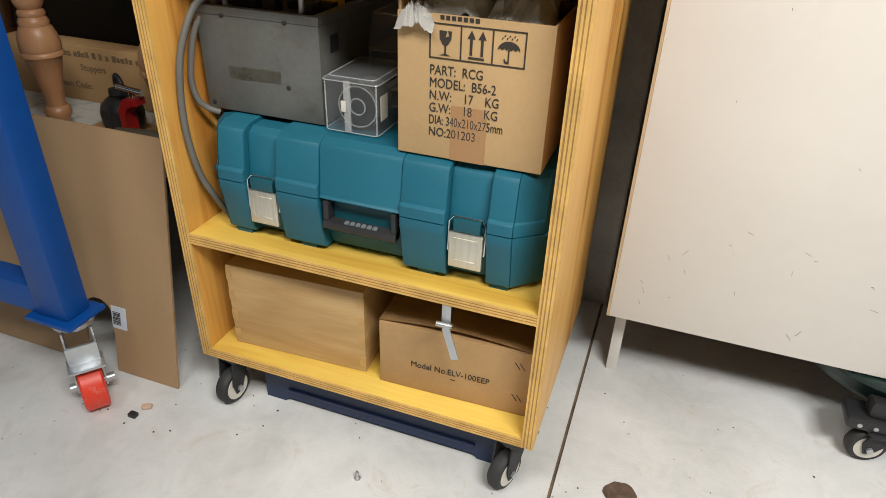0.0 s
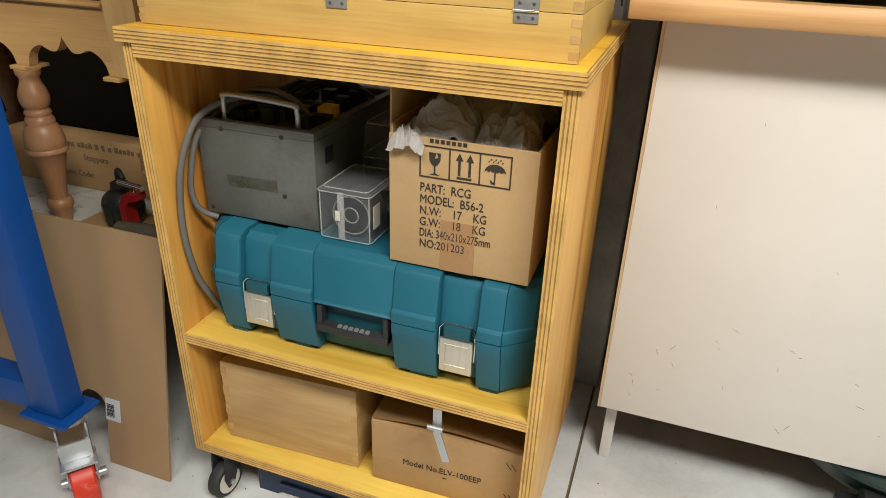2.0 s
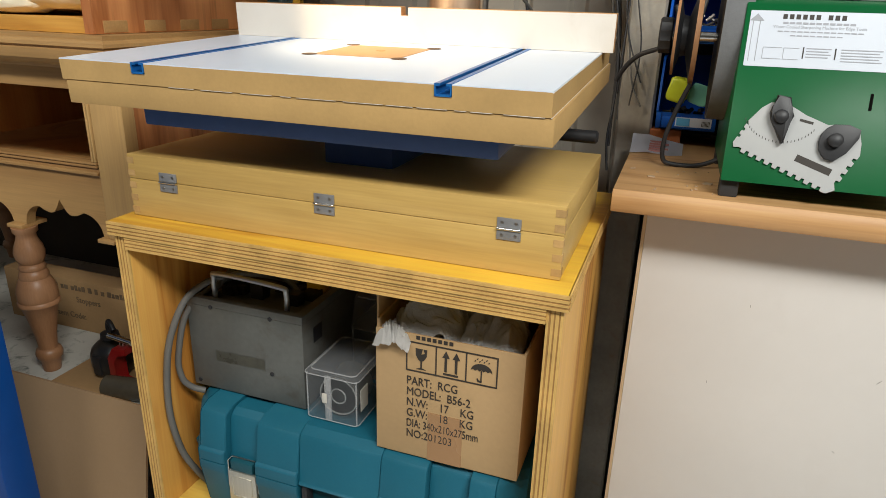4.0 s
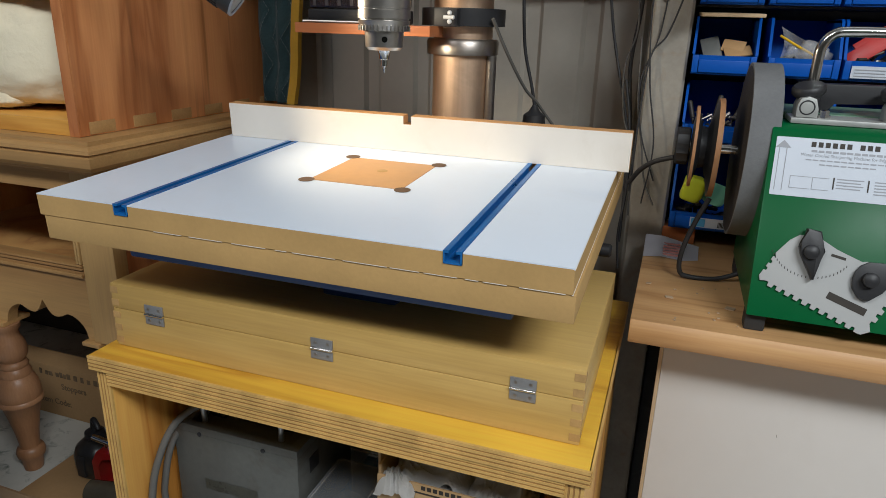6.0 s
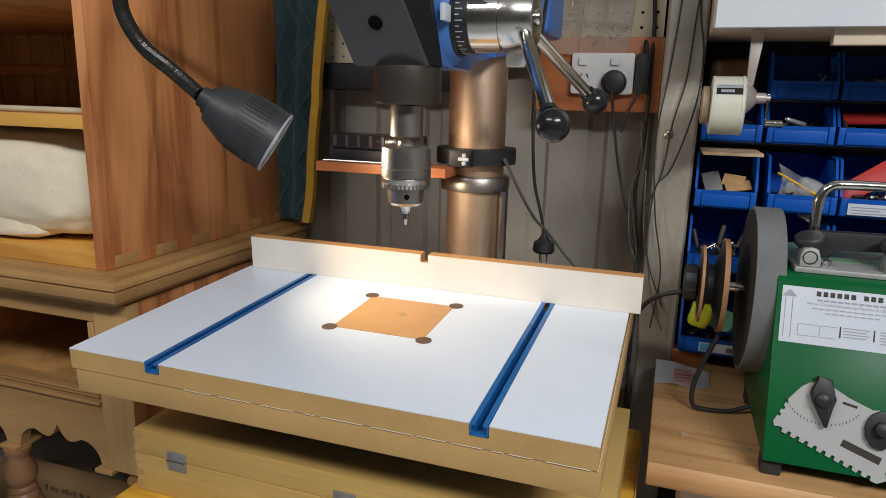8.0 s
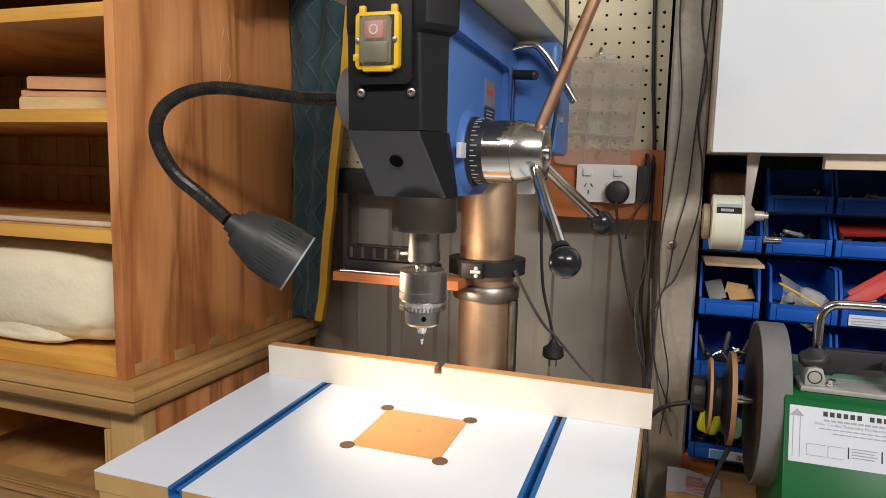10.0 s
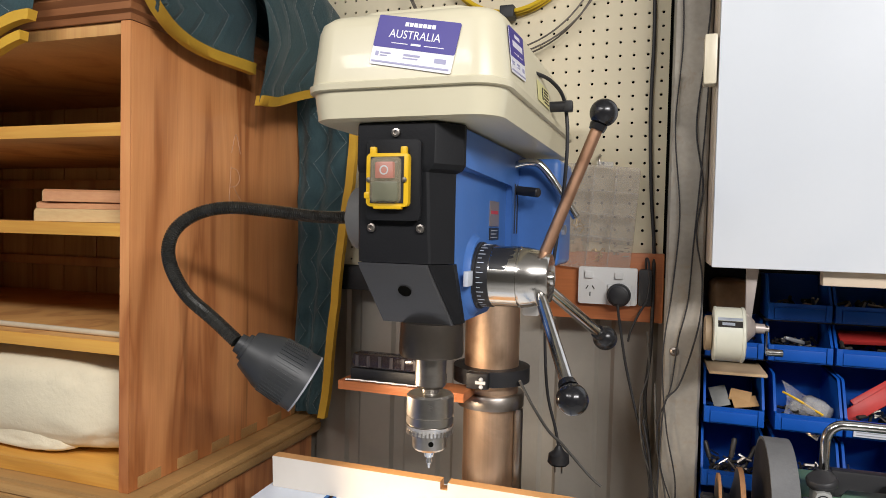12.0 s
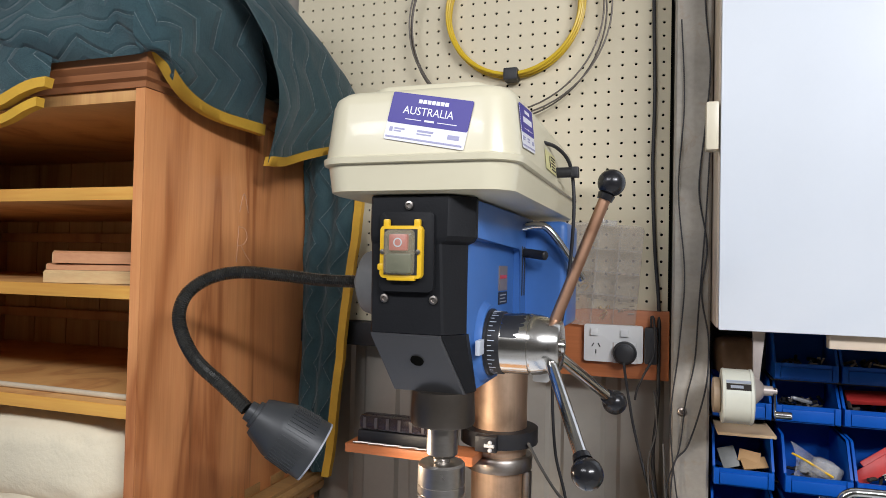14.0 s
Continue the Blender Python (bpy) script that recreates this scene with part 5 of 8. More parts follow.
part("warning_label", prism(BM(), rrect(0, 0.084, 0, 0.028, 0.0015, 2), m, 0.0006), mat("pale_yellow_label", (0.66, 0.62, 0.30), 0.4), cv, "pale yellow printed warning label")
bm = BM()
prism(bm, [(0.030, 0.006), (0.036, 0.006), (0.033, 0.016), (0.037, 0.023), (0.032, 0.023), (0.028, 0.015)], m @ Matrix.Translation((0, 0, -0.0002)), 0.0014)
for k in range(5):
    prism(bm, [(0.044, 0.004 + k * 0.0045), (0.078 - 0.004 * (k % 2), 0.004 + k * 0.0045), (0.078 - 0.004 * (k % 2), 0.0058 + k * 0.0045), (0.044, 0.0058 + k * 0.0045)], m @ Matrix.Translation((0, 0, -0.0002)), 0.0014)
parts("label_print", bm, INK, cv)
bm = BM()
cyl(bm, (-0.048, 1.40, 1.705), (-0.012, 1.40, 1.705), 0.008, 14, bev=0.002)
box(bm, -0.02, -0.008, 1.392, 1.408, 1.697, 1.713, 0.002)
part("cover_latch", bm, BLACKP, cv, "black cover latch knob")

# quill, spindle, chuck
bm = BM()
lathe(bm, (SX, SY, 1.352), (0, 0, 1), [(0, 0.025), (0.001, 0.041), (0.005, 0.0425), (0.045, 0.041), (0.0455, 0.02)], 36)
part("quill_boss", bm, mat("dark_machined_steel", (0.10, 0.085, 0.07), 0.35, 0.8, 0.15, 10, 0.03), DP, "dark machined quill collar")
bm = BM()
lathe(bm, (SX, SY, 1.300), (0, 0, 1), [(0, 0.011), (0.008, 0.011), (0.010, 0.017), (0.014, 0.0205), (0.051, 0.0205), (0.052, 0.01)], 28)
part("spindle", bm, STEEL, DP)
bm = BM()
lathe(bm, (SX, SY, 1.228), (0, 0, 1), [(0, 0.010), (0.0005, 0.019), (0.004, 0.0225), (0.022, 0.0235), (0.0225, 0.028), (0.034, 0.0312), (0.0345, 0.0290), (0.036, 0.0290), (0.0365, 0.0312), (0.046, 0.0312), (0.0465, 0.0302), (0.048, 0.0302), (0.0485, 0.0312), (0.072, 0.0308), (0.0748, 0.028), (0.075, 0.011)], 40)
for k in range(36):
    a = 2 * math.pi * k / 36
    box(bm, -0.0008, 0.0008, -0.0312, -0.0275, 0.0225, 0.0285, m=Matrix.Translation((SX, SY, 1.228)) @ pose(0, 0, 0, 0, 0, math.degrees(a)))
ck = part("chuck", bm, STEELB, DP, "keyed drill chuck")
bm = BM()
for a in (25, 145, 265):
    dd = Vector((math.sin(radians(a)), -math.cos(radians(a)), 0))
    lathe(bm, Vector((SX, SY, 1.241)) + dd * 0.022, dd, [(0, 0.0035), (0.0012, 0.0035), (0.0013, 0.0)], 12)
parts("key_hole", bm, DARKHOLE, ck)
bm = BM()
lathe(bm, (SX, SY, 1.229), (0, 0, -1), [(0, 0.009), (0.005, 0.007), (0.011, 0.0062), (0.012, 0.0042), (0.019, 0.004), (0.0195, 0.0026), (0.027, 0.0012)], 14)
part("driver_bit", bm, CHROME, DP, "small screwdriver bit")

# feed hub and levers
HX0, HX1, HY, HZ = -0.100, -0.002, 1.255, 1.457
bm = BM()
lathe(bm, (HX0 - 0.004, HY, HZ), (1, 0, 0), [(0, 0.045), (0.004, 0.045), (0.0045, 0.0418), (0.0205, 0.0418)], 40)
part("depth_dial", bm, BLACKP, DP, "black numbered depth dial")
bm = BM()
for k in range(40):
    box(bm, 0.0100, 0.0150 + 0.004 * (k % 2), -0.0422, -0.0412, -0.0005, 0.0005, m=Matrix.Translation((HX0 - 0.008, HY, HZ)) @ pose(0, 0, 0, 9 * k, 0, 0))
tagged(part("dial_mark", bm, LABELW, DP), kind="stuff")
bm = BM()
lathe(bm, (HX0 + 0.012, HY, HZ), (1, 0, 0), [(0, 0.0405), (0.040, 0.0405), (0.0405, 0.038), (0.043, 0.038), (0.0435, 0.0405), (0.052, 0.0395), (0.078, 0.033), (0.080, 0.031), (0.0805, 0.010), (0.084, 0.009), (0.0845, 0.0)], 40)
fh = part("feed_hub", bm, mat("polished_hub_metal", (0.66, 0.64, 0.60), 0.16, 1.0, 0.08, 9, 0.03), DP, "polished aluminium feed hub")
bm = BM()
rings = []
for k in range(25):
    a = radians(22 + 52 * k / 24)
    w = 0.030 + 0.010 * noise.noise(Vector((k * 0.45, 3, 1))) - 0.012 * (k / 24) ** 2
    s = 0.0175 + 0.004 * max(0, noise.noise(Vector((k * 0.5, 8, 1))))
    rings.append([Vector((HX0 + x, HY - r * math.sin(a), HZ + r * math.cos(a))) for x, r in ((s, 0.0404), (s, 0.0408), (s + w, 0.0408), (s + w, 0.0404))])
loft(bm, rings)
part("worn_print", bm, BLACKP, fh, "worn black printed band")
hub = Vector((HX0 + 0.070, HY, HZ))
for bpos, mtl, br in (((0.051, 1.268, 1.671), RUST, 0.018), ((0.042, 1.118, 1.337), CHROME, 0.0178), ((0.050, 1.395, 1.362), CHROME, 0.018)):
    bp = Vector(bpos)
    dd = (bp - hub).normalized()
    bm = BM()
    cyl(bm, hub + dd * 0.022, bp, 0.0078, 16)
    lv = part("lever", bm, mtl, DP, "rust-brown feed lever" if mtl is RUST else "bright steel feed lever")
    bm = BM()
    ball(bm, bp, br, 24)
    lathe(bm, bp - dd * (br + 0.006), dd, [(0, 0.010), (0.008, 0.0115)], 18)
    part("knob", bm, BLACKG, lv, "glossy black ball knob")
part("scale_pointer", boxed(-0.105, -0.099, 1.182, 1.204, 1.447, 1.466, 0.001), LABELW, DP)
part("rating_plate", boxed(-0.1125, -0.1105, 1.325, 1.375, 1.523, 1.560), mat("bronze_rating_plate", (0.30, 0.24, 0.20), 0.35, 0.4), DP, "bronze rating plate")
part("rating_print", boxed(-0.1106, -0.1100, 1.329, 1.368, 1.541, 1.546), REDPACK, DP)
part("rating_label", boxed(-0.1125, -0.1105, 1.325, 1.375, 1.503, 1.521), BLACKP, DP, "black data label")
for k in range(3):
    part("label_line", boxed(-0.1106, -0.1100, 1.329, 1.366 - 0.006 * (k % 2), 1.506 + 0.005 * k, 1.5075 + 0.005 * k), LABELGREY, DP)
bm = BM()
for y in (1.437, 1.454):
    box(bm, -0.1025, -0.1000, y - 0.003, y + 0.003, 1.512, 1.592, 0.001)
parts("depth_slot", bm, BLACKP, DP)
bm = BM()
cyl(bm, (-0.101, 1.445, 1.582), (-0.060, 1.425, 1.577), 0.0075, 14, bev=0.002)
cyl(bm, (-0.101, 1.478, 1.598), (-0.080, 1.478, 1.598), 0.008, 14, bev=0.002)
parts("clamp_knob", bm, BLACKP, DP)
bm = BM()
tube(bm, spline([(-0.103, 1.440, 1.622), (-0.078, 1.441, 1.626), (-0.058, 1.444, 1.618), (-0.026, 1.454, 1.572), (-0.006, 1.460, 1.540)], 5), 0.0062, 12)
part("belt_lever", bm, CHROME, DP, "chromed belt tension lever")
bm = BM()
lathe(bm, (-0.035, 1.50, 1.52), (1, 0, 0), [(0, 0.009), (0.006, 0.009), (0.008, 0.005)], 6)
part("motor_bolt", bm, ZINC, DP)
part("motor_mount", boxed(-0.21, -0.034, 1.465, 1.60, 1.46, 1.635, 0.012, 3), BLUEP, DP)
bm = BM()
box(bm, -0.052, -0.030, 1.285, 1.305, 1.402, 1.418, 0.003)
part("cable_clip", bm, WHITEP, DP)

# black clamp ring with wing bolt, and the timber tray that it carries
TR = thing("bit_tray", (-0.27, 1.45, 1.242), "orange stained timber tray clamped to the drill column", "tray")
part("board", boxed(-0.388, -0.165, 1.392, 1.452, 1.242, 1.257, 0.001), TRAYW, TR)
bm = BM()
lathe(bm, (QX, QY, 1.258), (0, 0, 1), [(0, 0.0475), (0.0005, 0.066), (0.026, 0.066), (0.0265, 0.0475)], 40)
box(bm, QX - 0.022, QX + 0.014, QY - 0.078, QY - 0.058, 1.257, 1.283, 0.002)
part("clamp_ring", bm, BLACKP, TR, "black clamp ring")
bm = BM()
cyl(bm, (QX - 0.004, QY - 0.085, 1.270), (QX + 0.012, QY - 0.085, 1.270), 0.003, 10)
for s in (-1, 1):
    ball(bm, (QX + 0.006, QY - 0.088, 1.270 + s * 0.006), 0.0036, 10)
part("wing_bolt", bm, WHITEP, TR)
DC = thing("drill_bit_case", (-0.33, 1.432, 1.2575), "black drill bit case with a clear lid on the tray", "case")
part("tray", boxed(-0.372, -0.208, 1.404, 1.438, 1.2575, 1.278, 0.004), BLACKP, DC)
part("lid", boxed(-0.370, -0.210, 1.405, 1.437, 1.2785, 1.303, 0.006), glassy("smoked_lid", (0.045, 0.03, 0.032), 0.15, 0.7), DC, "smoky clear lid")
bm = BM()
for k in range(7):
    box(bm, -0.362 + k * 0.021, -0.356 + k * 0.021, 1.4035, 1.4055, 1.282, 1.300, 0.0008)
parts("rib", bm, mat("grey_lid_rib", (0.10, 0.085, 0.085), 0.35, 0, 0.1, 20, 0.02), DC)
bm = BM()
for k in range(5):
    cyl(bm, (-0.375 + 0.028 * k, 1.395, 1.2592), (-0.345 + 0.028 * k, 1.400, 1.2592), 0.0021, 8)
BB = solo("drill_bits", bm, STEEL, "loose steel drill bits on the timber tray edge", "drill bits", "stuff")

# gooseneck lamp
GL = thing("gooseneck_lamp", (-0.235, 1.300, 1.531), "black flexible gooseneck lamp on the drill press, lit", "lamp")
bm = BM()
lathe(bm, (-0.2245, 1.300, 1.531), (-1, 0, 0), [(0, 0.050), (0.073, 0.049), (0.083, 0.046), (0.090, 0.034), (0.093, 0.014), (0.103, 0.011)], 36)
part("base", bm, LAMPGREY, GL, "round grey lamp base")
neck = spline([(-0.323, 1.300, 1.531), (-0.377, 1.285, 1.532), (-0.431, 1.262, 1.538), (-0.486, 1.228, 1.542), (-0.521, 1.203, 1.533), (-0.543, 1.182, 1.511), (-0.546, 1.168, 1.482), (-0.532, 1.160, 1.451), (-0.502, 1.156, 1.416), (-0.458, 1.155, 1.387), (-0.418, 1.157, 1.357)], 6)
fine = []
for a, b in zip(neck, neck[1:]):
    n = max(1, int((b - a).length / 0.0014))
    fine += [a.lerp(b, k / n) for k in range(n)]
bm = BM()
tube(bm, fine, 0.0090, 12, ribs=0.0010)
part("neck", bm, NECKMETAL, GL, "ribbed flexible metal neck", smooth=20)
ax, o = LAMP_AXIS, LAMP_NECK
bm = BM()
lathe(bm, o, ax, [(0, 0.009), (0.001, 0.0135), (0.010, 0.0145), (0.0105, 0.0185), (0.016, 0.0195), (0.0165, 0.0255), (0.020, 0.0275), (0.036, 0.0335), (0.048, 0.0385), (0.053, 0.0395), (0.104, 0.0425), (0.109, 0.0425), (0.1095, 0.0395), (0.09, 0.033), (0.072, 0.02), (0.072, 0.0)], 48)
u, v = frame_of(ax)
hs_ = part("shade", bm, GREYP, GL, "dark grey plastic lamp head")
bm = BM()
for k in range(44):
    a = 2 * math.pi * k / 44
    dr = u * math.cos(a) + v * math.sin(a)
    rr = [o + ax * h + dr * r for h, r in ((0.055, 0.0375), (0.055, 0.0408), (0.092, 0.0432), (0.092, 0.0395))]
    tg = ax.cross(dr) * 0.0011
    loft(bm, [[p - tg for p in rr], [p + tg for p in rr]])
part("cooling_rib", bm, GREYP, hs_)
LEDM, t_, n_, l_, p_ = nodes("lit_lamp_lens")
p_.inputs["Emission Color"].default_value, p_.inputs["Emission Strength"].default_value = (1.0, 0.82, 0.58, 1), 6.0
bm = BM()
lathe(bm, o + ax * 0.094, ax, [(0, 0.028), (0.004, 0.026), (0.005, 0.0)], 28)
part("lens", bm, LEDM, GL, "glowing warm lamp lens")
bm = BM()
lathe(bm, o + ax * 0.1075, ax, [(0, 0.0428), (0.0024, 0.0428), (0.0026, 0.039), (0.0, 0.039)], 48)
part("rim", bm, LABELGREY, GL)
def lerp(a, b, t):
    return a + (b - a) * t


# ---- bench and its front panel ----
WB = thing("workbench", (0.9, 1.5, 0), "timber-topped workbench with a cream front panel", "workbench")
bm = BM()
prism(bm, [(1.256, 0.880), (1.252, 0.886), (1.252, 0.903), (1.258, 0.911), (1.735, 0.911), (1.735, 0.880)], Matrix.Translation((0.166, 0, 0)) @ Matrix(((0, 0, 1, 0), (1, 0, 0, 0), (0, 1, 0, 0), (0, 0, 0, 1))), 1.6, bev=0.002)
part("benchtop", bm, BENCHW, WB, "oiled timber benchtop, dusty")
pn = part("front_panel", boxed(0.214, 1.7, 1.335, 1.351, 0.170, 0.879, 0.001), PANELW, WB, "cream melamine front panel, scratched")
part("panel_edge", boxed(0.209, 0.2138, 1.3345, 1.3515, 0.170, 0.879), TANLINE, WB, "bare tan board edge")
part("foot", boxed(0.226, 0.247, 1.39, 1.43, 0.0, 0.20, 0.001), PANELW, WB)
part("foot", boxed(1.45, 1.47, 1.40, 1.44, 0.0, 0.20, 0.001), PANELW, WB)
part("bench_leg", boxed(0.196, 0.230, 1.70, 1.734, 0.0, 0.8795, 0.003), BLACKSTEEL, WB, "black steel bench leg")
# added black sheet, puts in the deep shade below the benchtop
part("back_board", boxed(0.196, 1.7, 1.7345, 1.75, 0.0, 0.8795), BLACKSTEEL, WB)
bm = BM()
rng = random.Random(8)
for k in range(34):
    x, z, a, L = rng.uniform(0.25, 0.95), rng.uniform(0.185, 0.40) if k < 28 else rng.uniform(0.4, 0.75), rng.uniform(0, 180), rng.uniform(0.003, 0.014)
    box(bm, -L / 2, L / 2, -0.0002, 0.0003, -0.00028, 0.00028, m=Matrix.Translation((x, 1.3348, z)) @ pose(0, 0, 0, 0, a, 0))
tagged(part("scratch", bm, SCRATCH, WB), kind="stuff")

# wood chips on the bench
rng = random.Random(3)
bm = BM()
for k in range(15):
    x, y = rng.uniform(0.18, 0.31), rng.uniform(1.27, 1.42)
    s = rng.uniform(0.0007, 0.002) if k > 2 else rng.uniform(0.004, 0.007)
    box(bm, -s, s, -s * 0.7, s * 0.7, 0, 0.0012, m=Matrix.Translation((x, y, 0.9114)) @ pose(0, 0, 0, rng.uniform(-8, 8), rng.uniform(-8, 8), rng.uniform(0, 180)))
solo("wood_chips", bm, BROWNPAPER, "scattered wood chips on the benchtop", "wood chips", "stuff")
bm = BM()
loft(bm, [[Vector((0.166 + 0.085 * u, 1.518 + 0.042 * v + 0.006 * u, 0.912 + 0.026 * v * v * (1 - 0.4 * u) + 0.003 * math.sin(5 * u))) for u in (0, 0.33, 0.66, 1)] for v in (0, 0.5, 1)], closed=False, cap=False)
bmesh.ops.solidify(bm, geom=bm.faces[:], thickness=0.0008)
PC = solo("paper_card", bm, STICKW, "crumpled printed paper card on the benchtop", "card")
bm = BM()
for k in range(5):
    box(bm, 0.196, 0.222 + 0.006 * (k % 2), 1.527 + 0.006 * k, 1.5285 + 0.006 * k, 0.9150 + 0.0028 * k, 0.9182 + 0.0028 * k)
part("red_print", bm, mat("faded_red_print", (0.55, 0.26, 0.24), 0.6), PC)

# ---- wet grinder ----
GR = thing("wet_grinder", (0.40, 1.40, 0.911), "green wet sharpening grinder with a large grey stone", "grinder")
SL = 0.30
def gy(z):
    return 1.268 + (z - 0.92) * SL
bm = BM()
prism(bm, [(gy(0.935), 0.935), (gy(1.150), 1.150), (gy(1.150) + 0.012, 1.158), (1.52, 1.158), (1.52, 0.935)], Matrix.Translation((0.299, 0, 0)) @ Matrix(((0, 0, 1, 0), (1, 0, 0, 0), (0, 1, 0, 0), (0, 0, 0, 1))), 0.245, bev=0.0025)
part("housing", bm, GREEN, GR, "green enamelled sheet metal housing")
for x in (0.300, 0.51):
    for y in (1.282, 1.49):
        part("foot", boxed(x, x + 0.024, y, y + 0.024, 0.911, 0.9355, 0.003), RUBBER, GR)
FM = Matrix.Translation((0.299, gy(0.92), 0.92)) @ pose(0, 0, 0, 90 - math.degrees(math.atan(SL)), 0, 0)
hyp = math.hypot(1, SL)
def face(z):
    return (z - 0.92) * hyp
bm = BM()
prism(bm, rrect(0.006, 0.19, face(1.077), face(1.144), 0.001, 2), FM @ Matrix.Translation((0, 0, -0.0002)), 0.0007)
lb = part("label", bm, LABELW, GR, "pale printed instruction label")
bm = BM()
def bar(bm, x0, x1, z0, z1):
    prism(bm, [(x0, z0), (x1, z0), (x1, z1), (x0, z1)], FM @ Matrix.Translation((0, 0, 0.0002)), 0.0007)
zt = face(1.144)
for k in range(9):
    bar(bm, 0.044 + 0.0075 * k + (0.006 if k > 5 else 0), 0.049 + 0.0075 * k + (0.006 if k > 5 else 0), zt - 0.010, zt - 0.004)
bar(bm, 0.072, 0.0735, zt - 0.058, zt - 0.044)
bar(bm, 0.108, 0.1095, zt - 0.058, zt - 0.044)
parts("dark_print", bm, INK, GR, smooth=0)
bm = BM()
for i, (a, b) in enumerate(((0.045, 0.125), (0.035, 0.14), (0.04, 0.135), (0.055, 0.115))):
    z = zt - 0.016 - 0.005 * i
    if i == 1:
        continue
    x = a
    while x < b:
        bar(bm, x, x + 0.006, z, z + (0.0024 if i < 2 else 0.0014))
        x += 0.0075
for x0, x1, n in ((0.076, 0.104, 4), (0.115, 0.16, 5)):
    for k in range(n):
        bar(bm, x0, x1 - 0.003 * (k % 2), zt - 0.046 - 0.0035 * k, zt - 0.0448 - 0.0035 * k)
bar(bm, 0.010, 0.0108, face(1.083), zt - 0.012)
bar(bm, 0.018, 0.0188, face(1.083), zt - 0.012)
prism(bm, [(0.006, zt - 0.013), (0.023, zt - 0.013), (0.0145, zt - 0.004)], FM @ Matrix.Translation((0, 0, 0.0002)), 0.0006)
for a, b in ((0.026, 0.048), (0.050, 0.068)):
    bar(bm, a, b, zt - 0.060, zt - 0.0594)
    bar(bm, a, b, zt - 0.046, zt - 0.0454)
    bar(bm, a, a + 0.0006, zt - 0.0594, zt - 0.046)
part("grey_print", bm, LABELGREY, GR, smooth=0)
part("printed_text", letters("Water Cooled Sharpening Machine for Edge Tools", 0.0052, FM @ Matrix.Translation((0.034, zt - 0.0213, 0.0006)), 0.0002, 0.98), LABELGREY, GR, smooth=0)

part("vent_slot", prism(BM(), rrect(0.1545, 0.1580, face(1.032), face(1.052), 0.0012, 3), FM @ Matrix.Translation((0, 0, -0.0004)), 0.0008), DARKHOLE, GR, "dark slot in the housing")

# angle gauge held on the housing
AG = thing("angle_gauge", (0.37, gy(0.95), 0.93), "white toothed angle setting gauge with black knobs", "gauge")
def gp(x, z):
    return (x - 0.299, face(z))
outline = [gp(0.3216, 1.0104), gp(0.335, 1.027), gp(0.345, 1.034), gp(0.364, 1.034), gp(0.3865, 1.0217), gp(0.4129, 1.0117), gp(0.4188, 1.0127), gp(0.4483, 1.0072), gp(0.452, 0.993), gp(0.4525, 0.9788)]
def toothed(p0, p1, n, depth):
    """Rounded teeth along an edge, cut to its right."""
    a, b = Vector(p0), Vector(p1)
    d = (b - a) / n
    nn = Vector((d.y, -d.x)).normalized()
    out = []
    for k in range(n):
        o = a + d * k
        out += [o, o + d * 0.50, o + d * 0.56 + nn * depth, o + d * 0.90 + nn * depth]
    return [tuple(q) for q in out]
outline += toothed(gp(0.4525, 0.9788), gp(0.4328, 0.942), 4, 0.0042) + [gp(0.4315, 0.936), gp(0.4224, 0.9315)]
outline += toothed(gp(0.4195, 0.9318), gp(0.3125, 0.9735), 11, 0.0046) + [gp(0.3085, 0.977), gp(0.3072, 0.983)]
outline += toothed(gp(0.309, 0.986), gp(0.3216, 1.0104), 3, 0.0030)[:-1]
bm = BM()
prism(bm, outline, FM @ Matrix.Translation((0, 0, 0.0008)), 0.0022)
part("plate", bm, GRIPGREY, AG)
bm = BM()
prism(bm, [gp(0.3500, 1.042), gp(0.3655, 1.040), gp(0.3695, 1.024), gp(0.3720, 1.018), gp(0.3690, 1.010), gp(0.3640, 0.9850), gp(0.3615, 0.9850), gp(0.3470, 1.012), gp(0.3440, 1.021), gp(0.3480, 1.027)], FM @ Matrix.Translation((0, 0, 0.0035)), 0.010, bev=0.002)
part("pointer", bm, BLACKP, AG, "black plastic pointer")
bm = BM()
prism(bm, [gp(0.4041, 0.992), gp(0.4065, 1.001), gp(0.4115, 1.008), gp(0.419, 1.0125), gp(0.435, 1.0130), gp(0.4483, 1.0080), gp(0.4475, 0.998), gp(0.4365, 0.980), gp(0.423, 0.9690), gp(0.4120, 0.9720), gp(0.4055, 0.981)], FM @ Matrix.Translation((0, 0, 0.0035)), 0.006, bev=0.0015)
part("diameter_disc", bm, BLACKP, AG, "black rotating half disc")
for x, z in ((0.357, 1.016), (0.421, 0.993)):
    c = FM @ Vector((*gp(x, z), 0.014))
    nd = (FM.to_3x3() @ Vector((0, 0, 1)))
    bm = BM()
    lathe(bm, c - nd * 0.006, nd, [(0, 0.0085), (0.010, 0.0085), (0.012, 0.006), (0.0122, 0.0)], 18)
    part("knob", bm, BLACKP, AG)
bm = BM()
for k in range(24):
    a = radians(200 + k * 5.5)
    cx, cz = gp(0.360, 1.024)
    x, z = cx + 0.045 * math.cos(a), cz + 0.040 * math.sin(a)
    prism(bm, [(x, z), (x + 0.0008, z), (x + 0.0008, z + 0.0028), (x, z + 0.0028)], FM @ Matrix.Translation((0, 0, 0.0026)), 0.0006)
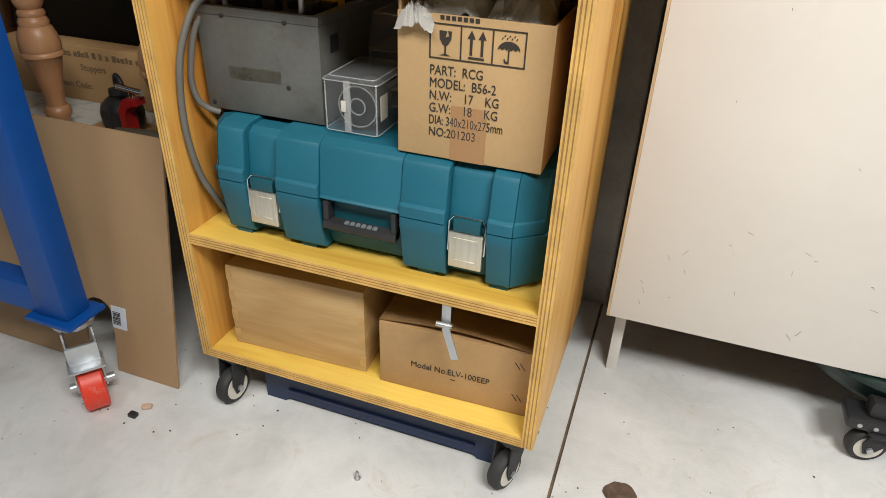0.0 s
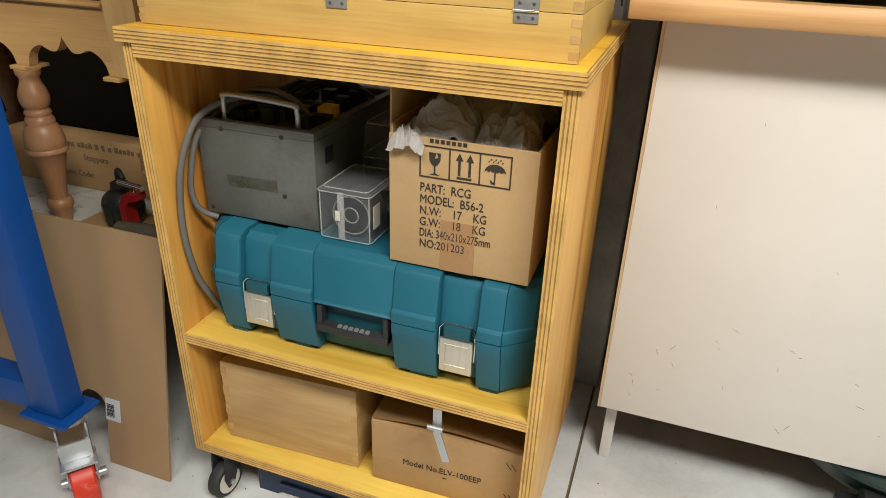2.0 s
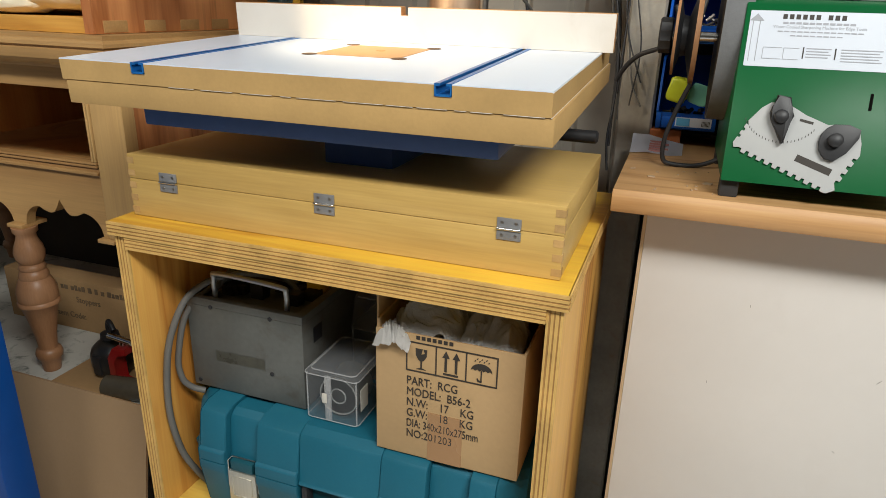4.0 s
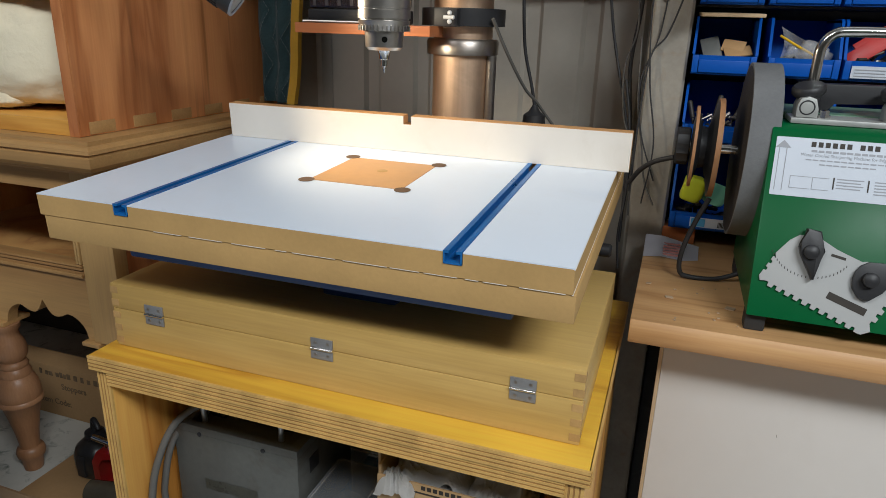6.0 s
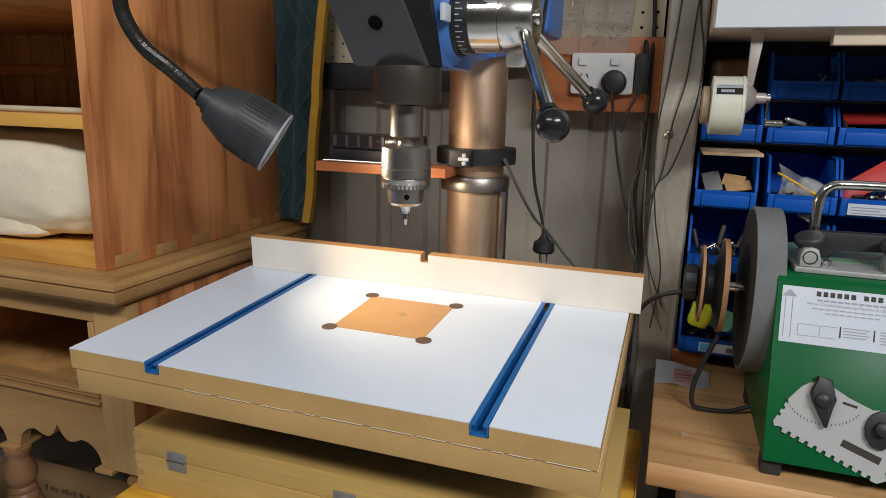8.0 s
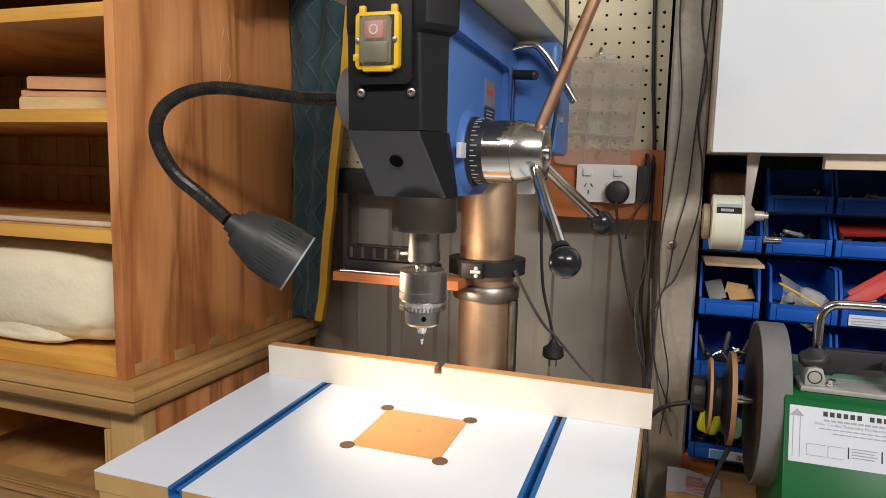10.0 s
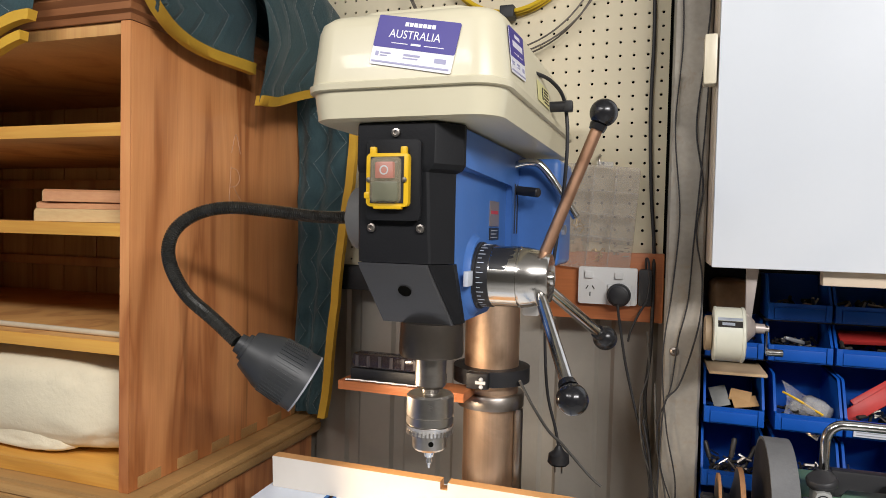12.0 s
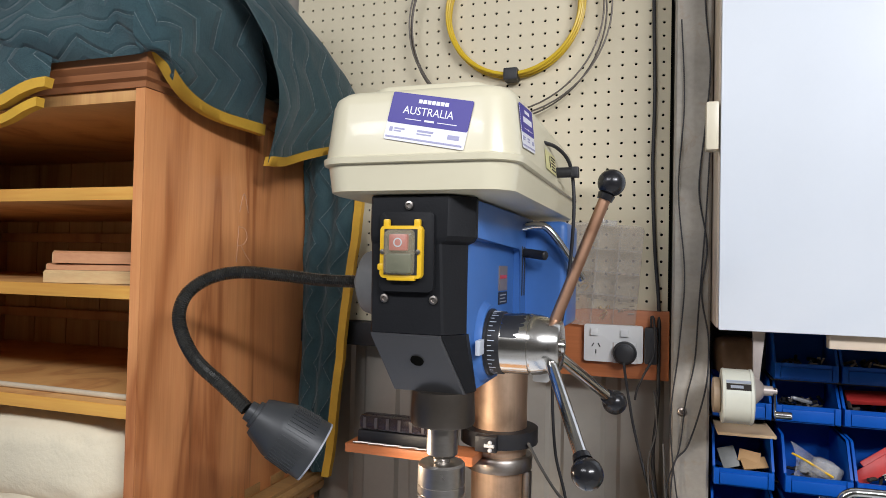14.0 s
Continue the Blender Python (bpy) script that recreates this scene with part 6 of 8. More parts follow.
for x, z, w in ((0.381, 0.9665, 0.044), (0.380, 1.014, 0.016)):
    cx, cz = gp(x, z)
    t2 = math.radians(-20 if w > 0.02 else -12)
    c2, s2 = math.cos(t2), math.sin(t2)
    h = w * 0.2
    prism(bm, [(cx, cz), (cx + w * c2, cz + w * s2), (cx + w * c2 - h * s2, cz + w * s2 + h * c2), (cx - h * s2, cz + h * c2)], FM @ Matrix.Translation((0, 0, 0.0026)), 0.0006)
tagged(part("printed_scale", bm, INK, AG, smooth=0), kind="stuff")

# stone, honing wheel, shaft, tool rest
WC = Vector((0.2915, 1.450, 1.106))
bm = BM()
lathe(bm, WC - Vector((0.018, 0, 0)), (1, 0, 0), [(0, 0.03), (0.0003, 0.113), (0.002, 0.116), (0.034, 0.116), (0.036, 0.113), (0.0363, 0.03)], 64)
gs = part("grindstone", bm, mat("dark_stone_side", (0.024, 0.020, 0.018), 0.7, 0, 0.3, 18, 0.35, 200), GR, "grey grinding stone")
bm = BM()
lathe(bm, WC - Vector((0.0175, 0, 0)), (1, 0, 0), [(0, 0.114), (0.0002, 0.1175), (0.0348, 0.1175), (0.035, 0.114)], 64)
part("tread", bm, STONE, gs, "paler grinding face")
bm = BM()
cyl(bm, (0.195, WC.y, WC.z), (0.34, WC.y, WC.z), 0.007, 16)
part("shaft", bm, CHROME, GR)
bm = BM()
lathe(bm, (0.212, WC.y, WC.z), (1, 0, 0), [(0, 0.012), (0.001, 0.040), (0.003, 0.056), (0.005, 0.056), (0.012, 0.030), (0.020, 0.028), (0.026, 0.050), (0.030, 0.068), (0.036, 0.068), (0.037, 0.055), (0.038, 0.012)], 48)
hw = part("honing_wheel", bm, BLACKP, GR, "black grooved honing wheel")
bm = BM()
for h, r in ((0.002, 0.0565), (0.0295, 0.0685)):
    lathe(bm, (0.212 + h, WC.y, WC.z), (1, 0, 0), [(0, r - 0.006), (0.0002, r), (0.004 if h < 0.01 else 0.007, r), (0.0042 if h < 0.01 else 0.0072, r - 0.006)], 48)
part("leather_rim", bm, LEATHER, hw, "worn tan leather rim")
bm = BM()
rr = [(0.024 + 0.0025 * (k % 2)) for k in range(24)]
loft(bm, [[Vector((x, WC.y + r * s * math.cos(2 * math.pi * k / 24), WC.z + r * s * math.sin(2 * math.pi * k / 24))) for k, r in enumerate(rr)] for x, s in ((0.192, 0.9), (0.194, 1.0), (0.209, 1.0), (0.211, 0.9))])
part("wing_nut", bm, BLACKP, GR, "black scalloped nut")
part("top_plate", boxed(0.303, 0.54, 1.402, 1.515, 1.1585, 1.167, 0.004), GREEN_D, GR, "pale green cast top")
part("rest_base", boxed(0.318, 0.53, 1.350, 1.4015, 1.1585, 1.1655, 0.002), CASTGREY, GR, "bare grey cast rest base")
for x in (0.341, 0.437):
    bm = BM()
    prism(bm, [(-0.018, 0), (0.006, 0), (0.006, 0.010), (0.002, 0.022), (-0.006, 0.0245), (-0.015, 0.022), (-0.018, 0.014)], upright(x, 1.388, 1.1658), 0.034, bev=0.002)
    bk = part("rest_clamp", bm, CASTGREY, GR, "bare grey tool rest clamp")
    bm = BM()
    lathe(bm, (x - 0.007, 1.3545, 1.1775), (0, -1, 0), [(0, 0.0088), (0.0008, 0.0088), (0.0008, 0.0072), (-0.003, 0.0072), (-0.0031, 0.0)], 22)
    part("clamp_bore", bm, BLACKSTEEL, bk, "dark bore")
    bm = BM()
    lathe(bm, (x + 0.014, 1.362, 1.1655), (0, 0, 1), [(0, 0.0075), (0.004, 0.0075), (0.0042, 0.0055), (0.009, 0.0055), (0.010, 0.003)], 6)
    part("bolt", bm, CHROME, bk)
    bm = BM()
    kd = Vector((-0.18, -0.25, 1)).normalized()
    lathe(bm, Vector((x - 0.004, 1.380, 1.190)), kd, [(0, 0.010), (0.001, 0.0165), (0.004, 0.019), (0.010, 0.019), (0.013, 0.0165), (0.0135, 0.0)], 28)
    part("clamp_knob", bm, BLACKP, bk, "black clamp knob")
bm = BM()
prism(bm, [(0.0, 0.0), (0.0, 0.030), (0.006, 0.0365), (0.19, 0.0385), (0.19, 0.017), (0.022, 0.015), (0.018, 0.010), (0.017, 0.0)], upright(0.349, 1.428, 1.1665), 0.018, bev=0.003)
part("rest_arm", bm, BLACKP, GR, "black cast rest arm")
bm = BM()
lathe(bm, (0.345, 1.415, 1.1672), (0, 0, 1), [(0, 0.013), (0.030, 0.013), (0.034, 0.0105), (0.0342, 0.007)], 24)
part("bar_collar", bm, BLACKP, GR)
bm = BM()
tube(bm, spline([(0.345, 1.415, 1.166), (0.345, 1.415, 1.225), (0.347, 1.415, 1.248), (0.358, 1.415, 1.262), (0.378, 1.415, 1.265), (0.45, 1.415, 1.265), (0.53, 1.415, 1.265)], 6), 0.0065, 14)
part("support_bar", bm, CHROME, GR, "chromed universal support bar")
bm = BM()
tube(bm, spline([(0.246, 1.42, 1.04), (0.232, 1.425, 1.00), (0.221, 1.43, 0.955), (0.222, 1.435, 0.924), (0.236, 1.438, 0.9155), (0.275, 1.445, 0.9155), (0.31, 1.45, 0.93)], 7), 0.0036, 10)
part("cord", bm, CABLE_B, GR, "black power cord")
bm = BM()
tube(bm, spline([(0.192, 1.47, 1.085), (0.165, 1.48, 1.074), (0.145, 1.50, 1.055), (0.13, 1.52, 1.03)], 7), 0.0038, 10)
solo("loose_cable", bm, CABLE_B, "black cable behind the honing wheel", "cable")

# ---- storage bins ----
def storage_bin(x0, y0, z0, w, h, lip=0.029):
    dep = 1.764 - y0
    b = thing("storage_bin", (x0 + w / 2, y0 + dep / 2, z0), "open blue plastic storage bin", "storage bin", group="wall bins")
    t = 0.0028
    bm = BM()
    side = [(y0, z0), (y0 - 0.003, z0 + lip), (y0 + 0.006, z0 + lip + 0.003), (y0 + 0.034, z0 + h - 0.003), (y0 + 0.040, z0 + h), (y0 + dep, z0 + h), (y0 + dep, z0)]
    for x in (x0, x0 + w - t):
        prism(bm, side, Matrix.Translation((x, 0, 0)) @ YZ, t)
    prism(bm, [(y0, z0), (y0 - 0.003, z0 + lip), (y0, z0 + lip), (y0 + t, z0 + t)], Matrix.Translation((x0 + t, 0, 0)) @ YZ, w - 2 * t)
    box(bm, x0 + t, x0 + w - t, y0 + t, y0 + dep - t, z0, z0 + t)
    box(bm, x0 + t, x0 + w - t, y0 + dep - t, y0 + dep, z0, z0 + h)
    part("tray", bm, BINBLUE, b)
    bm = BM()
    for x in (x0 - 0.0012, x0 + w - t):
        prism(bm, [(y0 + 0.002, z0 + lip + 0.001), (y0 + 0.006, z0 + lip + 0.001), (y0 + 0.037, z0 + h - 0.004), (y0 + dep, z0 + h - 0.003), (y0 + dep, z0 + h + 0.001), (y0 + 0.037, z0 + h + 0.001), (y0 + 0.031, z0 + h - 0.003)], Matrix.Translation((x, 0, 0)) @ YZ, t + 0.0012)
    parts("rolled_rim", bm, BINBLUE, b)
    bm = BM()
    for x in (x0, x0 + w - 0.009):
        box(bm, x, x + 0.009, y0 - 0.0055, y0 - 0.001, z0 + 0.002, z0 + lip, 0.0012)
    parts("lip_post", bm, BINBLUE, b)
    part("label_rail", boxed(x0 + 0.010, x0 + w - 0.010, y0 - 0.0048, y0 - 0.001, z0 + 0.003, z0 + lip - 0.007, 0.0012), BINBLUE, b)
    return b

def packet(name, c, sx, sy, sz, rx, ry, rz, m, label, cat="packet"):
    bm = BM()
    bmesh.ops.create_icosphere(bm, subdivisions=3, radius=1.0)
    for v in bm.verts:
        p = v.co.normalized()
        q = Vector([math.copysign(abs(a) ** 0.45, a) for a in p])
        k = 1 + 0.12 * noise.noise(p * 2.5 + Vector(c) * 40)
        v.co = Vector((q.x * sx * k, q.y * sy * k, q.z * sz * k))
    bm.transform(pose(*c, rx, ry, rz))
    return solo(name, bm, m, label, cat, smooth=50)

BINS = [(0.200, 1.606, 1.197, 0.093, 0.086), (0.309, 1.606, 1.197, 0.098, 0.086), (0.412, 1.606, 1.197, 0.098, 0.086),
        (0.200, 1.652, 1.303, 0.094, 0.066), (0.301, 1.652, 1.303, 0.098, 0.066), (0.404, 1.652, 1.303, 0.098, 0.066),
        (0.299, 1.656, 1.374, 0.097, 0.074), (0.401, 1.656, 1.374, 0.097, 0.074),
        (0.199, 1.600, 1.090, 0.096, 0.088), (0.311, 1.600, 1.090, 0.096, 0.088), (0.414, 1.600, 1.090, 0.096, 0.088),
        (0.199, 1.600, 0.944, 0.100, 0.120), (0.315, 1.600, 0.944, 0.098, 0.120), (0.418, 1.600, 0.944, 0.098, 0.120)]
for b_ in BINS:
    storage_bin(*b_)
rng = random.Random(12)
for x, y, z, w, h in BINS[:12]:
    bm = BM()
    for k in range(30):
        c = Vector((rng.uniform(x + 0.014, x + w - 0.014), rng.uniform(y + 0.016, y + 0.085), z + 0.007 + rng.uniform(0, 0.024)))
        d2 = Vector((rng.uniform(-1, 1), rng.uniform(-1, 1), rng.uniform(-0.4, 0.4))).normalized() * rng.uniform(0.005, 0.011)
        cyl(bm, c - d2, c + d2, rng.uniform(0.0018, 0.004), 6)
    solo("small_hardware", bm, DARKOIL, "jumble of dark small hardware in a bin", "hardware", "stuff")
rng = random.Random(77)
for i, n in ((8, 12), (2, 16), (4, 7), (6, 5), (7, 9), (9, 12), (10, 12)):
    x, y, z, w, h = BINS[i]
    bm = BM()
    for k in range(n):
        c = Vector((rng.uniform(x + 0.016, x + w - 0.016), rng.uniform(y + 0.016, y + 0.06), z + 0.024 + rng.uniform(0, 0.018) * (1 if n > 10 else 0.4)))
        d2 = Vector((rng.uniform(-1, 1), rng.uniform(-0.6, 0.6), rng.uniform(-0.9, 0.9))).normalized() * rng.uniform(0.005, 0.013)
        cyl(bm, c - d2, c + d2, rng.uniform(0.0014, 0.0034), 6)
    solo("bright_hardware", bm, STEEL, "jumble of bright bolts and fittings in a bin", "hardware", "stuff")
# upright tool handles in the bin behind the honing wheel
for x, y, tilt, L, r in ((0.222, 1.645, -16, 0.060, 0.004), (0.243, 1.640, 9, 0.070, 0.0042), (0.264, 1.650, 24, 0.062, 0.0036)):
    bm = BM()
    tp = pose(x, y, 1.094, -8, tilt, 0)
    lathe(bm, tp @ Vector((0, 0, 0)), tp.to_3x3() @ Vector((0, 0, 1)), [(0, r * 0.6), (L * 0.5, r * 0.6), (L * 0.52, r), (L * 0.95, r * 1.1), (L, r * 0.7)], 14)
    solo("hand_tool", bm, DARKOIL, "dark tool handle standing in a bin", "tool", group="tools in a bin")
# clear bag with a yellow seal
bm = BM()
loft(bm, [[Vector((0.323 + 0.052 * u + 0.008 * math.sin(3 * v), 1.628 + 0.012 * math.sin(4 * u + v) + 0.01 * v, 1.212 + 0.060 * v - 0.030 * u)) for u in [k / 8 for k in range(9)]] for v in [k / 8 for k in range(9)]], closed=False, cap=False)
bmesh.ops.solidify(bm, geom=bm.faces[:], thickness=0.006)
bg = solo("zip_bag", bm, CLEARBAG, "clear zip bag with a yellow seal strip", "bag")
bm = BM()
tube(bm, [Vector((0.322 + 0.060 * u, 1.622 + 0.006 * math.sin(4 * u), 1.258 - 0.032 * u)) for u in [k / 8 for k in range(9)]], 0.0018, 8)
part("seal_strip", bm, YELLOW, bg, "yellow zip seal")
for q, sc in (((0.372, 1.632, 1.236), 0.020), ((0.385, 1.640, 1.230), 0.015), ((0.352, 1.640, 1.232), 0.017)):
    packet("fastener_bag", q, sc, sc * 0.6, sc * 0.7, 0, 20, 10, CLEARBAG, "clear bag of white fasteners in a bin")
for c, rot, L, hgt in (((0.462, 1.640, 1.252), (24, 38, 0), 0.105, 0.024), ((0.470, 1.652, 1.268), (30, 36, 5), 0.095, 0.018), ((0.455, 1.690, 1.348), (62, 2, 0), 0.082, 0.030)):
    solo("red_packet", boxed(-L / 2, L / 2, -0.004, 0.004, -hgt / 2, hgt / 2, 0.0015, m=pose(*c, -rot[0], -rot[1], rot[2])), REDPACK, "flat red card packet in a bin", "packet")
for c, rot, w in (((0.266, 1.632, 1.232), (-52, -8, 10), 0.020), ((0.259, 1.640, 1.240), (-40, 6, -12), 0.017)):
    solo("kraft_slip", boxed(-w, w, -0.0012, 0.0012, -0.011, 0.011, 0.0005, m=pose(*c, *rot)), CARD2, "torn kraft card slip in a bin", "card")
solo("grey_card", boxed(-0.014, 0.014, -0.001, 0.001, -0.018, 0.018, 0.0005, m=pose(0.226, 1.640, 1.236, -30, -14, 10)), GREYBOX, "dull grey card standing in a bin", "card")
packet("silver_spring", (0.345, 1.674, 1.338), 0.018, 0.0035, 0.0035, 0, 14, 20, ZINC, "metal fitting in a bin", "fitting")
packet("tape_measure", (0.230, 1.606, 1.012), 0.018, 0.014, 0.021, 0, 12, 0, LIME, "lime yellow tape measure in a bin", "tape measure")
packet("mint_card", (0.266, 1.615, 1.004), 0.019, 0.004, 0.018, -20, 20, 0, MINT, "mint green card packet in a bin", "card")
LB = solo("bin_label", boxed(0.232, 0.292, 1.5936, 1.5949, 0.9505, 0.9665), LABELW, "white and blue printed label on a bin", "label")
part("blue_print", boxed(0.234, 0.256, 1.5925, 1.5935, 0.952, 0.965), mat("sky_blue_print", (0.10, 0.36, 0.62), 0.4), LB)
for k in range(7):
    part("print_bar", boxed(0.276 + 0.002 * k, 0.277 + 0.002 * k, 1.5930, 1.5935, 0.953, 0.962), INK, LB)
LB = solo("bin_label", boxed(0.422, 0.492, 1.5996, 1.6008, 1.2015, 1.2190), LABELW, "handwritten white label on a bin", "label")
bm = BM()
for k in range(3):
    box(bm, 0.426, 0.474 - 0.008 * (k % 2), 1.5990, 1.5995, 1.2040 + 0.0045 * k, 1.2053 + 0.0045 * k)
part("faint_print", bm, LABELGREY, LB)
bm = boxed(-0.045, 0.045, -0.05, 0.05, 0, 0.0055, 0.001)
bm.transform(pose(0.248, 1.648, 1.2845, 2, 0, 3))
solo("tan_board", bm, TANLINE, "loose tan board laid over a bin", "board")
solo("bin_rack", boxed(0.196, 0.80, 1.767, 1.780, 0.912, 1.60), BLACKSTEEL, "dark backing board of the bin rack", "rack", S)
for x0, z in ((0.196, 0.9395), (0.196, 1.0855), (0.196, 1.1925), (0.196, 1.2985), (0.296, 1.3695)):
    solo("rack_shelf", boxed(x0, 0.80, 1.672, 1.766, z, z + 0.004), BLACKSTEEL, "thin dark shelf board carrying storage bins", "shelf", S)
solo("timber_block", boxed(0.176, 0.245, 1.620, 1.660, 0.9115, 0.9390, 0.002), TRAYW, "orange-brown timber block on the bench under a bin", "block")

# ---- wall cupboard ----
WCB = thing("wall_cupboard", (0.5, 1.6, 1.468), "white wall cupboard with a beige edge", "cupboard")
part("door", boxed(0.1975, 1.1, 1.490, 1.506, 1.468, 2.35, 0.002), WHITEDOOR, WCB, "smooth white door")
part("carcass", boxed(0.195, 1.1, 1.5065, 1.74, 1.470, 2.35, 0.001), BEIGE, WCB)
part("bottom_strip", boxed(0.352, 0.75, 1.508, 1.53, 1.446, 1.4695, 0.001), BEIGE, WCB, "pale timber strip")
DB = thing("alarm_sensor", (0.188, 1.50, 1.748), "small cream plastic sensor box on the cupboard side", "sensor")
part("shell", boxed(0.176, 0.1952, 1.492, 1.520, 1.748, 1.825, 0.004), CREAM_D, DB)

# ---- pencil sharpener ----
PS = thing("pencil_sharpener", (0.24, 1.53, 1.31), "cream and steel crank pencil sharpener hung under the cupboard", "sharpener")
c = Vector((0.204, 1.532, 1.361))
bm = BM()
lathe(bm, c, (1, 0, 0), [(0, 0.036), (0.001, 0.0425), (0.004, 0.0435), (0.0045, 0.0425), (0.041, 0.0425), (0.0415, 0.0435), (0.045, 0.0435), (0.047, 0.040), (0.0475, 0.02)], 48)
part("drum", bm, mat("greenish_cream_enamel", (0.60, 0.60, 0.50), 0.35, 0, 0.06, 12, 0.03), PS, "cream drum")
bm = BM()
rr = [0.027 + 0.0012 * (k % 2) for k in range(36)]
loft(bm, [[Vector((x, c.y + r * q * math.cos(2 * math.pi * k / 36), c.z + r * q * math.sin(2 * math.pi * k / 36))) for k, r in enumerate(rr)] for x, q in ((c.x - 0.012, 0.86), (c.x - 0.0105, 1.0), (c.x - 0.002, 1.0), (c.x - 0.0005, 0.9))])
part("guide_dial", bm, TANDIAL, PS, "tan scalloped guide dial")
bm = BM()
lathe(bm, c + Vector((0.0475, 0, 0.012)), (1, 0, 0), [(0, 0.024), (0.004, 0.022), (0.014, 0.011), (0.0145, 0.008), (0.028, 0.0075), (0.0285, 0.005), (0.034, 0.0045)], 28)
part("gear_cone", bm, MAUVE, PS, "mauve grey gear housing")
bm = BM()
box(bm, c.x + 0.077, c.x + 0.080, c.y - 0.004, c.y + 0.003, c.z - 0.026, c.z + 0.018, 0.001)
cyl(bm, (c.x + 0.078, c.y - 0.003, c.z - 0.024), (c.x + 0.102, c.y - 0.003, c.z - 0.024), 0.0058, 14, bev=0.001)
part("crank", bm, CHROME, PS, "steel crank handle")
bm = BM()
prism(bm, [(0.047, 0.018), (0.055, 0.018), (0.064, 0.1068), (0.046, 0.1068)], upright(c.x, c.y + 0.004, c.z), 0.010, bev=0.001)
part("bracket", bm, MAUVE, PS, "tapered mounting bracket")
for nm, a0, a1, x0_, x1_, rad, mt in (("badge", 22, 36, 0.006, 0.041, 0.0429, INK), ("badge_line", 37, 44, 0.006, 0.041, 0.0429, LABELW), ("badge_mark", 26, 32, 0.012, 0.030, 0.0433, LABELW)):
    bm = BM()
    loft(bm, [[Vector((c.x + x, c.y - (rad + k) * math.cos(radians(a)), c.z + (rad + k) * math.sin(radians(a)))) for a in [a0 + (a1 - a0) * q / 5 for q in range(6)]] for x, k in ((x0_, 0), (x1_, 0))], closed=False, cap=False)
    bmesh.ops.solidify(bm, geom=bm.faces[:], thickness=0.0004)
    part(nm, bm, mt, PS, "dark maker's badge" if nm == "badge" else "")
packet("kraft_bag", (0.240, 1.700, 1.405), 0.036, 0.030, 0.034, 0, 0, 8, mat("brown_cellophane", (0.20, 0.115, 0.06), 0.3, 0, 0.3, 25, 0.3, 90), "crumpled brown bag in a bin behind the sharpener", "bag")

# ---- power outlet and wall things ----
OU = thing("power_outlet", (0.023, 1.716, 1.385), "white double power outlet with a black plug, on the timber rail", "outlet")
bm = BM()
prism(bm, rrect(-0.032, 0.079, 1.377, 1.449, 0.004), Matrix.Translation((0, 1.7215, 0)) @ pose(0, 0, 0, 90, 0, 0), 0.012, bev=0.002)
part("faceplate", bm, WHITEP, OU)
for x in (-0.012, 0.045):
    part("switch", boxed(x - 0.008, x + 0.008, 1.705, 1.711, 1.427, 1.441, 0.002), WHITEP, OU)
bm = BM()
for dx, dz, a in ((-0.006, 0.004, 30), (0.006, 0.004, -30), (0.0, -0.009, 0)):
    box(bm, -0.0009, 0.0009, -0.0006, 0.001, -0.004, 0.004, m=Matrix.Translation((-0.009 + dx, 1.7092, 1.405 + dz)) @ pose(0, 0, 0, 0, a, 0))
parts("slot", bm, DARKHOLE, OU)
PLG = thing("wall_plug", (0.045, 1.69, 1.38), "round black power plug in the outlet with its cable", "plug")
bm = BM()
lathe(bm, (0.046, 1.7055, 1.397), (0, -1, 0), [(0, 0.020), (0.002, 0.0225), (0.006, 0.0225), (0.007, 0.019), (0.011, 0.021), (0.015, 0.019), (0.016, 0.016), (0.021, 0.016), (0.023, 0.008)], 28)
part("body", bm, BLACKP, PLG)
part("adaptor", boxed(0.024, 0.068, 1.7058, 1.7092, 1.376, 1.417, 0.002), WHITEP, PLG, "white plug-in adaptor")
bm = BM()
tube(bm, spline([(0.046, 1.692, 1.392), (0.046, 1.688, 1.375), (0.052, 1.695, 1.33), (0.064, 1.70, 1.26), (0.082, 1.69, 1.19), (0.10, 1.67, 1.13), (0.115, 1.65, 1.06), (0.118, 1.64, 0.98), (0.12, 1.62, 0.90)], 7), 0.0026, 8)
part("cable", bm, CABLE_B, PLG)
AD = thing("power_adapter", (0.093, 1.705, 1.378), "black plug-in power adapter on the timber rail", "adapter")
part("case", boxed(0.082, 0.106, 1.70, 1.7215, 1.378, 1.448, 0.004), BLACKP, AD)
bm = BM()
tube(bm, spline([(0.094, 1.71, 1.448), (0.094, 1.705, 1.468), (0.099, 1.70, 1.460), (0.10, 1.70, 1.40), (0.082, 1.69, 1.36), (0.07, 1.695, 1.33), (0.066, 1.70, 1.31)], 6), 0.0022, 8)
part("cable", bm, CABLE_B, AD)

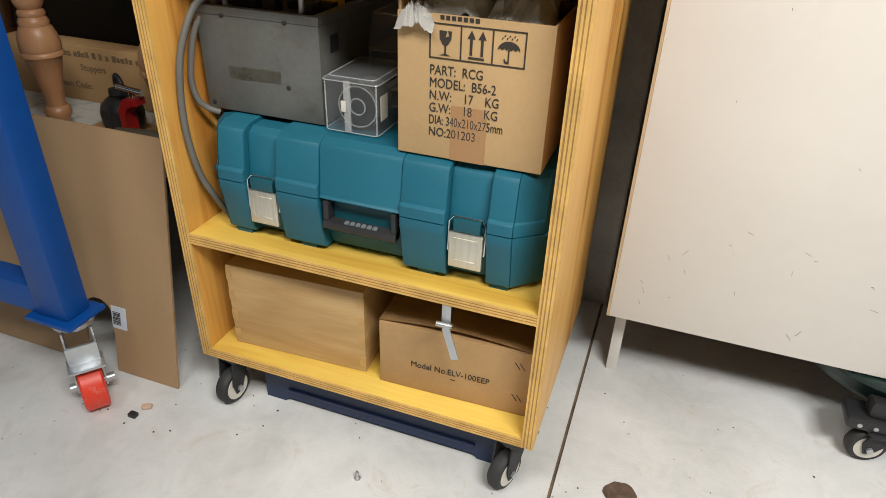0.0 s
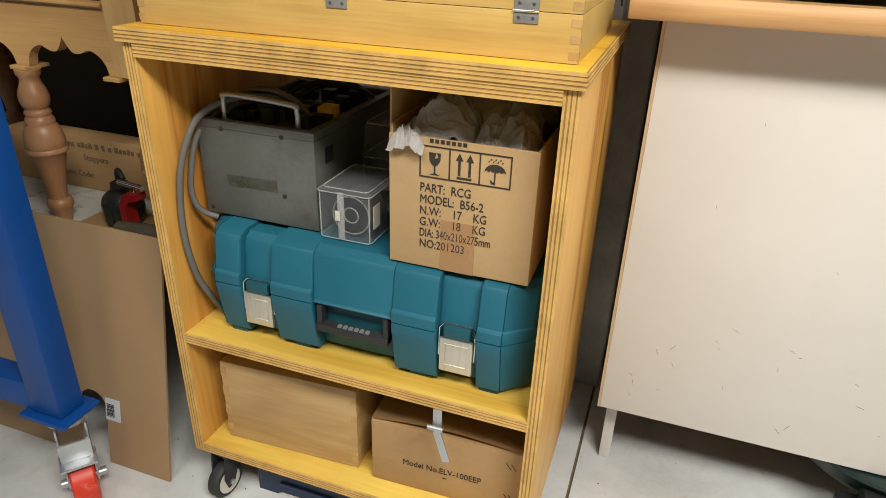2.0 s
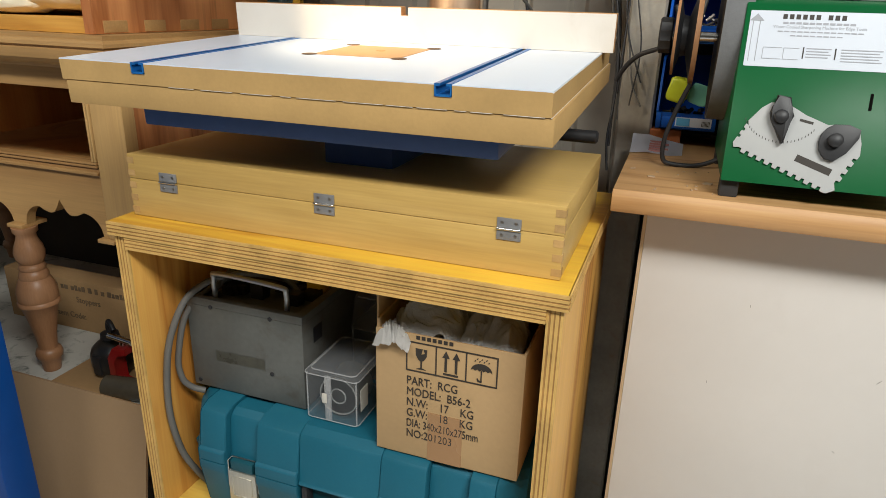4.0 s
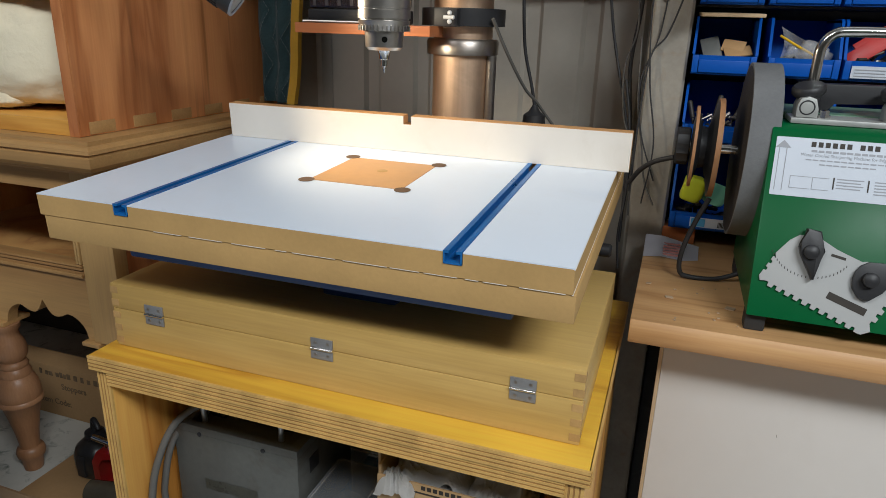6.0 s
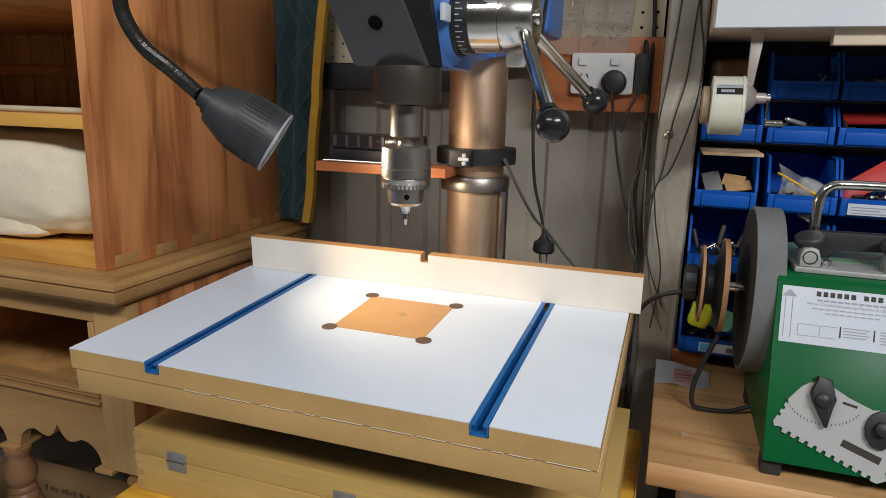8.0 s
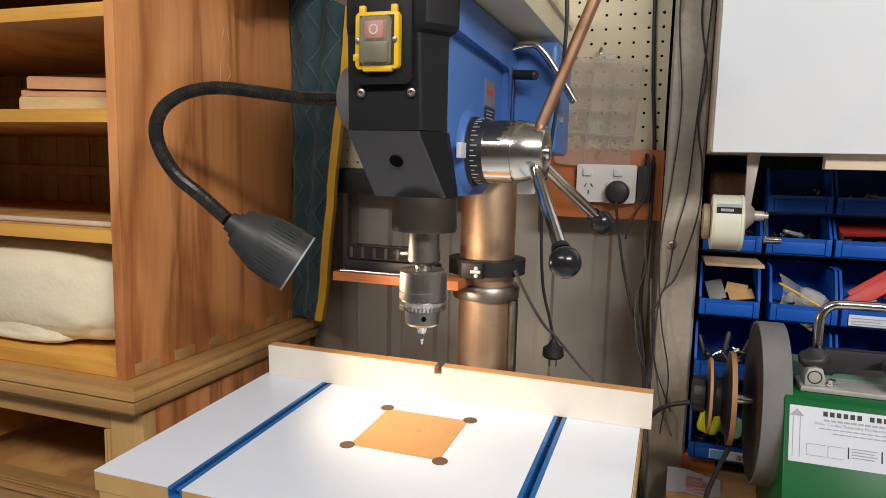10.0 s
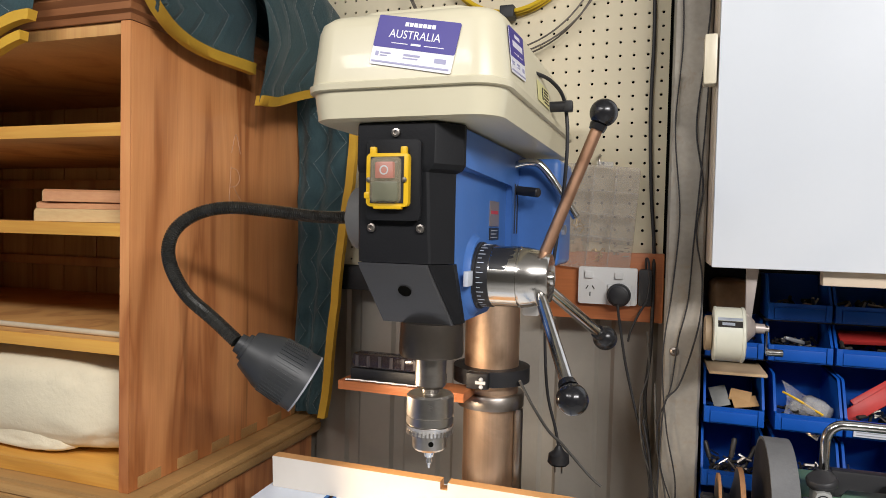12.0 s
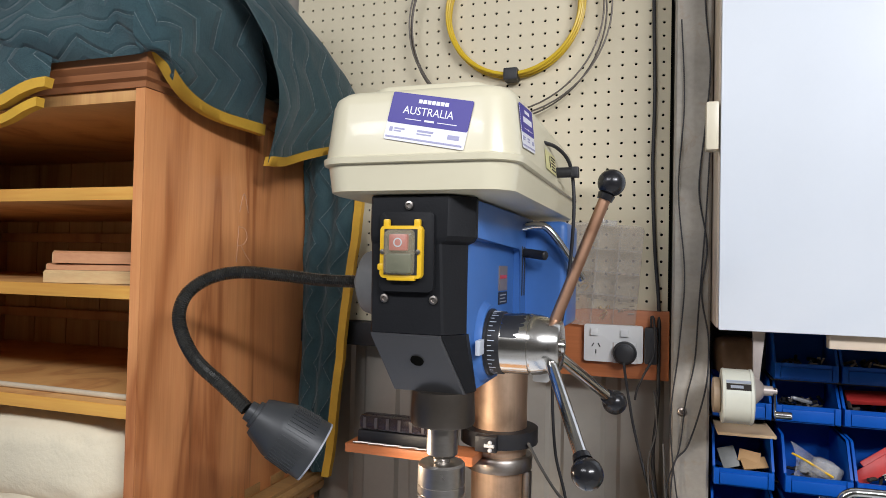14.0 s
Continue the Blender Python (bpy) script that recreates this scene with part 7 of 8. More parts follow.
def cable(pts, r, label, m=CABLE_B, n=8):
    bm = BM()
    tube(bm, spline(pts, n), r, 10)
    return solo("loose_cable", bm, m, label, "cable", group="wall cables")
cable([(0.088, 1.735, 2.40), (0.090, 1.735, 2.1), (0.094, 1.735, 1.9), (0.092, 1.735, 1.75), (0.098, 1.735, 1.60), (0.106, 1.732, 1.50), (0.108, 1.715, 1.42), (0.107, 1.71, 1.30), (0.10, 1.70, 1.2), (0.112, 1.68, 1.1), (0.12, 1.66, 1.0)], 0.0036, "black cable running down the pegboard")
cable([(0.181, 1.614, 2.30), (0.178, 1.613, 2.05), (0.188, 1.61, 1.92), (0.182, 1.611, 1.82), (0.172, 1.612, 1.70), (0.186, 1.611, 1.60), (0.178, 1.612, 1.52), (0.190, 1.611, 1.44), (0.186, 1.60, 1.36), (0.160, 1.606, 1.26), (0.136, 1.606, 1.22), (0.13, 1.60, 1.12), (0.128, 1.59, 1.0)], 0.0015, "thin black cable hanging against the steel post")
cable([(0.190, 1.612, 1.80), (0.184, 1.611, 1.66), (0.174, 1.612, 1.50), (0.168, 1.612, 1.40), (0.154, 1.610, 1.33), (0.145, 1.609, 1.25), (0.125, 1.607, 1.18), (0.135, 1.604, 1.10), (0.165, 1.60, 1.02)], 0.0013, "thin black cable hanging against the steel post")
cable([(0.118, 1.63, 1.25), (0.124, 1.62, 1.15), (0.138, 1.61, 1.08), (0.15, 1.60, 1.02), (0.17, 1.59, 0.98)], 0.0016, "thin grey cable in the corner by the post", CABLE_G)
cable([(0.10, 1.64, 1.18), (0.115, 1.63, 1.10), (0.122, 1.62, 1.0), (0.118, 1.60, 0.92), (0.125, 1.59, 0.86)], 0.0022, "black cable in the corner by the post")

cable([(0.140, 1.609, 2.0), (0.146, 1.610, 1.85), (0.138, 1.610, 1.70), (0.150, 1.609, 1.55), (0.142, 1.610, 1.42), (0.130, 1.607, 1.30), (0.140, 1.604, 1.18), (0.158, 1.600, 1.08), (0.150, 1.595, 0.98)], 0.0013, "thin black cable hanging against the steel post")
cable([(0.10, 1.70, 1.33), (0.106, 1.69, 1.26), (0.092, 1.68, 1.20), (0.10, 1.66, 1.12), (0.125, 1.64, 1.05), (0.13, 1.62, 0.95)], 0.0015, "thin grey cable in the corner by the post", CABLE_G)

HP = thing("hanging_plug", (-0.038, 1.57, 1.08), "black power plug dangling on its cable behind the table", "plug")
bm = BM()
lathe(bm, (-0.040, 1.572, 1.135), (0, 0, -1), [(0, 0.004), (0.010, 0.010), (0.016, 0.018), (0.030, 0.0195), (0.034, 0.016), (0.0345, 0.0)], 24)
part("body", bm, BLACKP, HP)
bm = BM()
for x in (-0.046, -0.034):
    box(bm, x - 0.001, x + 0.001, 1.571, 1.576, 1.085, 1.102)
parts("pin", bm, STEEL, HP)
bm = BM()
tube(bm, spline([(-0.040, 1.572, 1.132), (-0.048, 1.57, 1.17), (-0.062, 1.565, 1.23), (-0.068, 1.56, 1.32), (-0.066, 1.55, 1.40)], 7), 0.0027, 10)
part("cable", bm, CABLE_B, HP)
cable([(-0.090, 1.46, 1.27), (-0.075, 1.50, 1.22), (-0.055, 1.55, 1.165), (-0.038, 1.575, 1.14), (-0.02, 1.60, 1.11), (0.01, 1.62, 1.07), (0.03, 1.63, 1.05)], 0.0026, "grey cable drooping from the drill column", CABLE_G)
cable([(-0.048, 1.30, 1.735), (-0.034, 1.36, 1.735), (-0.022, 1.405, 1.716), (-0.016, 1.41, 1.66), (-0.02, 1.415, 1.58), (-0.03, 1.42, 1.50), (-0.045, 1.45, 1.42)], 0.0028, "black cable draped down the belt cover")

# parts organiser hung on the pegboard
OM = Matrix.Translation((0.008, 1.722, 1.552)) @ pose(0, 0, 0, 4, 4.5, 0)
OG = thing("parts_organiser", None, "clear plastic parts organiser with brass screws hung on the pegboard", "organiser", m=OM)
bm = BM()
loft(bm, [[Vector((a, y, b)) for a, b in rrect(-0.078, 0.064, -0.108, 0.094, 0.010, 4)] for y in (-0.018, -0.016, 0.014, 0.016)])
part("shell", bm, SMOKY, OG, local=True)
bm = BM()
for x in (-0.021, 0.021):
    box(bm, x - 0.0007, x + 0.0007, -0.014, 0.012, -0.104, 0.090)
for z in (-0.045, 0.0, 0.045):
    box(bm, -0.075, 0.062, -0.014, 0.012, z - 0.0007, z + 0.0007)
parts("divider", bm, CLEARBAG, OG, local=True)
bm = BM()
box(bm, -0.02, 0.012, -0.004, 0.004, 0.090, 0.102, 0.002)
part("hanger", bm, CLEARBAG, OG, local=True)
rng = random.Random(6)
for nm, m_, cx, cz, n_ in (("brass_screws", BRASS, -0.045, -0.03, 10), ("brass_screws", BRASS, 0.0, -0.082, 18), ("grey_screws", STEEL, 0.042, -0.07, 10), ("cardboard_bits", BROWNPAPER, -0.042, -0.075, 5)):
    bm = BM()
    for k in range(n_):
        q = Vector((cx + rng.uniform(-0.014, 0.014), rng.uniform(-0.010, 0.008), cz + rng.uniform(-0.008, 0.012)))
        if m_ is BROWNPAPER:
            box(bm, q.x - 0.004, q.x + 0.008, q.y - 0.001, q.y + 0.001, q.z - 0.008, q.z + 0.012)
        else:
            d2 = Vector((rng.uniform(-1, 1), rng.uniform(-0.5, 0.5), rng.uniform(-1, 1))).normalized() * 0.006
            cyl(bm, q - d2, q + d2, 0.0013, 6)
    tagged(part(nm, bm, m_, OG, local=True), kind="stuff")
bm = BM()
tube(bm, spline([(0.0, 1.744, 1.668), (0.0, 1.726, 1.668), (0.0, 1.716, 1.660), (0.001, 1.714, 1.648)], 5), 0.0022, 8)
solo("peg_hook", bm, STEEL, "small steel hook in the pegboard", "hook")

# coils on the pegboard
def coil(name, c, R, n, r, m, label, seed, spread, y):
    rng = random.Random(seed)
    k = [[rng.uniform(-1, 1) * spread for _ in range(3)] for _ in range(n + 1)]
    pts = []
    for q in range(64 * n + 1):
        t = q / 64
        i, f = min(int(t), n - 1), t - min(int(t), n - 1)
        dx, dz, dr = [lerp(u, w, f) for u, w in zip(k[i], k[i + 1])]
        a = 2 * math.pi * t + 0.8
        pts.append(Vector((c[0] + dx + (R + dr) * math.cos(a), y - 0.004 - r - 0.020 * abs(math.sin(t * 1.9)), c[1] + dz + (R + dr) * math.sin(a))))
    bm = BM()
    tube(bm, pts, r, 8)
    return solo(name, bm, m, label, "coil")
yc = coil("yellow_coil", (-0.190, 2.098), 0.142, 9, 0.0028, COILY, "yellow coiled fish tape hung on the pegboard", 2, 0.005, 1.742)
part("tie", boxed(-0.206, -0.176, 1.707, 1.738, 1.944, 1.970, 0.004), BLACKP, yc, "black tape tie")
coil("wire_coil", (-0.205, 2.075), 0.205, 3, 0.0018, WIREG, "coil of dull grey fence wire hung on the pegboard", 5, 0.008, 1.730)

# ---- dresser base ----
DR = thing("dresser", (-1.15, 1.48, 0.40), "unfinished light wood dresser base with scalloped apron and turned legs", "dresser")
DX0, DX1, DY0, DY1 = -1.70, -0.650, 1.235, 1.76
MY = Matrix(((0, 0, 1, 0), (1, 0, 0, 0), (0, 1, 0, 0), (0, 0, 0, 1)))
part("stile", boxed(-0.720, DX1, DY0, DY0 + 0.028, 0.716, 1.022, 0.002), OAKZ, DR)
part("side_panel", boxed(DX1 - 0.02, DX1 - 0.001, DY0 + 0.0285, DY1, 0.74, 1.022), CHERRY, DR, "reddish side panel")
part("stile", boxed(DX0, DX0 + 0.07, DY0, DY0 + 0.028, 0.716, 1.022, 0.002), OAKZ, DR)
part("rail", boxed(DX0 + 0.0705, -0.7205, DY0 + 0.002, DY0 + 0.026, 0.985, 1.022, 0.002), OAKX, DR)
rail_ = part("rail", boxed(DX0 + 0.0705, -0.7205, DY0 + 0.001, DY0 + 0.05, 0.832, 0.848, 0.003), OAKX, DR, "pale beaded drawer rail")
part("bead", boxed(DX0 + 0.0705, -0.7205, DY0 - 0.004, DY0 + 0.0008, 0.836, 0.843, 0.0018), OAKX, rail_)
def ap(u):
    """Scalloped lower edge of the apron over one bay, u from 0 to 1."""
    a = abs(u - 0.5) * 2
    if a > 0.86:
        return 0.716
    if a > 0.48:
        return 0.716 + 0.042 * math.sqrt(max(0, 1 - ((a - 0.48) / 0.38) ** 2))
    return 0.758 - 0.009 * math.sin(math.pi * a / 0.48) + 0.020 * max(0, 1 - a / 0.22) ** 2
us = [k / 60 for k in range(61)]
ends = [-0.7205, -0.945, -1.19, -1.435, DX0 + 0.0705]
for b1, b0 in zip(ends, ends[1:]):
    low = [(b0 + (b1 - b0) * u, ap(u)) for u in us]
    bm = BM()
    loft(bm, [[Vector((x, y, z)) for y, z in ((DY0 + 0.004, zl), (DY0 + 0.024, zl), (DY0 + 0.024, 0.8315), (DY0 + 0.004, 0.8315))] for x, zl in low])
    part("apron", bm, OAKX, DR, "scalloped apron board", smooth=50)
part("drawer_divider", boxed(-1.20, -1.17, DY0 + 0.03, DY1, 0.848, 0.985), CHERRY_IN, DR)
part("drawer_floor", boxed(DX0 + 0.02, DX1 - 0.021, DY0 + 0.052, DY1, 0.80, 0.812), CHERRY_IN, DR)
part("back", boxed(DX0, DX1 - 0.021, DY1 - 0.012, DY1, 0.716, 1.02), CHERRY_IN, DR)
part("drawer_runner", boxed(-0.80, -0.785, DY0 + 0.052, DY1 - 0.013, 0.8125, 0.845), OAKX, DR)
# moulded top
bm = BM()
prof = [(0.016, 1.0225), (0.018, 1.027), (0.026, 1.0295), (0.034, 1.033), (0.0395, 1.039), (0.042, 1.047), (0.042, 1.0545), (0.0385, 1.056), (0.0385, 1.0585), (0.043, 1.0605), (0.0415, 1.066), (0.035, 1.070), (0.030, 1.071), (0.030, 1.078)]
rings = []
for o_, z in prof:
    rings.append([Vector(p) for p in ((DX0 - o_, DY0 - o_, z), (DX1 - 0.018 + o_, DY0 - o_, z), (DX1 - 0.018 + o_, DY1, z), (DX0 - o_, DY1, z))])
loft(bm, rings)
part("moulded_top", bm, OAKX, DR, "stepped moulding", smooth=20)
for x0, x1 in ((-0.7265, -0.7220), (-0.7325, -0.7280)):
    part("bead", boxed(x0, x1, DY0 - 0.002, DY0 + 0.022, 0.8600, 0.9845, 0.0015), OAKZ, DR)
for z0, z1 in ((0.8490, 0.8535), (0.8548, 0.8592)):
    part("bead", boxed(DX0 + 0.0705, -0.7215, DY0 - 0.002, DY0 + 0.022, z0, z1, 0.0015), OAKX, DR)
for x0 in (-0.735, -0.955, -1.19, -1.435):
    part("foot_block", boxed(x0 - (0.008 if x0 > -0.8 else 0.016), x0 + (0.03 if x0 > -0.8 else 0.024), DY0 - 0.006, DY0 + 0.05, 0.708, 0.7155, 0.001), OAKX, DR)

def turned_leg(x, y):
    prof = [(0.708, 0.034), (0.698, 0.033), (0.692, 0.026), (0.682, 0.028), (0.668, 0.037), (0.655, 0.041), (0.643, 0.039), (0.635, 0.034), (0.631, 0.029), (0.628, 0.034), (0.622, 0.037), (0.617, 0.033), (0.614, 0.036), (0.607, 0.041), (0.600, 0.039),
            (0.596, 0.044), (0.584, 0.051), (0.568, 0.055), (0.556, 0.055), (0.552, 0.053), (0.549, 0.057), (0.543, 0.057), (0.539, 0.050), (0.510, 0.040), (0.470, 0.030), (0.446, 0.026), (0.441, 0.027), (0.438, 0.034), (0.429, 0.038), (0.420, 0.036), (0.414, 0.029), (0.402, 0.027), (0.3885, 0.024)]
    bm = BM()
    lathe(bm, (x, y, 0), (0, 0, 1), [(z, r * 0.69) for z, r in prof], 36)
    part("leg", bm, TURNED, DR, "turned baluster leg", smooth=50)
for x, y in ((-0.946, 1.245), (-0.655, 1.245), (-1.24, 1.245), (-0.70, 1.69), (-1.60, 1.69)):
    turned_leg(x, y)
PT = solo("platform", boxed(-1.75, -0.52, 1.16, 1.78, 0.372, 0.388, 0.002), PLATFORM, "paint-spattered white board platform under the dresser", "platform")
for x in (-1.7, -0.585):
    part("bearer", boxed(x, x + 0.05, 1.25, 1.75, 0.0, 0.3718), BLACKSTEEL, PT)
C2 = thing("shipping_carton", (-0.95, 1.49, 0.3885), "long brown shipping carton with faded print, behind the legs", "carton")
part("carton_body", boxed(-1.25, -0.66, 1.40, 1.455, 0.3885, 0.518, 0.003), CARD2, C2)
bm = BM()
rng = random.Random(21)
x = -1.088
while x < -0.86:
    w = rng.uniform(0.006, 0.011)
    box(bm, x, x + w, 1.3990, 1.4002, 0.492, 0.492 + rng.choice((0.010, 0.013)))
    x += w + rng.choice((0.003, 0.003, 0.010))
part("faded_print", bm, FADEDINK, C2)
for txt, x, z in (("Stoppers", -1.030, 0.462), ("Item Code:", -1.100, 0.420)):
    part("printed_text", letters(txt, 0.021, upright(x, 1.3994, z), 0.0003, 0.95, 0.0002), FADEDINK, C2, smooth=0)
solo("cardboard_scrap", boxed(-0.905, -0.70, 1.17, 1.335, 0.3882, 0.3900, 0.0005), CARD2, "flat brown cardboard scrap on the platform", "cardboard")
SMB = mat("smoky_black_plastic", (0.022, 0.021, 0.02), 0.3, 0, 0.25, 9, 0.04, 120, 0, 0.4, (0.06, 0.055, 0.05))
BX, BY = -0.815, 1.285
BOT = thing("black_bottle", (BX, BY, 0.3902), "squat dusty black plastic bottle with a bent spout", "bottle")
bm = BM()
lathe(bm, (BX, BY, 0.3902), (0, 0, 1), [(0, 0.024), (0.001, 0.034), (0.006, 0.038), (0.024, 0.042), (0.046, 0.0425), (0.060, 0.038), (0.070, 0.028), (0.078, 0.017)], 28)
part("body", bm, SMB, BOT, smooth=60)
part("strap", boxed(BX - 0.010, BX + 0.010, BY - 0.0445, BY - 0.036, 0.402, 0.446, 0.003), BLACKP, BOT)
bm = BM()
lathe(bm, (BX, BY, 0.4685), (0, 0, 1), [(0, 0.017), (0.002, 0.019), (0.012, 0.018), (0.014, 0.010)], 20)
part("cap", bm, BLACKP, BOT, "black screw cap")
bm = BM()
tube(bm, spline([(BX, BY, 0.480), (BX - 0.001, BY, 0.494), (BX + 0.004, BY - 0.002, 0.508), (BX + 0.014, BY - 0.006, 0.504), (BX + 0.022, BY - 0.009, 0.494)], 5), 0.0055, 10)
part("spout", bm, BLACKP, BOT, "bent black spout")
RV = thing("red_clamp", (-0.748, 1.262, 0.3885), "red painted clamp with a steel bar on the platform", "clamp")
REDE = mat("red_enamel", (0.36, 0.014, 0.014), 0.35, 0, 0.12, 14)
bm = BM()
prism(bm, [(-0.022, 0.0), (0.022, 0.0), (0.022, 0.010), (-0.008, 0.014), (-0.010, 0.060), (0.0, 0.076), (0.022, 0.080), (0.022, 0.094), (-0.010, 0.090), (-0.024, 0.066)], upright(-0.748, 1.262, 0.3905), 0.03, bev=0.002)
part("body", bm, REDE, RV)
bm = BM()
cyl(bm, (-0.772, 1.244, 0.503), (-0.715, 1.244, 0.497), 0.006, 14)
cyl(bm, (-0.742, 1.247, 0.484), (-0.742, 1.247, 0.500), 0.006, 12)
part("bar", bm, CHROME, RV)
bm = BM()
lathe(bm, (-0.762, 1.208, 0.4115), (1, 0.15, 0), [(0, 0.010), (0.001, 0.018), (0.004, 0.0215), (0.05, 0.0225), (0.10, 0.0225), (0.12, 0.018)], 24)
solo("glass_bottle", bm, mat("dirty_brown_glass", (0.10, 0.085, 0.06), 0.15, 0, 0.2, 12), "dirty brown bottle lying on the platform", "bottle")
# added sheet whose colour puts in the deep shade under the dresser
solo("back_board", boxed(-1.75, -0.60, 1.735, 1.755, 0.3885, 0.70, 0.002), UNLIT, "near-black sheet standing in for the shade under the dresser", "board", "structure")

# ---- upper cabinet ----
HU = thing("dresser_hutch", (-1.15, 1.5, 1.0785), "open reddish wood cabinet with shelves standing on the dresser", "cabinet")
UX0, UX1, UY0, UY1, UZ0, UZ1 = -1.68, -0.676, 1.228, 1.775, 1.0785, 1.835
part("side_panel", boxed(UX1 - 0.019, UX1, UY0 + 0.003, UY1, UZ0, UZ1, 0.001), CHERRY, HU, "broad reddish side panel with dark streaks")
part("front_edge", boxed(UX1 - 0.0195, UX1 - 0.0005, UY0, UY0 + 0.0028, UZ0, UZ1), CHERRY, HU)
part("side_panel", boxed(UX0, UX0 + 0.02, UY0, UY1, UZ0, UZ1), CHERRY_IN, HU)
part("bottom", boxed(UX0 + 0.0205, UX1 - 0.0195, UY0 + 0.004, UY1, UZ0, UZ0 + 0.024, 0.001), SHELFW, HU)
part("top", boxed(UX0 + 0.0205, UX1 - 0.0195, UY0 + 0.004, UY1, UZ1 - 0.02, UZ1, 0.001), CHERRY_IN, HU)
for z in (1.302, 1.494, 1.655):
    sh = part("shelf", boxed(UX0 + 0.0205, UX1 - 0.0195, UY0 + 0.004, UY1 - 0.013, z, z + 0.020, 0.001), CHERRY_IN, HU)
    part("lipping", boxed(UX0 + 0.0205, UX1 - 0.0195, UY0 + 0.001, UY0 + 0.0038, z - 0.001, z + 0.0205, 0.0008), SHELFW, sh, "honey-coloured shelf edge")
for z in (1.405, 1.61):
    part("back_rail", boxed(UX0 + 0.021, UX1 - 0.020, UY1 - 0.03, UY1 - 0.0125, z - 0.012, z + 0.012, 0.003), CHERRY_IN, HU)
x = UX0 + 0.0205
while x < UX1 - 0.03:
    x2 = min(x + 0.115, UX1 - 0.0195)
    part("back_board", boxed(x + 0.0015, x2 - 0.0015, UY1 - 0.012, UY1, UZ0 + 0.0245, UZ1 - 0.0205, 0.0012), HUTBACK, HU)
    x = x2
for k in range(6):
    y = UY0 + 0.02 + k * 0.092
    part("dovetail", boxed(UX1 - 0.001, UX1 + 0.0012, y, y + 0.052, UZ0 + 0.002, UZ0 + 0.021, 0.0004), OAKX, HU, "pale end-grain dovetail")
bm = BM()
rings = []
for o_, z in ((0.002, UZ1 + 0.0005), (0.004, UZ1 + 0.010), (0.012, UZ1 + 0.014), (0.014, UZ1 + 0.024), (0.024, UZ1 + 0.032), (0.026, UZ1 + 0.050), (0.020, UZ1 + 0.056)):
    rings.append([Vector(p) for p in ((UX0 - o_, UY0 - o_, z), (UX1 + o_, UY0 - o_, z), (UX1 + o_, UY1, z), (UX0 - o_, UY1, z))])
loft(bm, rings)
part("cornice", bm, CORNICEW, HU, "stepped reddish cornice", smooth=25)

CHALK = mat("faint_chalk", (0.62, 0.37, 0.24), 0.9, 0, 0.3, 60, 0)
for line in ([(1.476, 1.556), (1.478, 1.590), (1.481, 1.627)], [(1.481, 1.626), (1.500, 1.622), (1.508, 1.606), (1.498, 1.592), (1.480, 1.588)], [(1.490, 1.588), (1.506, 1.570), (1.522, 1.556)], [(1.482, 1.655), (1.495, 1.692), (1.510, 1.655)]):
    bm = BM()
    tube(bm, spline([(UX1 + 0.0002, y, z) for y, z in line], 6), 0.0007, 6)
    part("chalk_stroke", bm, CHALK, HU, "faint chalk mark")

STICK = wood("pale_red_timber_offcut", (0.72, 0.38, 0.19), (0.50, 0.21, 0.10), "x", 6, 0.5)
PALESTICK = wood("pale_timber_offcut", (0.74, 0.54, 0.28), (0.58, 0.37, 0.16), "x", 6, 0.55)
def stick(x0, y0, z0, L, w, h, rz, m_):
    t = thing("timber_offcut", (x0, y0, z0), "moulded timber offcut lying on a cabinet shelf", "offcut", group="timber offcuts")
    m = Matrix.Translation((x0, y0, z0)) @ pose(0, 0, 0, 0, 0, rz)
    prof = [(0, 0), (w, 0), (w, h * 0.75), (w * 0.7, h), (w * 0.12, h), (0, h * 0.8)]
    part("length", prism(BM(), prof, m @ MY @ Matrix.Translation((0, 0, 0.0005)), L), m_, t)
    part("end", prism(BM(), prof, m @ MY @ Matrix.Translation((0, 0, -0.0005)), 0.0008), PALESTICK, t)
stick(-0.893, 1.238, 1.5150, 0.196, 0.040, 0.0215, 15, PALESTICK)
stick(-0.880, 1.284, 1.5150, 0.186, 0.040, 0.0215, 15, STICK)
stick(-0.893, 1.243, 1.5370, 0.196, 0.060, 0.0115, 17, STICK)
stick(-0.876, 1.240, 1.5490, 0.180, 0.046, 0.0210, 20, STICK)
solo("paper_roll", cyl(BM(), (-1.25, 1.27, 1.3275), (-0.70, 1.262, 1.3275), 0.005, 14), mat("cream_paper", (0.55, 0.47, 0.34), 0.7), "thin cream paper roll along a shelf edge", "roll")
def wad(c, s, seed, label, p=0.62, k=0.10):
    bm = BM()
    bmesh.ops.create_icosphere(bm, subdivisions=5, radius=1.0)
    for v in bm.verts:
        n = v.co.normalized()
        q = Vector([math.copysign(abs(t) ** p, t) for t in n])
        f = 1 + k * noise.noise(n * 1.6 + Vector((seed, 0, 0))) + 0.35 * k * noise.noise(n * 5 + Vector((0, seed, 0))) + 0.12 * k * noise.noise(n * 16)
        v.co = Vector((c[0] + q.x * s[0] * f, c[1] + q.y * s[1] * f, c[2] + q.z * s[2] * f))
    solo("wadding", bm, WADDING, label, "wadding", smooth=80)
wad((-0.925, 1.385, 1.1995), (0.222, 0.14, 0.096), 11, "puffy white wadding stuffed in the cabinet", 0.62, 0.07)
wad((-1.34, 1.38, 1.18), (0.15, 0.12, 0.078), 14, "puffy white wadding stuffed in the cabinet")
wad((-0.965, 1.300, 1.135), (0.13, 0.050, 0.032), 17, "white wadding tail spilling over the cabinet floor")
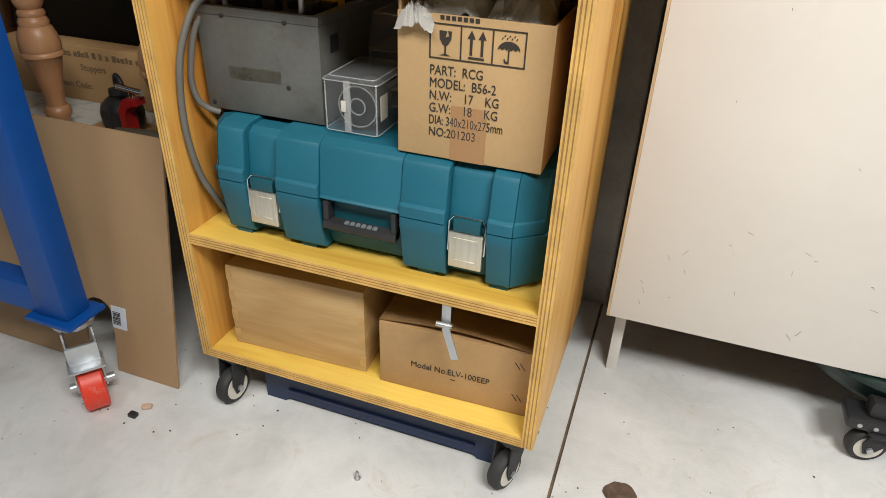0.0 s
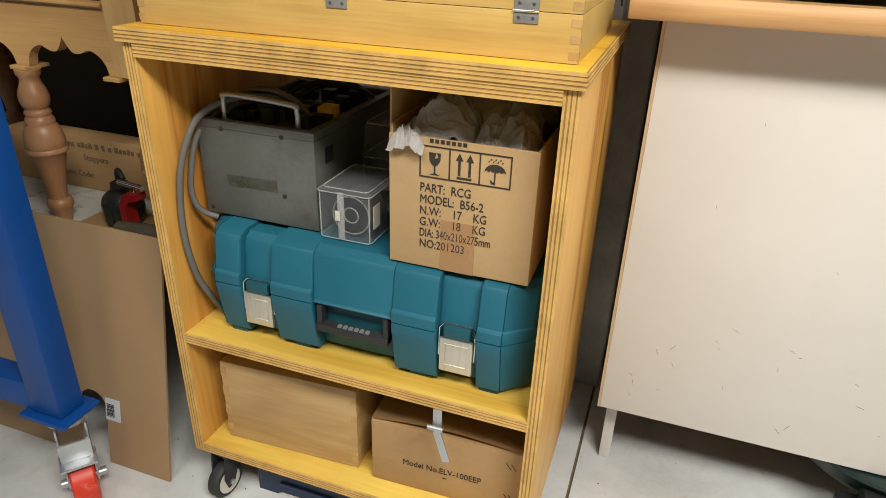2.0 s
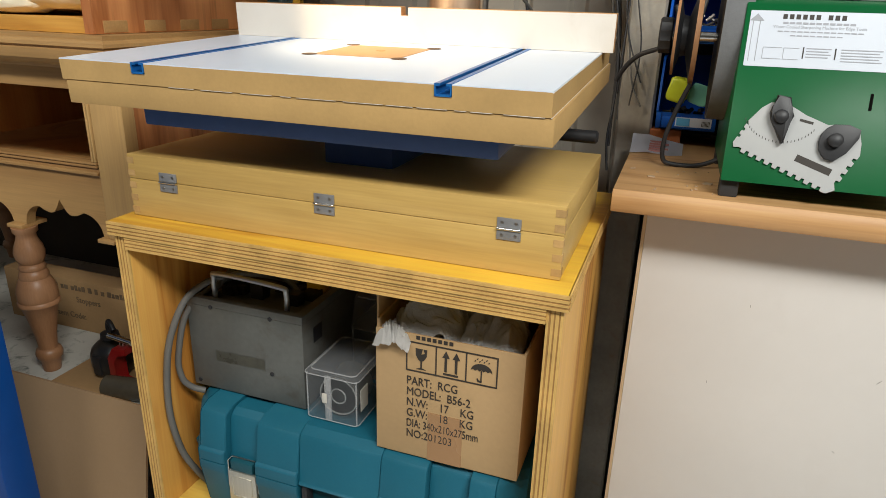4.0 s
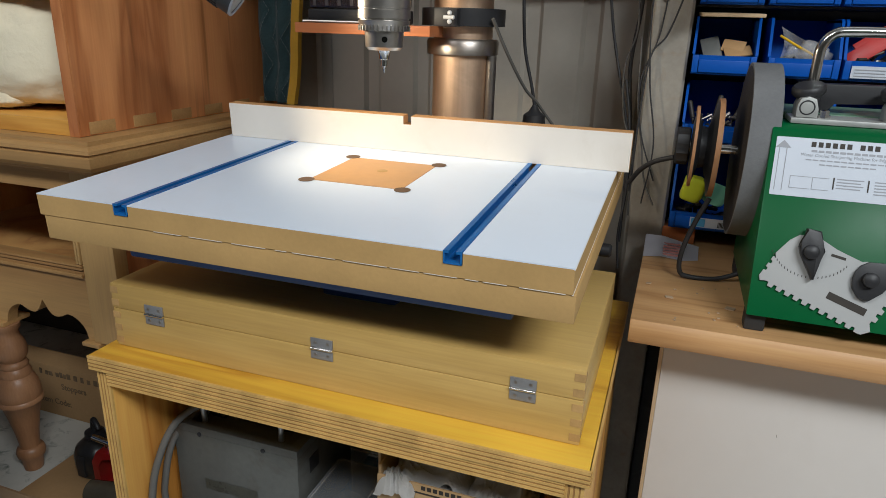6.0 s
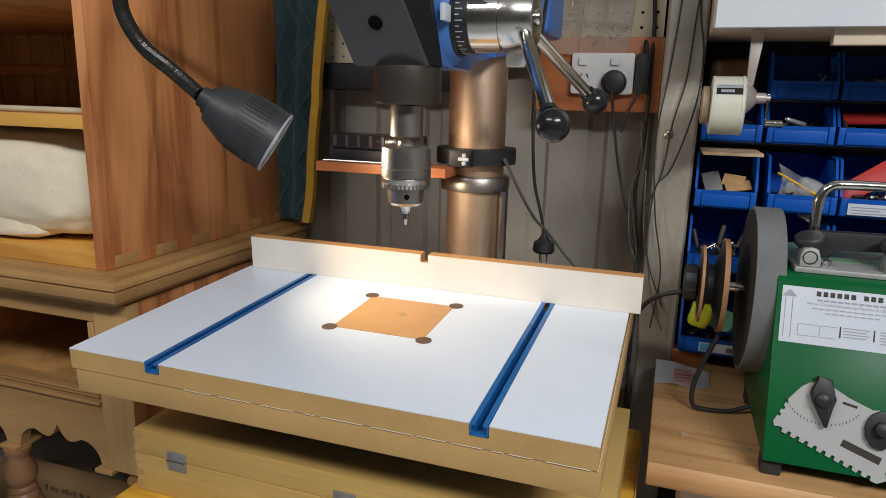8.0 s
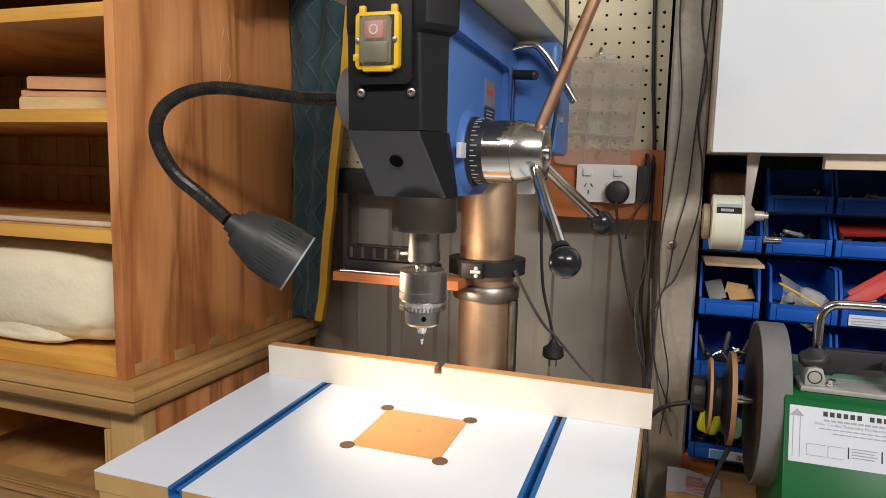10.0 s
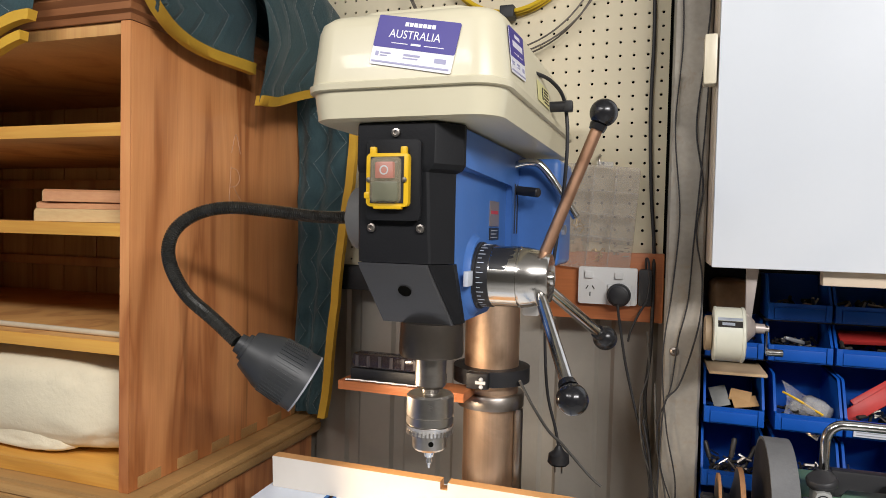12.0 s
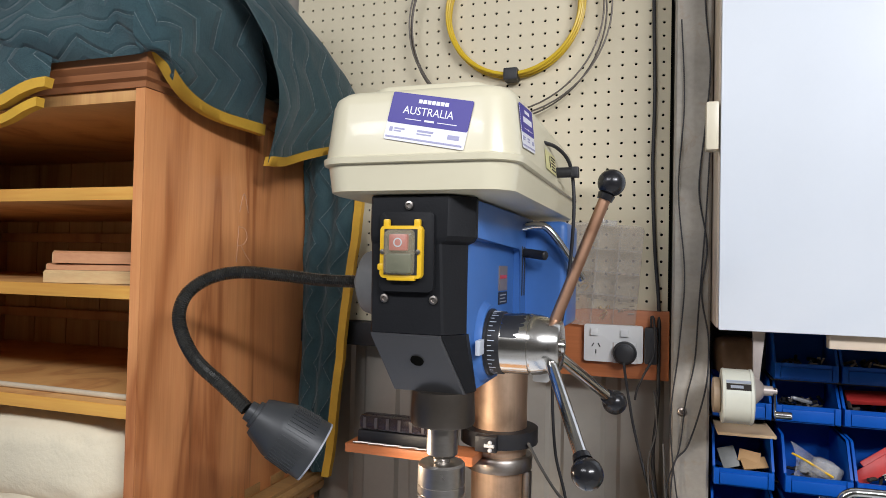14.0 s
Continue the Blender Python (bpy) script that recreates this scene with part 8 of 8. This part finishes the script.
wad((-0.735, 1.45, 1.332), (0.040, 0.06, 0.024), 19, "small tuft of white wadding on a shelf")

# ---- quilted blanket over the cabinet ----
def sheet(bm, fn, nu, nv, uvs, mi=0):
    lay = bm.loops.layers.uv.verify()
    g = [[bm.verts.new(fn(i / nu, j / nv)) for j in range(nv + 1)] for i in range(nu + 1)]
    for i in range(nu):
        for j in range(nv):
            f = bm.faces.new((g[i][j], g[i + 1][j], g[i + 1][j + 1], g[i][j + 1]))
            f.material_index = mi
            for lp, (a, b) in zip(f.loops, ((i, j), (i + 1, j), (i + 1, j + 1), (i, j + 1))):
                lp[lay].uv = (a / nu * uvs[0], b / nv * uvs[1])
    return g


def sm(t):
    t = max(0, min(1, t))
    return t * t * (3 - 2 * t)


ZT = UZ1 + 0.060
def wrinkle(p, k=1.0):
    return k * (0.018 * noise.noise(p * 7) + 0.006 * (0.5 - abs(noise.noise(p * 13 + Vector((5, 2, 1))))) * 2 + 0.0035 * noise.noise(p * 26 + Vector((3, 1, 7))))


BK = thing("moving_blanket", (-1.1, 1.5, ZT), "teal quilted moving blanket with yellow binding draped over the cabinet", "blanket")
def path_at(pts, t):
    """A point on the smooth line through pts, t from 0 to 1."""
    P = [Vector(p) for p in pts]
    f = max(0.0, min(0.9999, t)) * (len(P) - 1)
    i, k = int(f), f - int(f)
    p0, p1, p2, p3 = P[max(i - 1, 0)], P[i], P[i + 1], P[min(i + 2, len(P) - 1)]
    return 0.5 * (2 * p1 + (p2 - p0) * k + (2 * p0 - 5 * p1 + 4 * p2 - p3) * k * k + (3 * p1 - p0 - 3 * p2 + p3) * k ** 3)


ARC = [(0, 1.190, ZT - 0.020), (0, 1.174, ZT + 0.012), (0, 1.182, ZT + 0.085), (0, 1.22, ZT + 0.155), (0, 1.34, ZT + 0.235), (0, 1.50, ZT + 0.235), (0, 1.68, ZT + 0.18), (0, 1.775, ZT + 0.06)]
def heap_fn(u, v):
    p = path_at(ARC, v)
    p.x = lerp(-1.75, -0.652, u)
    k = min(1, (1 - u) * 25) * min(1, v * 12)
    p.z += (0.030 * math.sin(u * 13 + v * 5) + 0.055 * noise.noise(p * 4.5) + 0.045 * (0.35 - abs(noise.noise(p * 8))) + 0.018 * noise.noise(p * 17)) * k
    p.y -= (0.028 * abs(noise.noise(Vector((p.x * 7, 2, v * 3)))) + 0.012 * math.sin(v * 17 + u * 9)) * k * (1 - v)
    return p
bm = BM()
sheet(bm, heap_fn, 150, 60, (1.1, 0.75))
bmesh.ops.solidify(bm, geom=bm.faces[:], thickness=0.008)
part("heaped_top", bm, QUILT, BK, smooth=80)

LOW_A = [(-0.648, 1.209, 1.889), (-0.645, 1.240, 1.847), (-0.643, 1.290, 1.823), (-0.642, 1.360, 1.811), (-0.641, 1.430, 1.808), (-0.640, 1.49, 1.808)]
LOW_B = [(-0.634, 1.468, 1.744), (-0.622, 1.53, 1.753), (-0.608, 1.60, 1.780), (-0.590, 1.67, 1.802), (-0.575, 1.745, 1.830)]
def side_a(u, v):
    t, w = heap_fn(1.0, v * 0.64), path_at(LOW_A, v)
    p = t.lerp(w, u)
    p.x += (0.004 * u + 0.030 * math.sin(math.pi * u) + 0.004 * u * math.sin(v * 9) + wrinkle(p, 0.9) * min(1, u * 6) * (1 - 0.8 * u)) * min(1, v * 8)
    return p
def side_b(u, v):
    t, w = heap_fn(1.0, 0.52 + v * 0.48), path_at(LOW_B, v)
    p = t.lerp(w, u)
    p.x += 0.014 * u + 0.004 + 0.085 * math.sin(math.pi * u) * (1 - 0.1 * v) + 0.010 * u * math.sin(v * 12 + 1) + wrinkle(p, 0.8) * min(1, u * 6) * (1 - 0.6 * u)
    return p
for fn, L in ((side_a, 0.30), (side_b, 0.36)):
    bm = BM()
    sheet(bm, fn, 44, 60, (0.30, L))
    bmesh.ops.solidify(bm, geom=bm.faces[:], thickness=0.008)
    part("side_drape", bm, QUILT, BK, smooth=80)
def binding(fn, n, w, name="binding"):
    bm = BM()
    rings = []
    for k in range(n + 1):
        p, q = fn(1.0, k / n), fn(0.86, k / n)
        if k < 14 and name == "binding":
            q = p - (fn(1.0, 14 / n) - fn(0.86, 14 / n)).lerp(p - q, max(0, (k - 4) / 10))
        dn = (p - q).normalized()
        nn = Vector((1, 0, 0)) if name == "binding" else Vector((0, -1, 0))
        rings.append([p - dn * w + nn * 0.0065, p + dn * 0.003 + nn * 0.0055, p + dn * 0.003 - nn * 0.009, p - dn * w - nn * 0.010])
    loft(bm, rings)
    part("binding", bm, BINDING, BK, "yellow fabric binding", smooth=60)
binding(side_a, 60, 0.017)
binding(side_b, 60, 0.017)
# front overhang to the left
def front_fn(u, v):
    x = lerp(-1.75, -0.825, v)
    z = lerp(ZT + 0.03, 1.792 + 0.006 * math.sin(v * 9) + 0.04 * sm((v - 0.88) * 8), u)
    p = Vector((x, UY0 - 0.045 - 0.015 * u + 0.008 * math.sin(v * 26), z))
    return p + Vector((0, wrinkle(p, 0.7), 0))
bm = BM()
sheet(bm, front_fn, 16, 80, (0.14, 0.9))
bmesh.ops.solidify(bm, geom=bm.faces[:], thickness=0.008)
part("front_drape", bm, QUILT, BK, smooth=80)
binding(front_fn, 80, 0.014, "front")
binding(lambda u, v: front_fn(u, v * 0.975) + Vector((0, 0.010, -0.024)), 80, 0.012, "front")
# length hanging between cabinet and wall
def back_fn(u, v):
    x = lerp(-0.668, -0.508 - 0.076 * u, v)
    z = lerp(1.93 - 0.02 * v, 1.092, u)
    p = Vector((x, 1.706 + 0.008 * math.sin(v * 14 + u * 3) - 0.015 * v, z))
    return p + Vector((0, wrinkle(p, 0.6), 0))
bm = BM()
sheet(bm, back_fn, 70, 18, (0.85, 0.16))
bmesh.ops.solidify(bm, geom=bm.faces[:], thickness=0.006)
part("hanging_length", bm, QUILT, BK, smooth=80)
bm = BM()
loft(bm, [[back_fn(k / 60, 1.0) + Vector(o_) for o_ in ((-0.004, -0.008, 0), (0.014, -0.008, 0), (0.014, 0.006, 0), (-0.004, 0.006, 0))] for k in range(61)])
part("binding", bm, BINDING, BK, "yellow fabric binding", smooth=60)

# ---- hardboard sheet leaning beside the cart ----
HB = thing("hardboard_sheet", (-0.8, 1.0, 0), "brown hardboard sheet with an arched cut-out leaning on the platform", "sheet")
lean = math.degrees(math.atan2(0.085, 0.48))
hm = Matrix.Translation((-0.543, 1.012, 0.0005)) @ pose(0, 0, 0, 0, 0, 0) @ pose(0, 0, 0, 90 - lean, 0, 0)
hole = [(-0.145, 0.0), (-0.145, 0.115)] + [(-0.180 + 0.035 * math.cos(radians(a)), 0.118 + 0.035 * math.sin(radians(a))) for a in range(0, 181, 15)] + [(-0.215, 0.115), (-0.217, 0.0)]
part("board", prism(BM(), [(0, 0), (0.0, 0.492)] + [(-0.85, 0.492), (-0.85, 0.0)] + hole[::-1], hm, 0.0045), CARD_PALE, HB)
part("barcode_label", prism(BM(), [(-0.147, 0.098), (-0.112, 0.098), (-0.112, 0.146), (-0.147, 0.146)], hm @ Matrix.Translation((0, 0, 0.0046)), 0.0006), LABELW, HB)
bm = BM()
for k in range(11):
    prism(bm, [(-0.144, 0.106 + k * 0.0026), (-0.126, 0.106 + k * 0.0026), (-0.126, 0.1072 + k * 0.0026 + 0.0004 * (k % 3)), (-0.144, 0.1072 + k * 0.0026 + 0.0004 * (k % 3))], hm @ Matrix.Translation((0, 0, 0.0052)), 0.0004)
part("print_bar", bm, INK, HB)

# ---- blue steel stand ----
BS = thing("steel_stand", (-0.68, 0.92, 0), "royal blue steel stand leg with a braked red caster", "stand")
part("leg", boxed(-0.712, -0.644, 0.905, 0.955, 0.205, 0.95, 0.004), BLUESTEEL, BS, "blue box section leg")
part("rail", boxed(-1.5, -0.7125, 0.907, 0.950, 0.205, 0.262, 0.004), BLUESTEEL, BS)
# unseen top, added to keep overhead light off the space under the dresser
part("unseen_shade_top", boxed(-1.9, -0.640, 0.30, 0.962, 0.9505, 0.985, 0.004), BLUESTEEL, BS)
part("foot_plate", boxed(-0.728, -0.628, 0.892, 0.972, 0.196, 0.2045, 0.002), BLUESTEEL, BS, "blue welded foot plate")
bm = BM()
cm = pose(-0.680, 0.942, 0, 0, 0, 52)
box(bm, -0.030, 0.030, -0.036, 0.036, 0.188, 0.1955, 0.002, m=cm)
lathe(bm, cm @ Vector((0, 0, 0.168)), (0, 0, 1), [(0, 0.026), (0.004, 0.034), (0.012, 0.036), (0.02, 0.032)], 24)
for s in (-1, 1):
    prism(bm, [(-0.030, 0.170), (0.030, 0.170), (0.0, 0.06), (-0.018, 0.040), (-0.042, 0.045)], cm @ Matrix.Translation((s * 0.024 - 0.0015, 0, 0)) @ MY, 0.003)
ct = part("caster", bm, ZINC, BS, "zinc swivel caster")
bm = BM()
box(bm, -0.030, 0.030, -0.072, -0.026, 0.108, 0.113, 0.002, m=cm)
box(bm, -0.026, 0.026, -0.050, -0.044, 0.104, 0.150, 0.002, m=cm)
part("brake_pedal", bm, ZINC, ct, "zinc brake pedal")
bm = BM()
ax_ = cm.to_3x3() @ Vector((1, 0, 0))
wc_ = cm @ Vector((0, -0.028, 0.050))
lathe(bm, wc_ - ax_ * 0.021, ax_, [(0, 0.018), (0.0005, 0.046), (0.004, 0.050), (0.038, 0.050), (0.0415, 0.046), (0.042, 0.018)], 40)
part("wheel", bm, REDWHEEL, ct, "scuffed red caster wheel")
bm = BM()
cyl(bm, wc_ - ax_ * 0.036, wc_ + ax_ * 0.038, 0.008, 12)
part("axle_bolt", bm, ZINC, ct)

# ---- wheeled tub under the bench ----
VT = thing("wheeled_tub", (0.72, 1.47, 0), "dark green round tub on black casters under the bench", "tub")
bm = BM()
lathe(bm, (0.735, 1.50, 0.075), (0, 0, 1), [(0, 0.08), (0.006, 0.115), (0.022, 0.148), (0.045, 0.170), (0.075, 0.184), (0.078, 0.190), (0.086, 0.190), (0.090, 0.184), (0.0905, 0.10)], 56)
part("shell", bm, TEALTUB, VT)
part("bracket", boxed(0.640, 0.76, 1.30, 1.36, 0.076, 0.098, 0.006), BLACKP, VT, "black caster bracket")
part("bracket", boxed(0.668, 0.80, 1.31, 1.35, 0.0985, 0.135, 0.012), BLACKP, VT)
bm = BM()
for x in (0.66, 0.685, 0.71):
    lathe(bm, (x, 1.3, 0.087), (0, -1, 0), [(0, 0.004), (0.0015, 0.004), (0.002, 0.0)], 10)
part("rivet", bm, ZINC, VT)
caster(VT, 0.705, 1.325, 0.0755, 100, 0.034, 0.024)

# ---- floor litter ----
rng = random.Random(31)
bm = BM()
for k in range(60):
    x, y = rng.uniform(-0.7, 0.9), rng.uniform(0.85, 1.38)
    s = rng.uniform(0.0005, 0.0013)
    box(bm, -s * rng.uniform(1, 2.5), s, -s, s, 0, s * 0.8, m=Matrix.Translation((x, y, 0.0001)) @ pose(0, 0, 0, 0, 0, rng.uniform(0, 180)))
solo("floor_litter", bm, DARKOIL, "scattered sawdust and dark specks on the concrete", "litter", "stuff")
solo("plastic_scrap", boxed(-0.580, -0.564, 0.914, 0.926, 0.0002, 0.008, 0.002), BLACKP, "small black plastic scrap on the floor", "scrap")
packet("wood_chip", (-0.563, 0.946, 0.004), 0.009, 0.006, 0.0035, 0, 0, 30, mat("pinkish_wood_chip", (0.55, 0.38, 0.28), 0.7), "pale wood chip on the floor", "chip")
bm = BM()
lathe(bm, (-0.125, 0.945, 0.0003), (0, 0, 1), [(0, 0.006), (0.003, 0.006), (0.0032, 0.0032), (0.016, 0.003), (0.0165, 0.0)], 6)
solo("loose_bolt", bm, ZINC, "small loose bolt on the floor", "bolt")
bm = BM()
lathe(bm, (0.296, 1.076, 0.0002), (0, 0, 1), [(0, 0.028), (0.0012, 0.027), (0.0014, 0.0)], 26)
for v in bm.verts:
    v.co.x += 0.004 * noise.noise(v.co * 60)
    v.co.y += 0.004 * noise.noise(v.co * 60 + Vector((9, 0, 0)))
solo("floor_patch", bm, mat("rusty_floor_patch", (0.10, 0.065, 0.045), 0.8, 0, 0.5, 60, 0.5, 160), "dark rusty filled hole in the concrete", "patch", S)
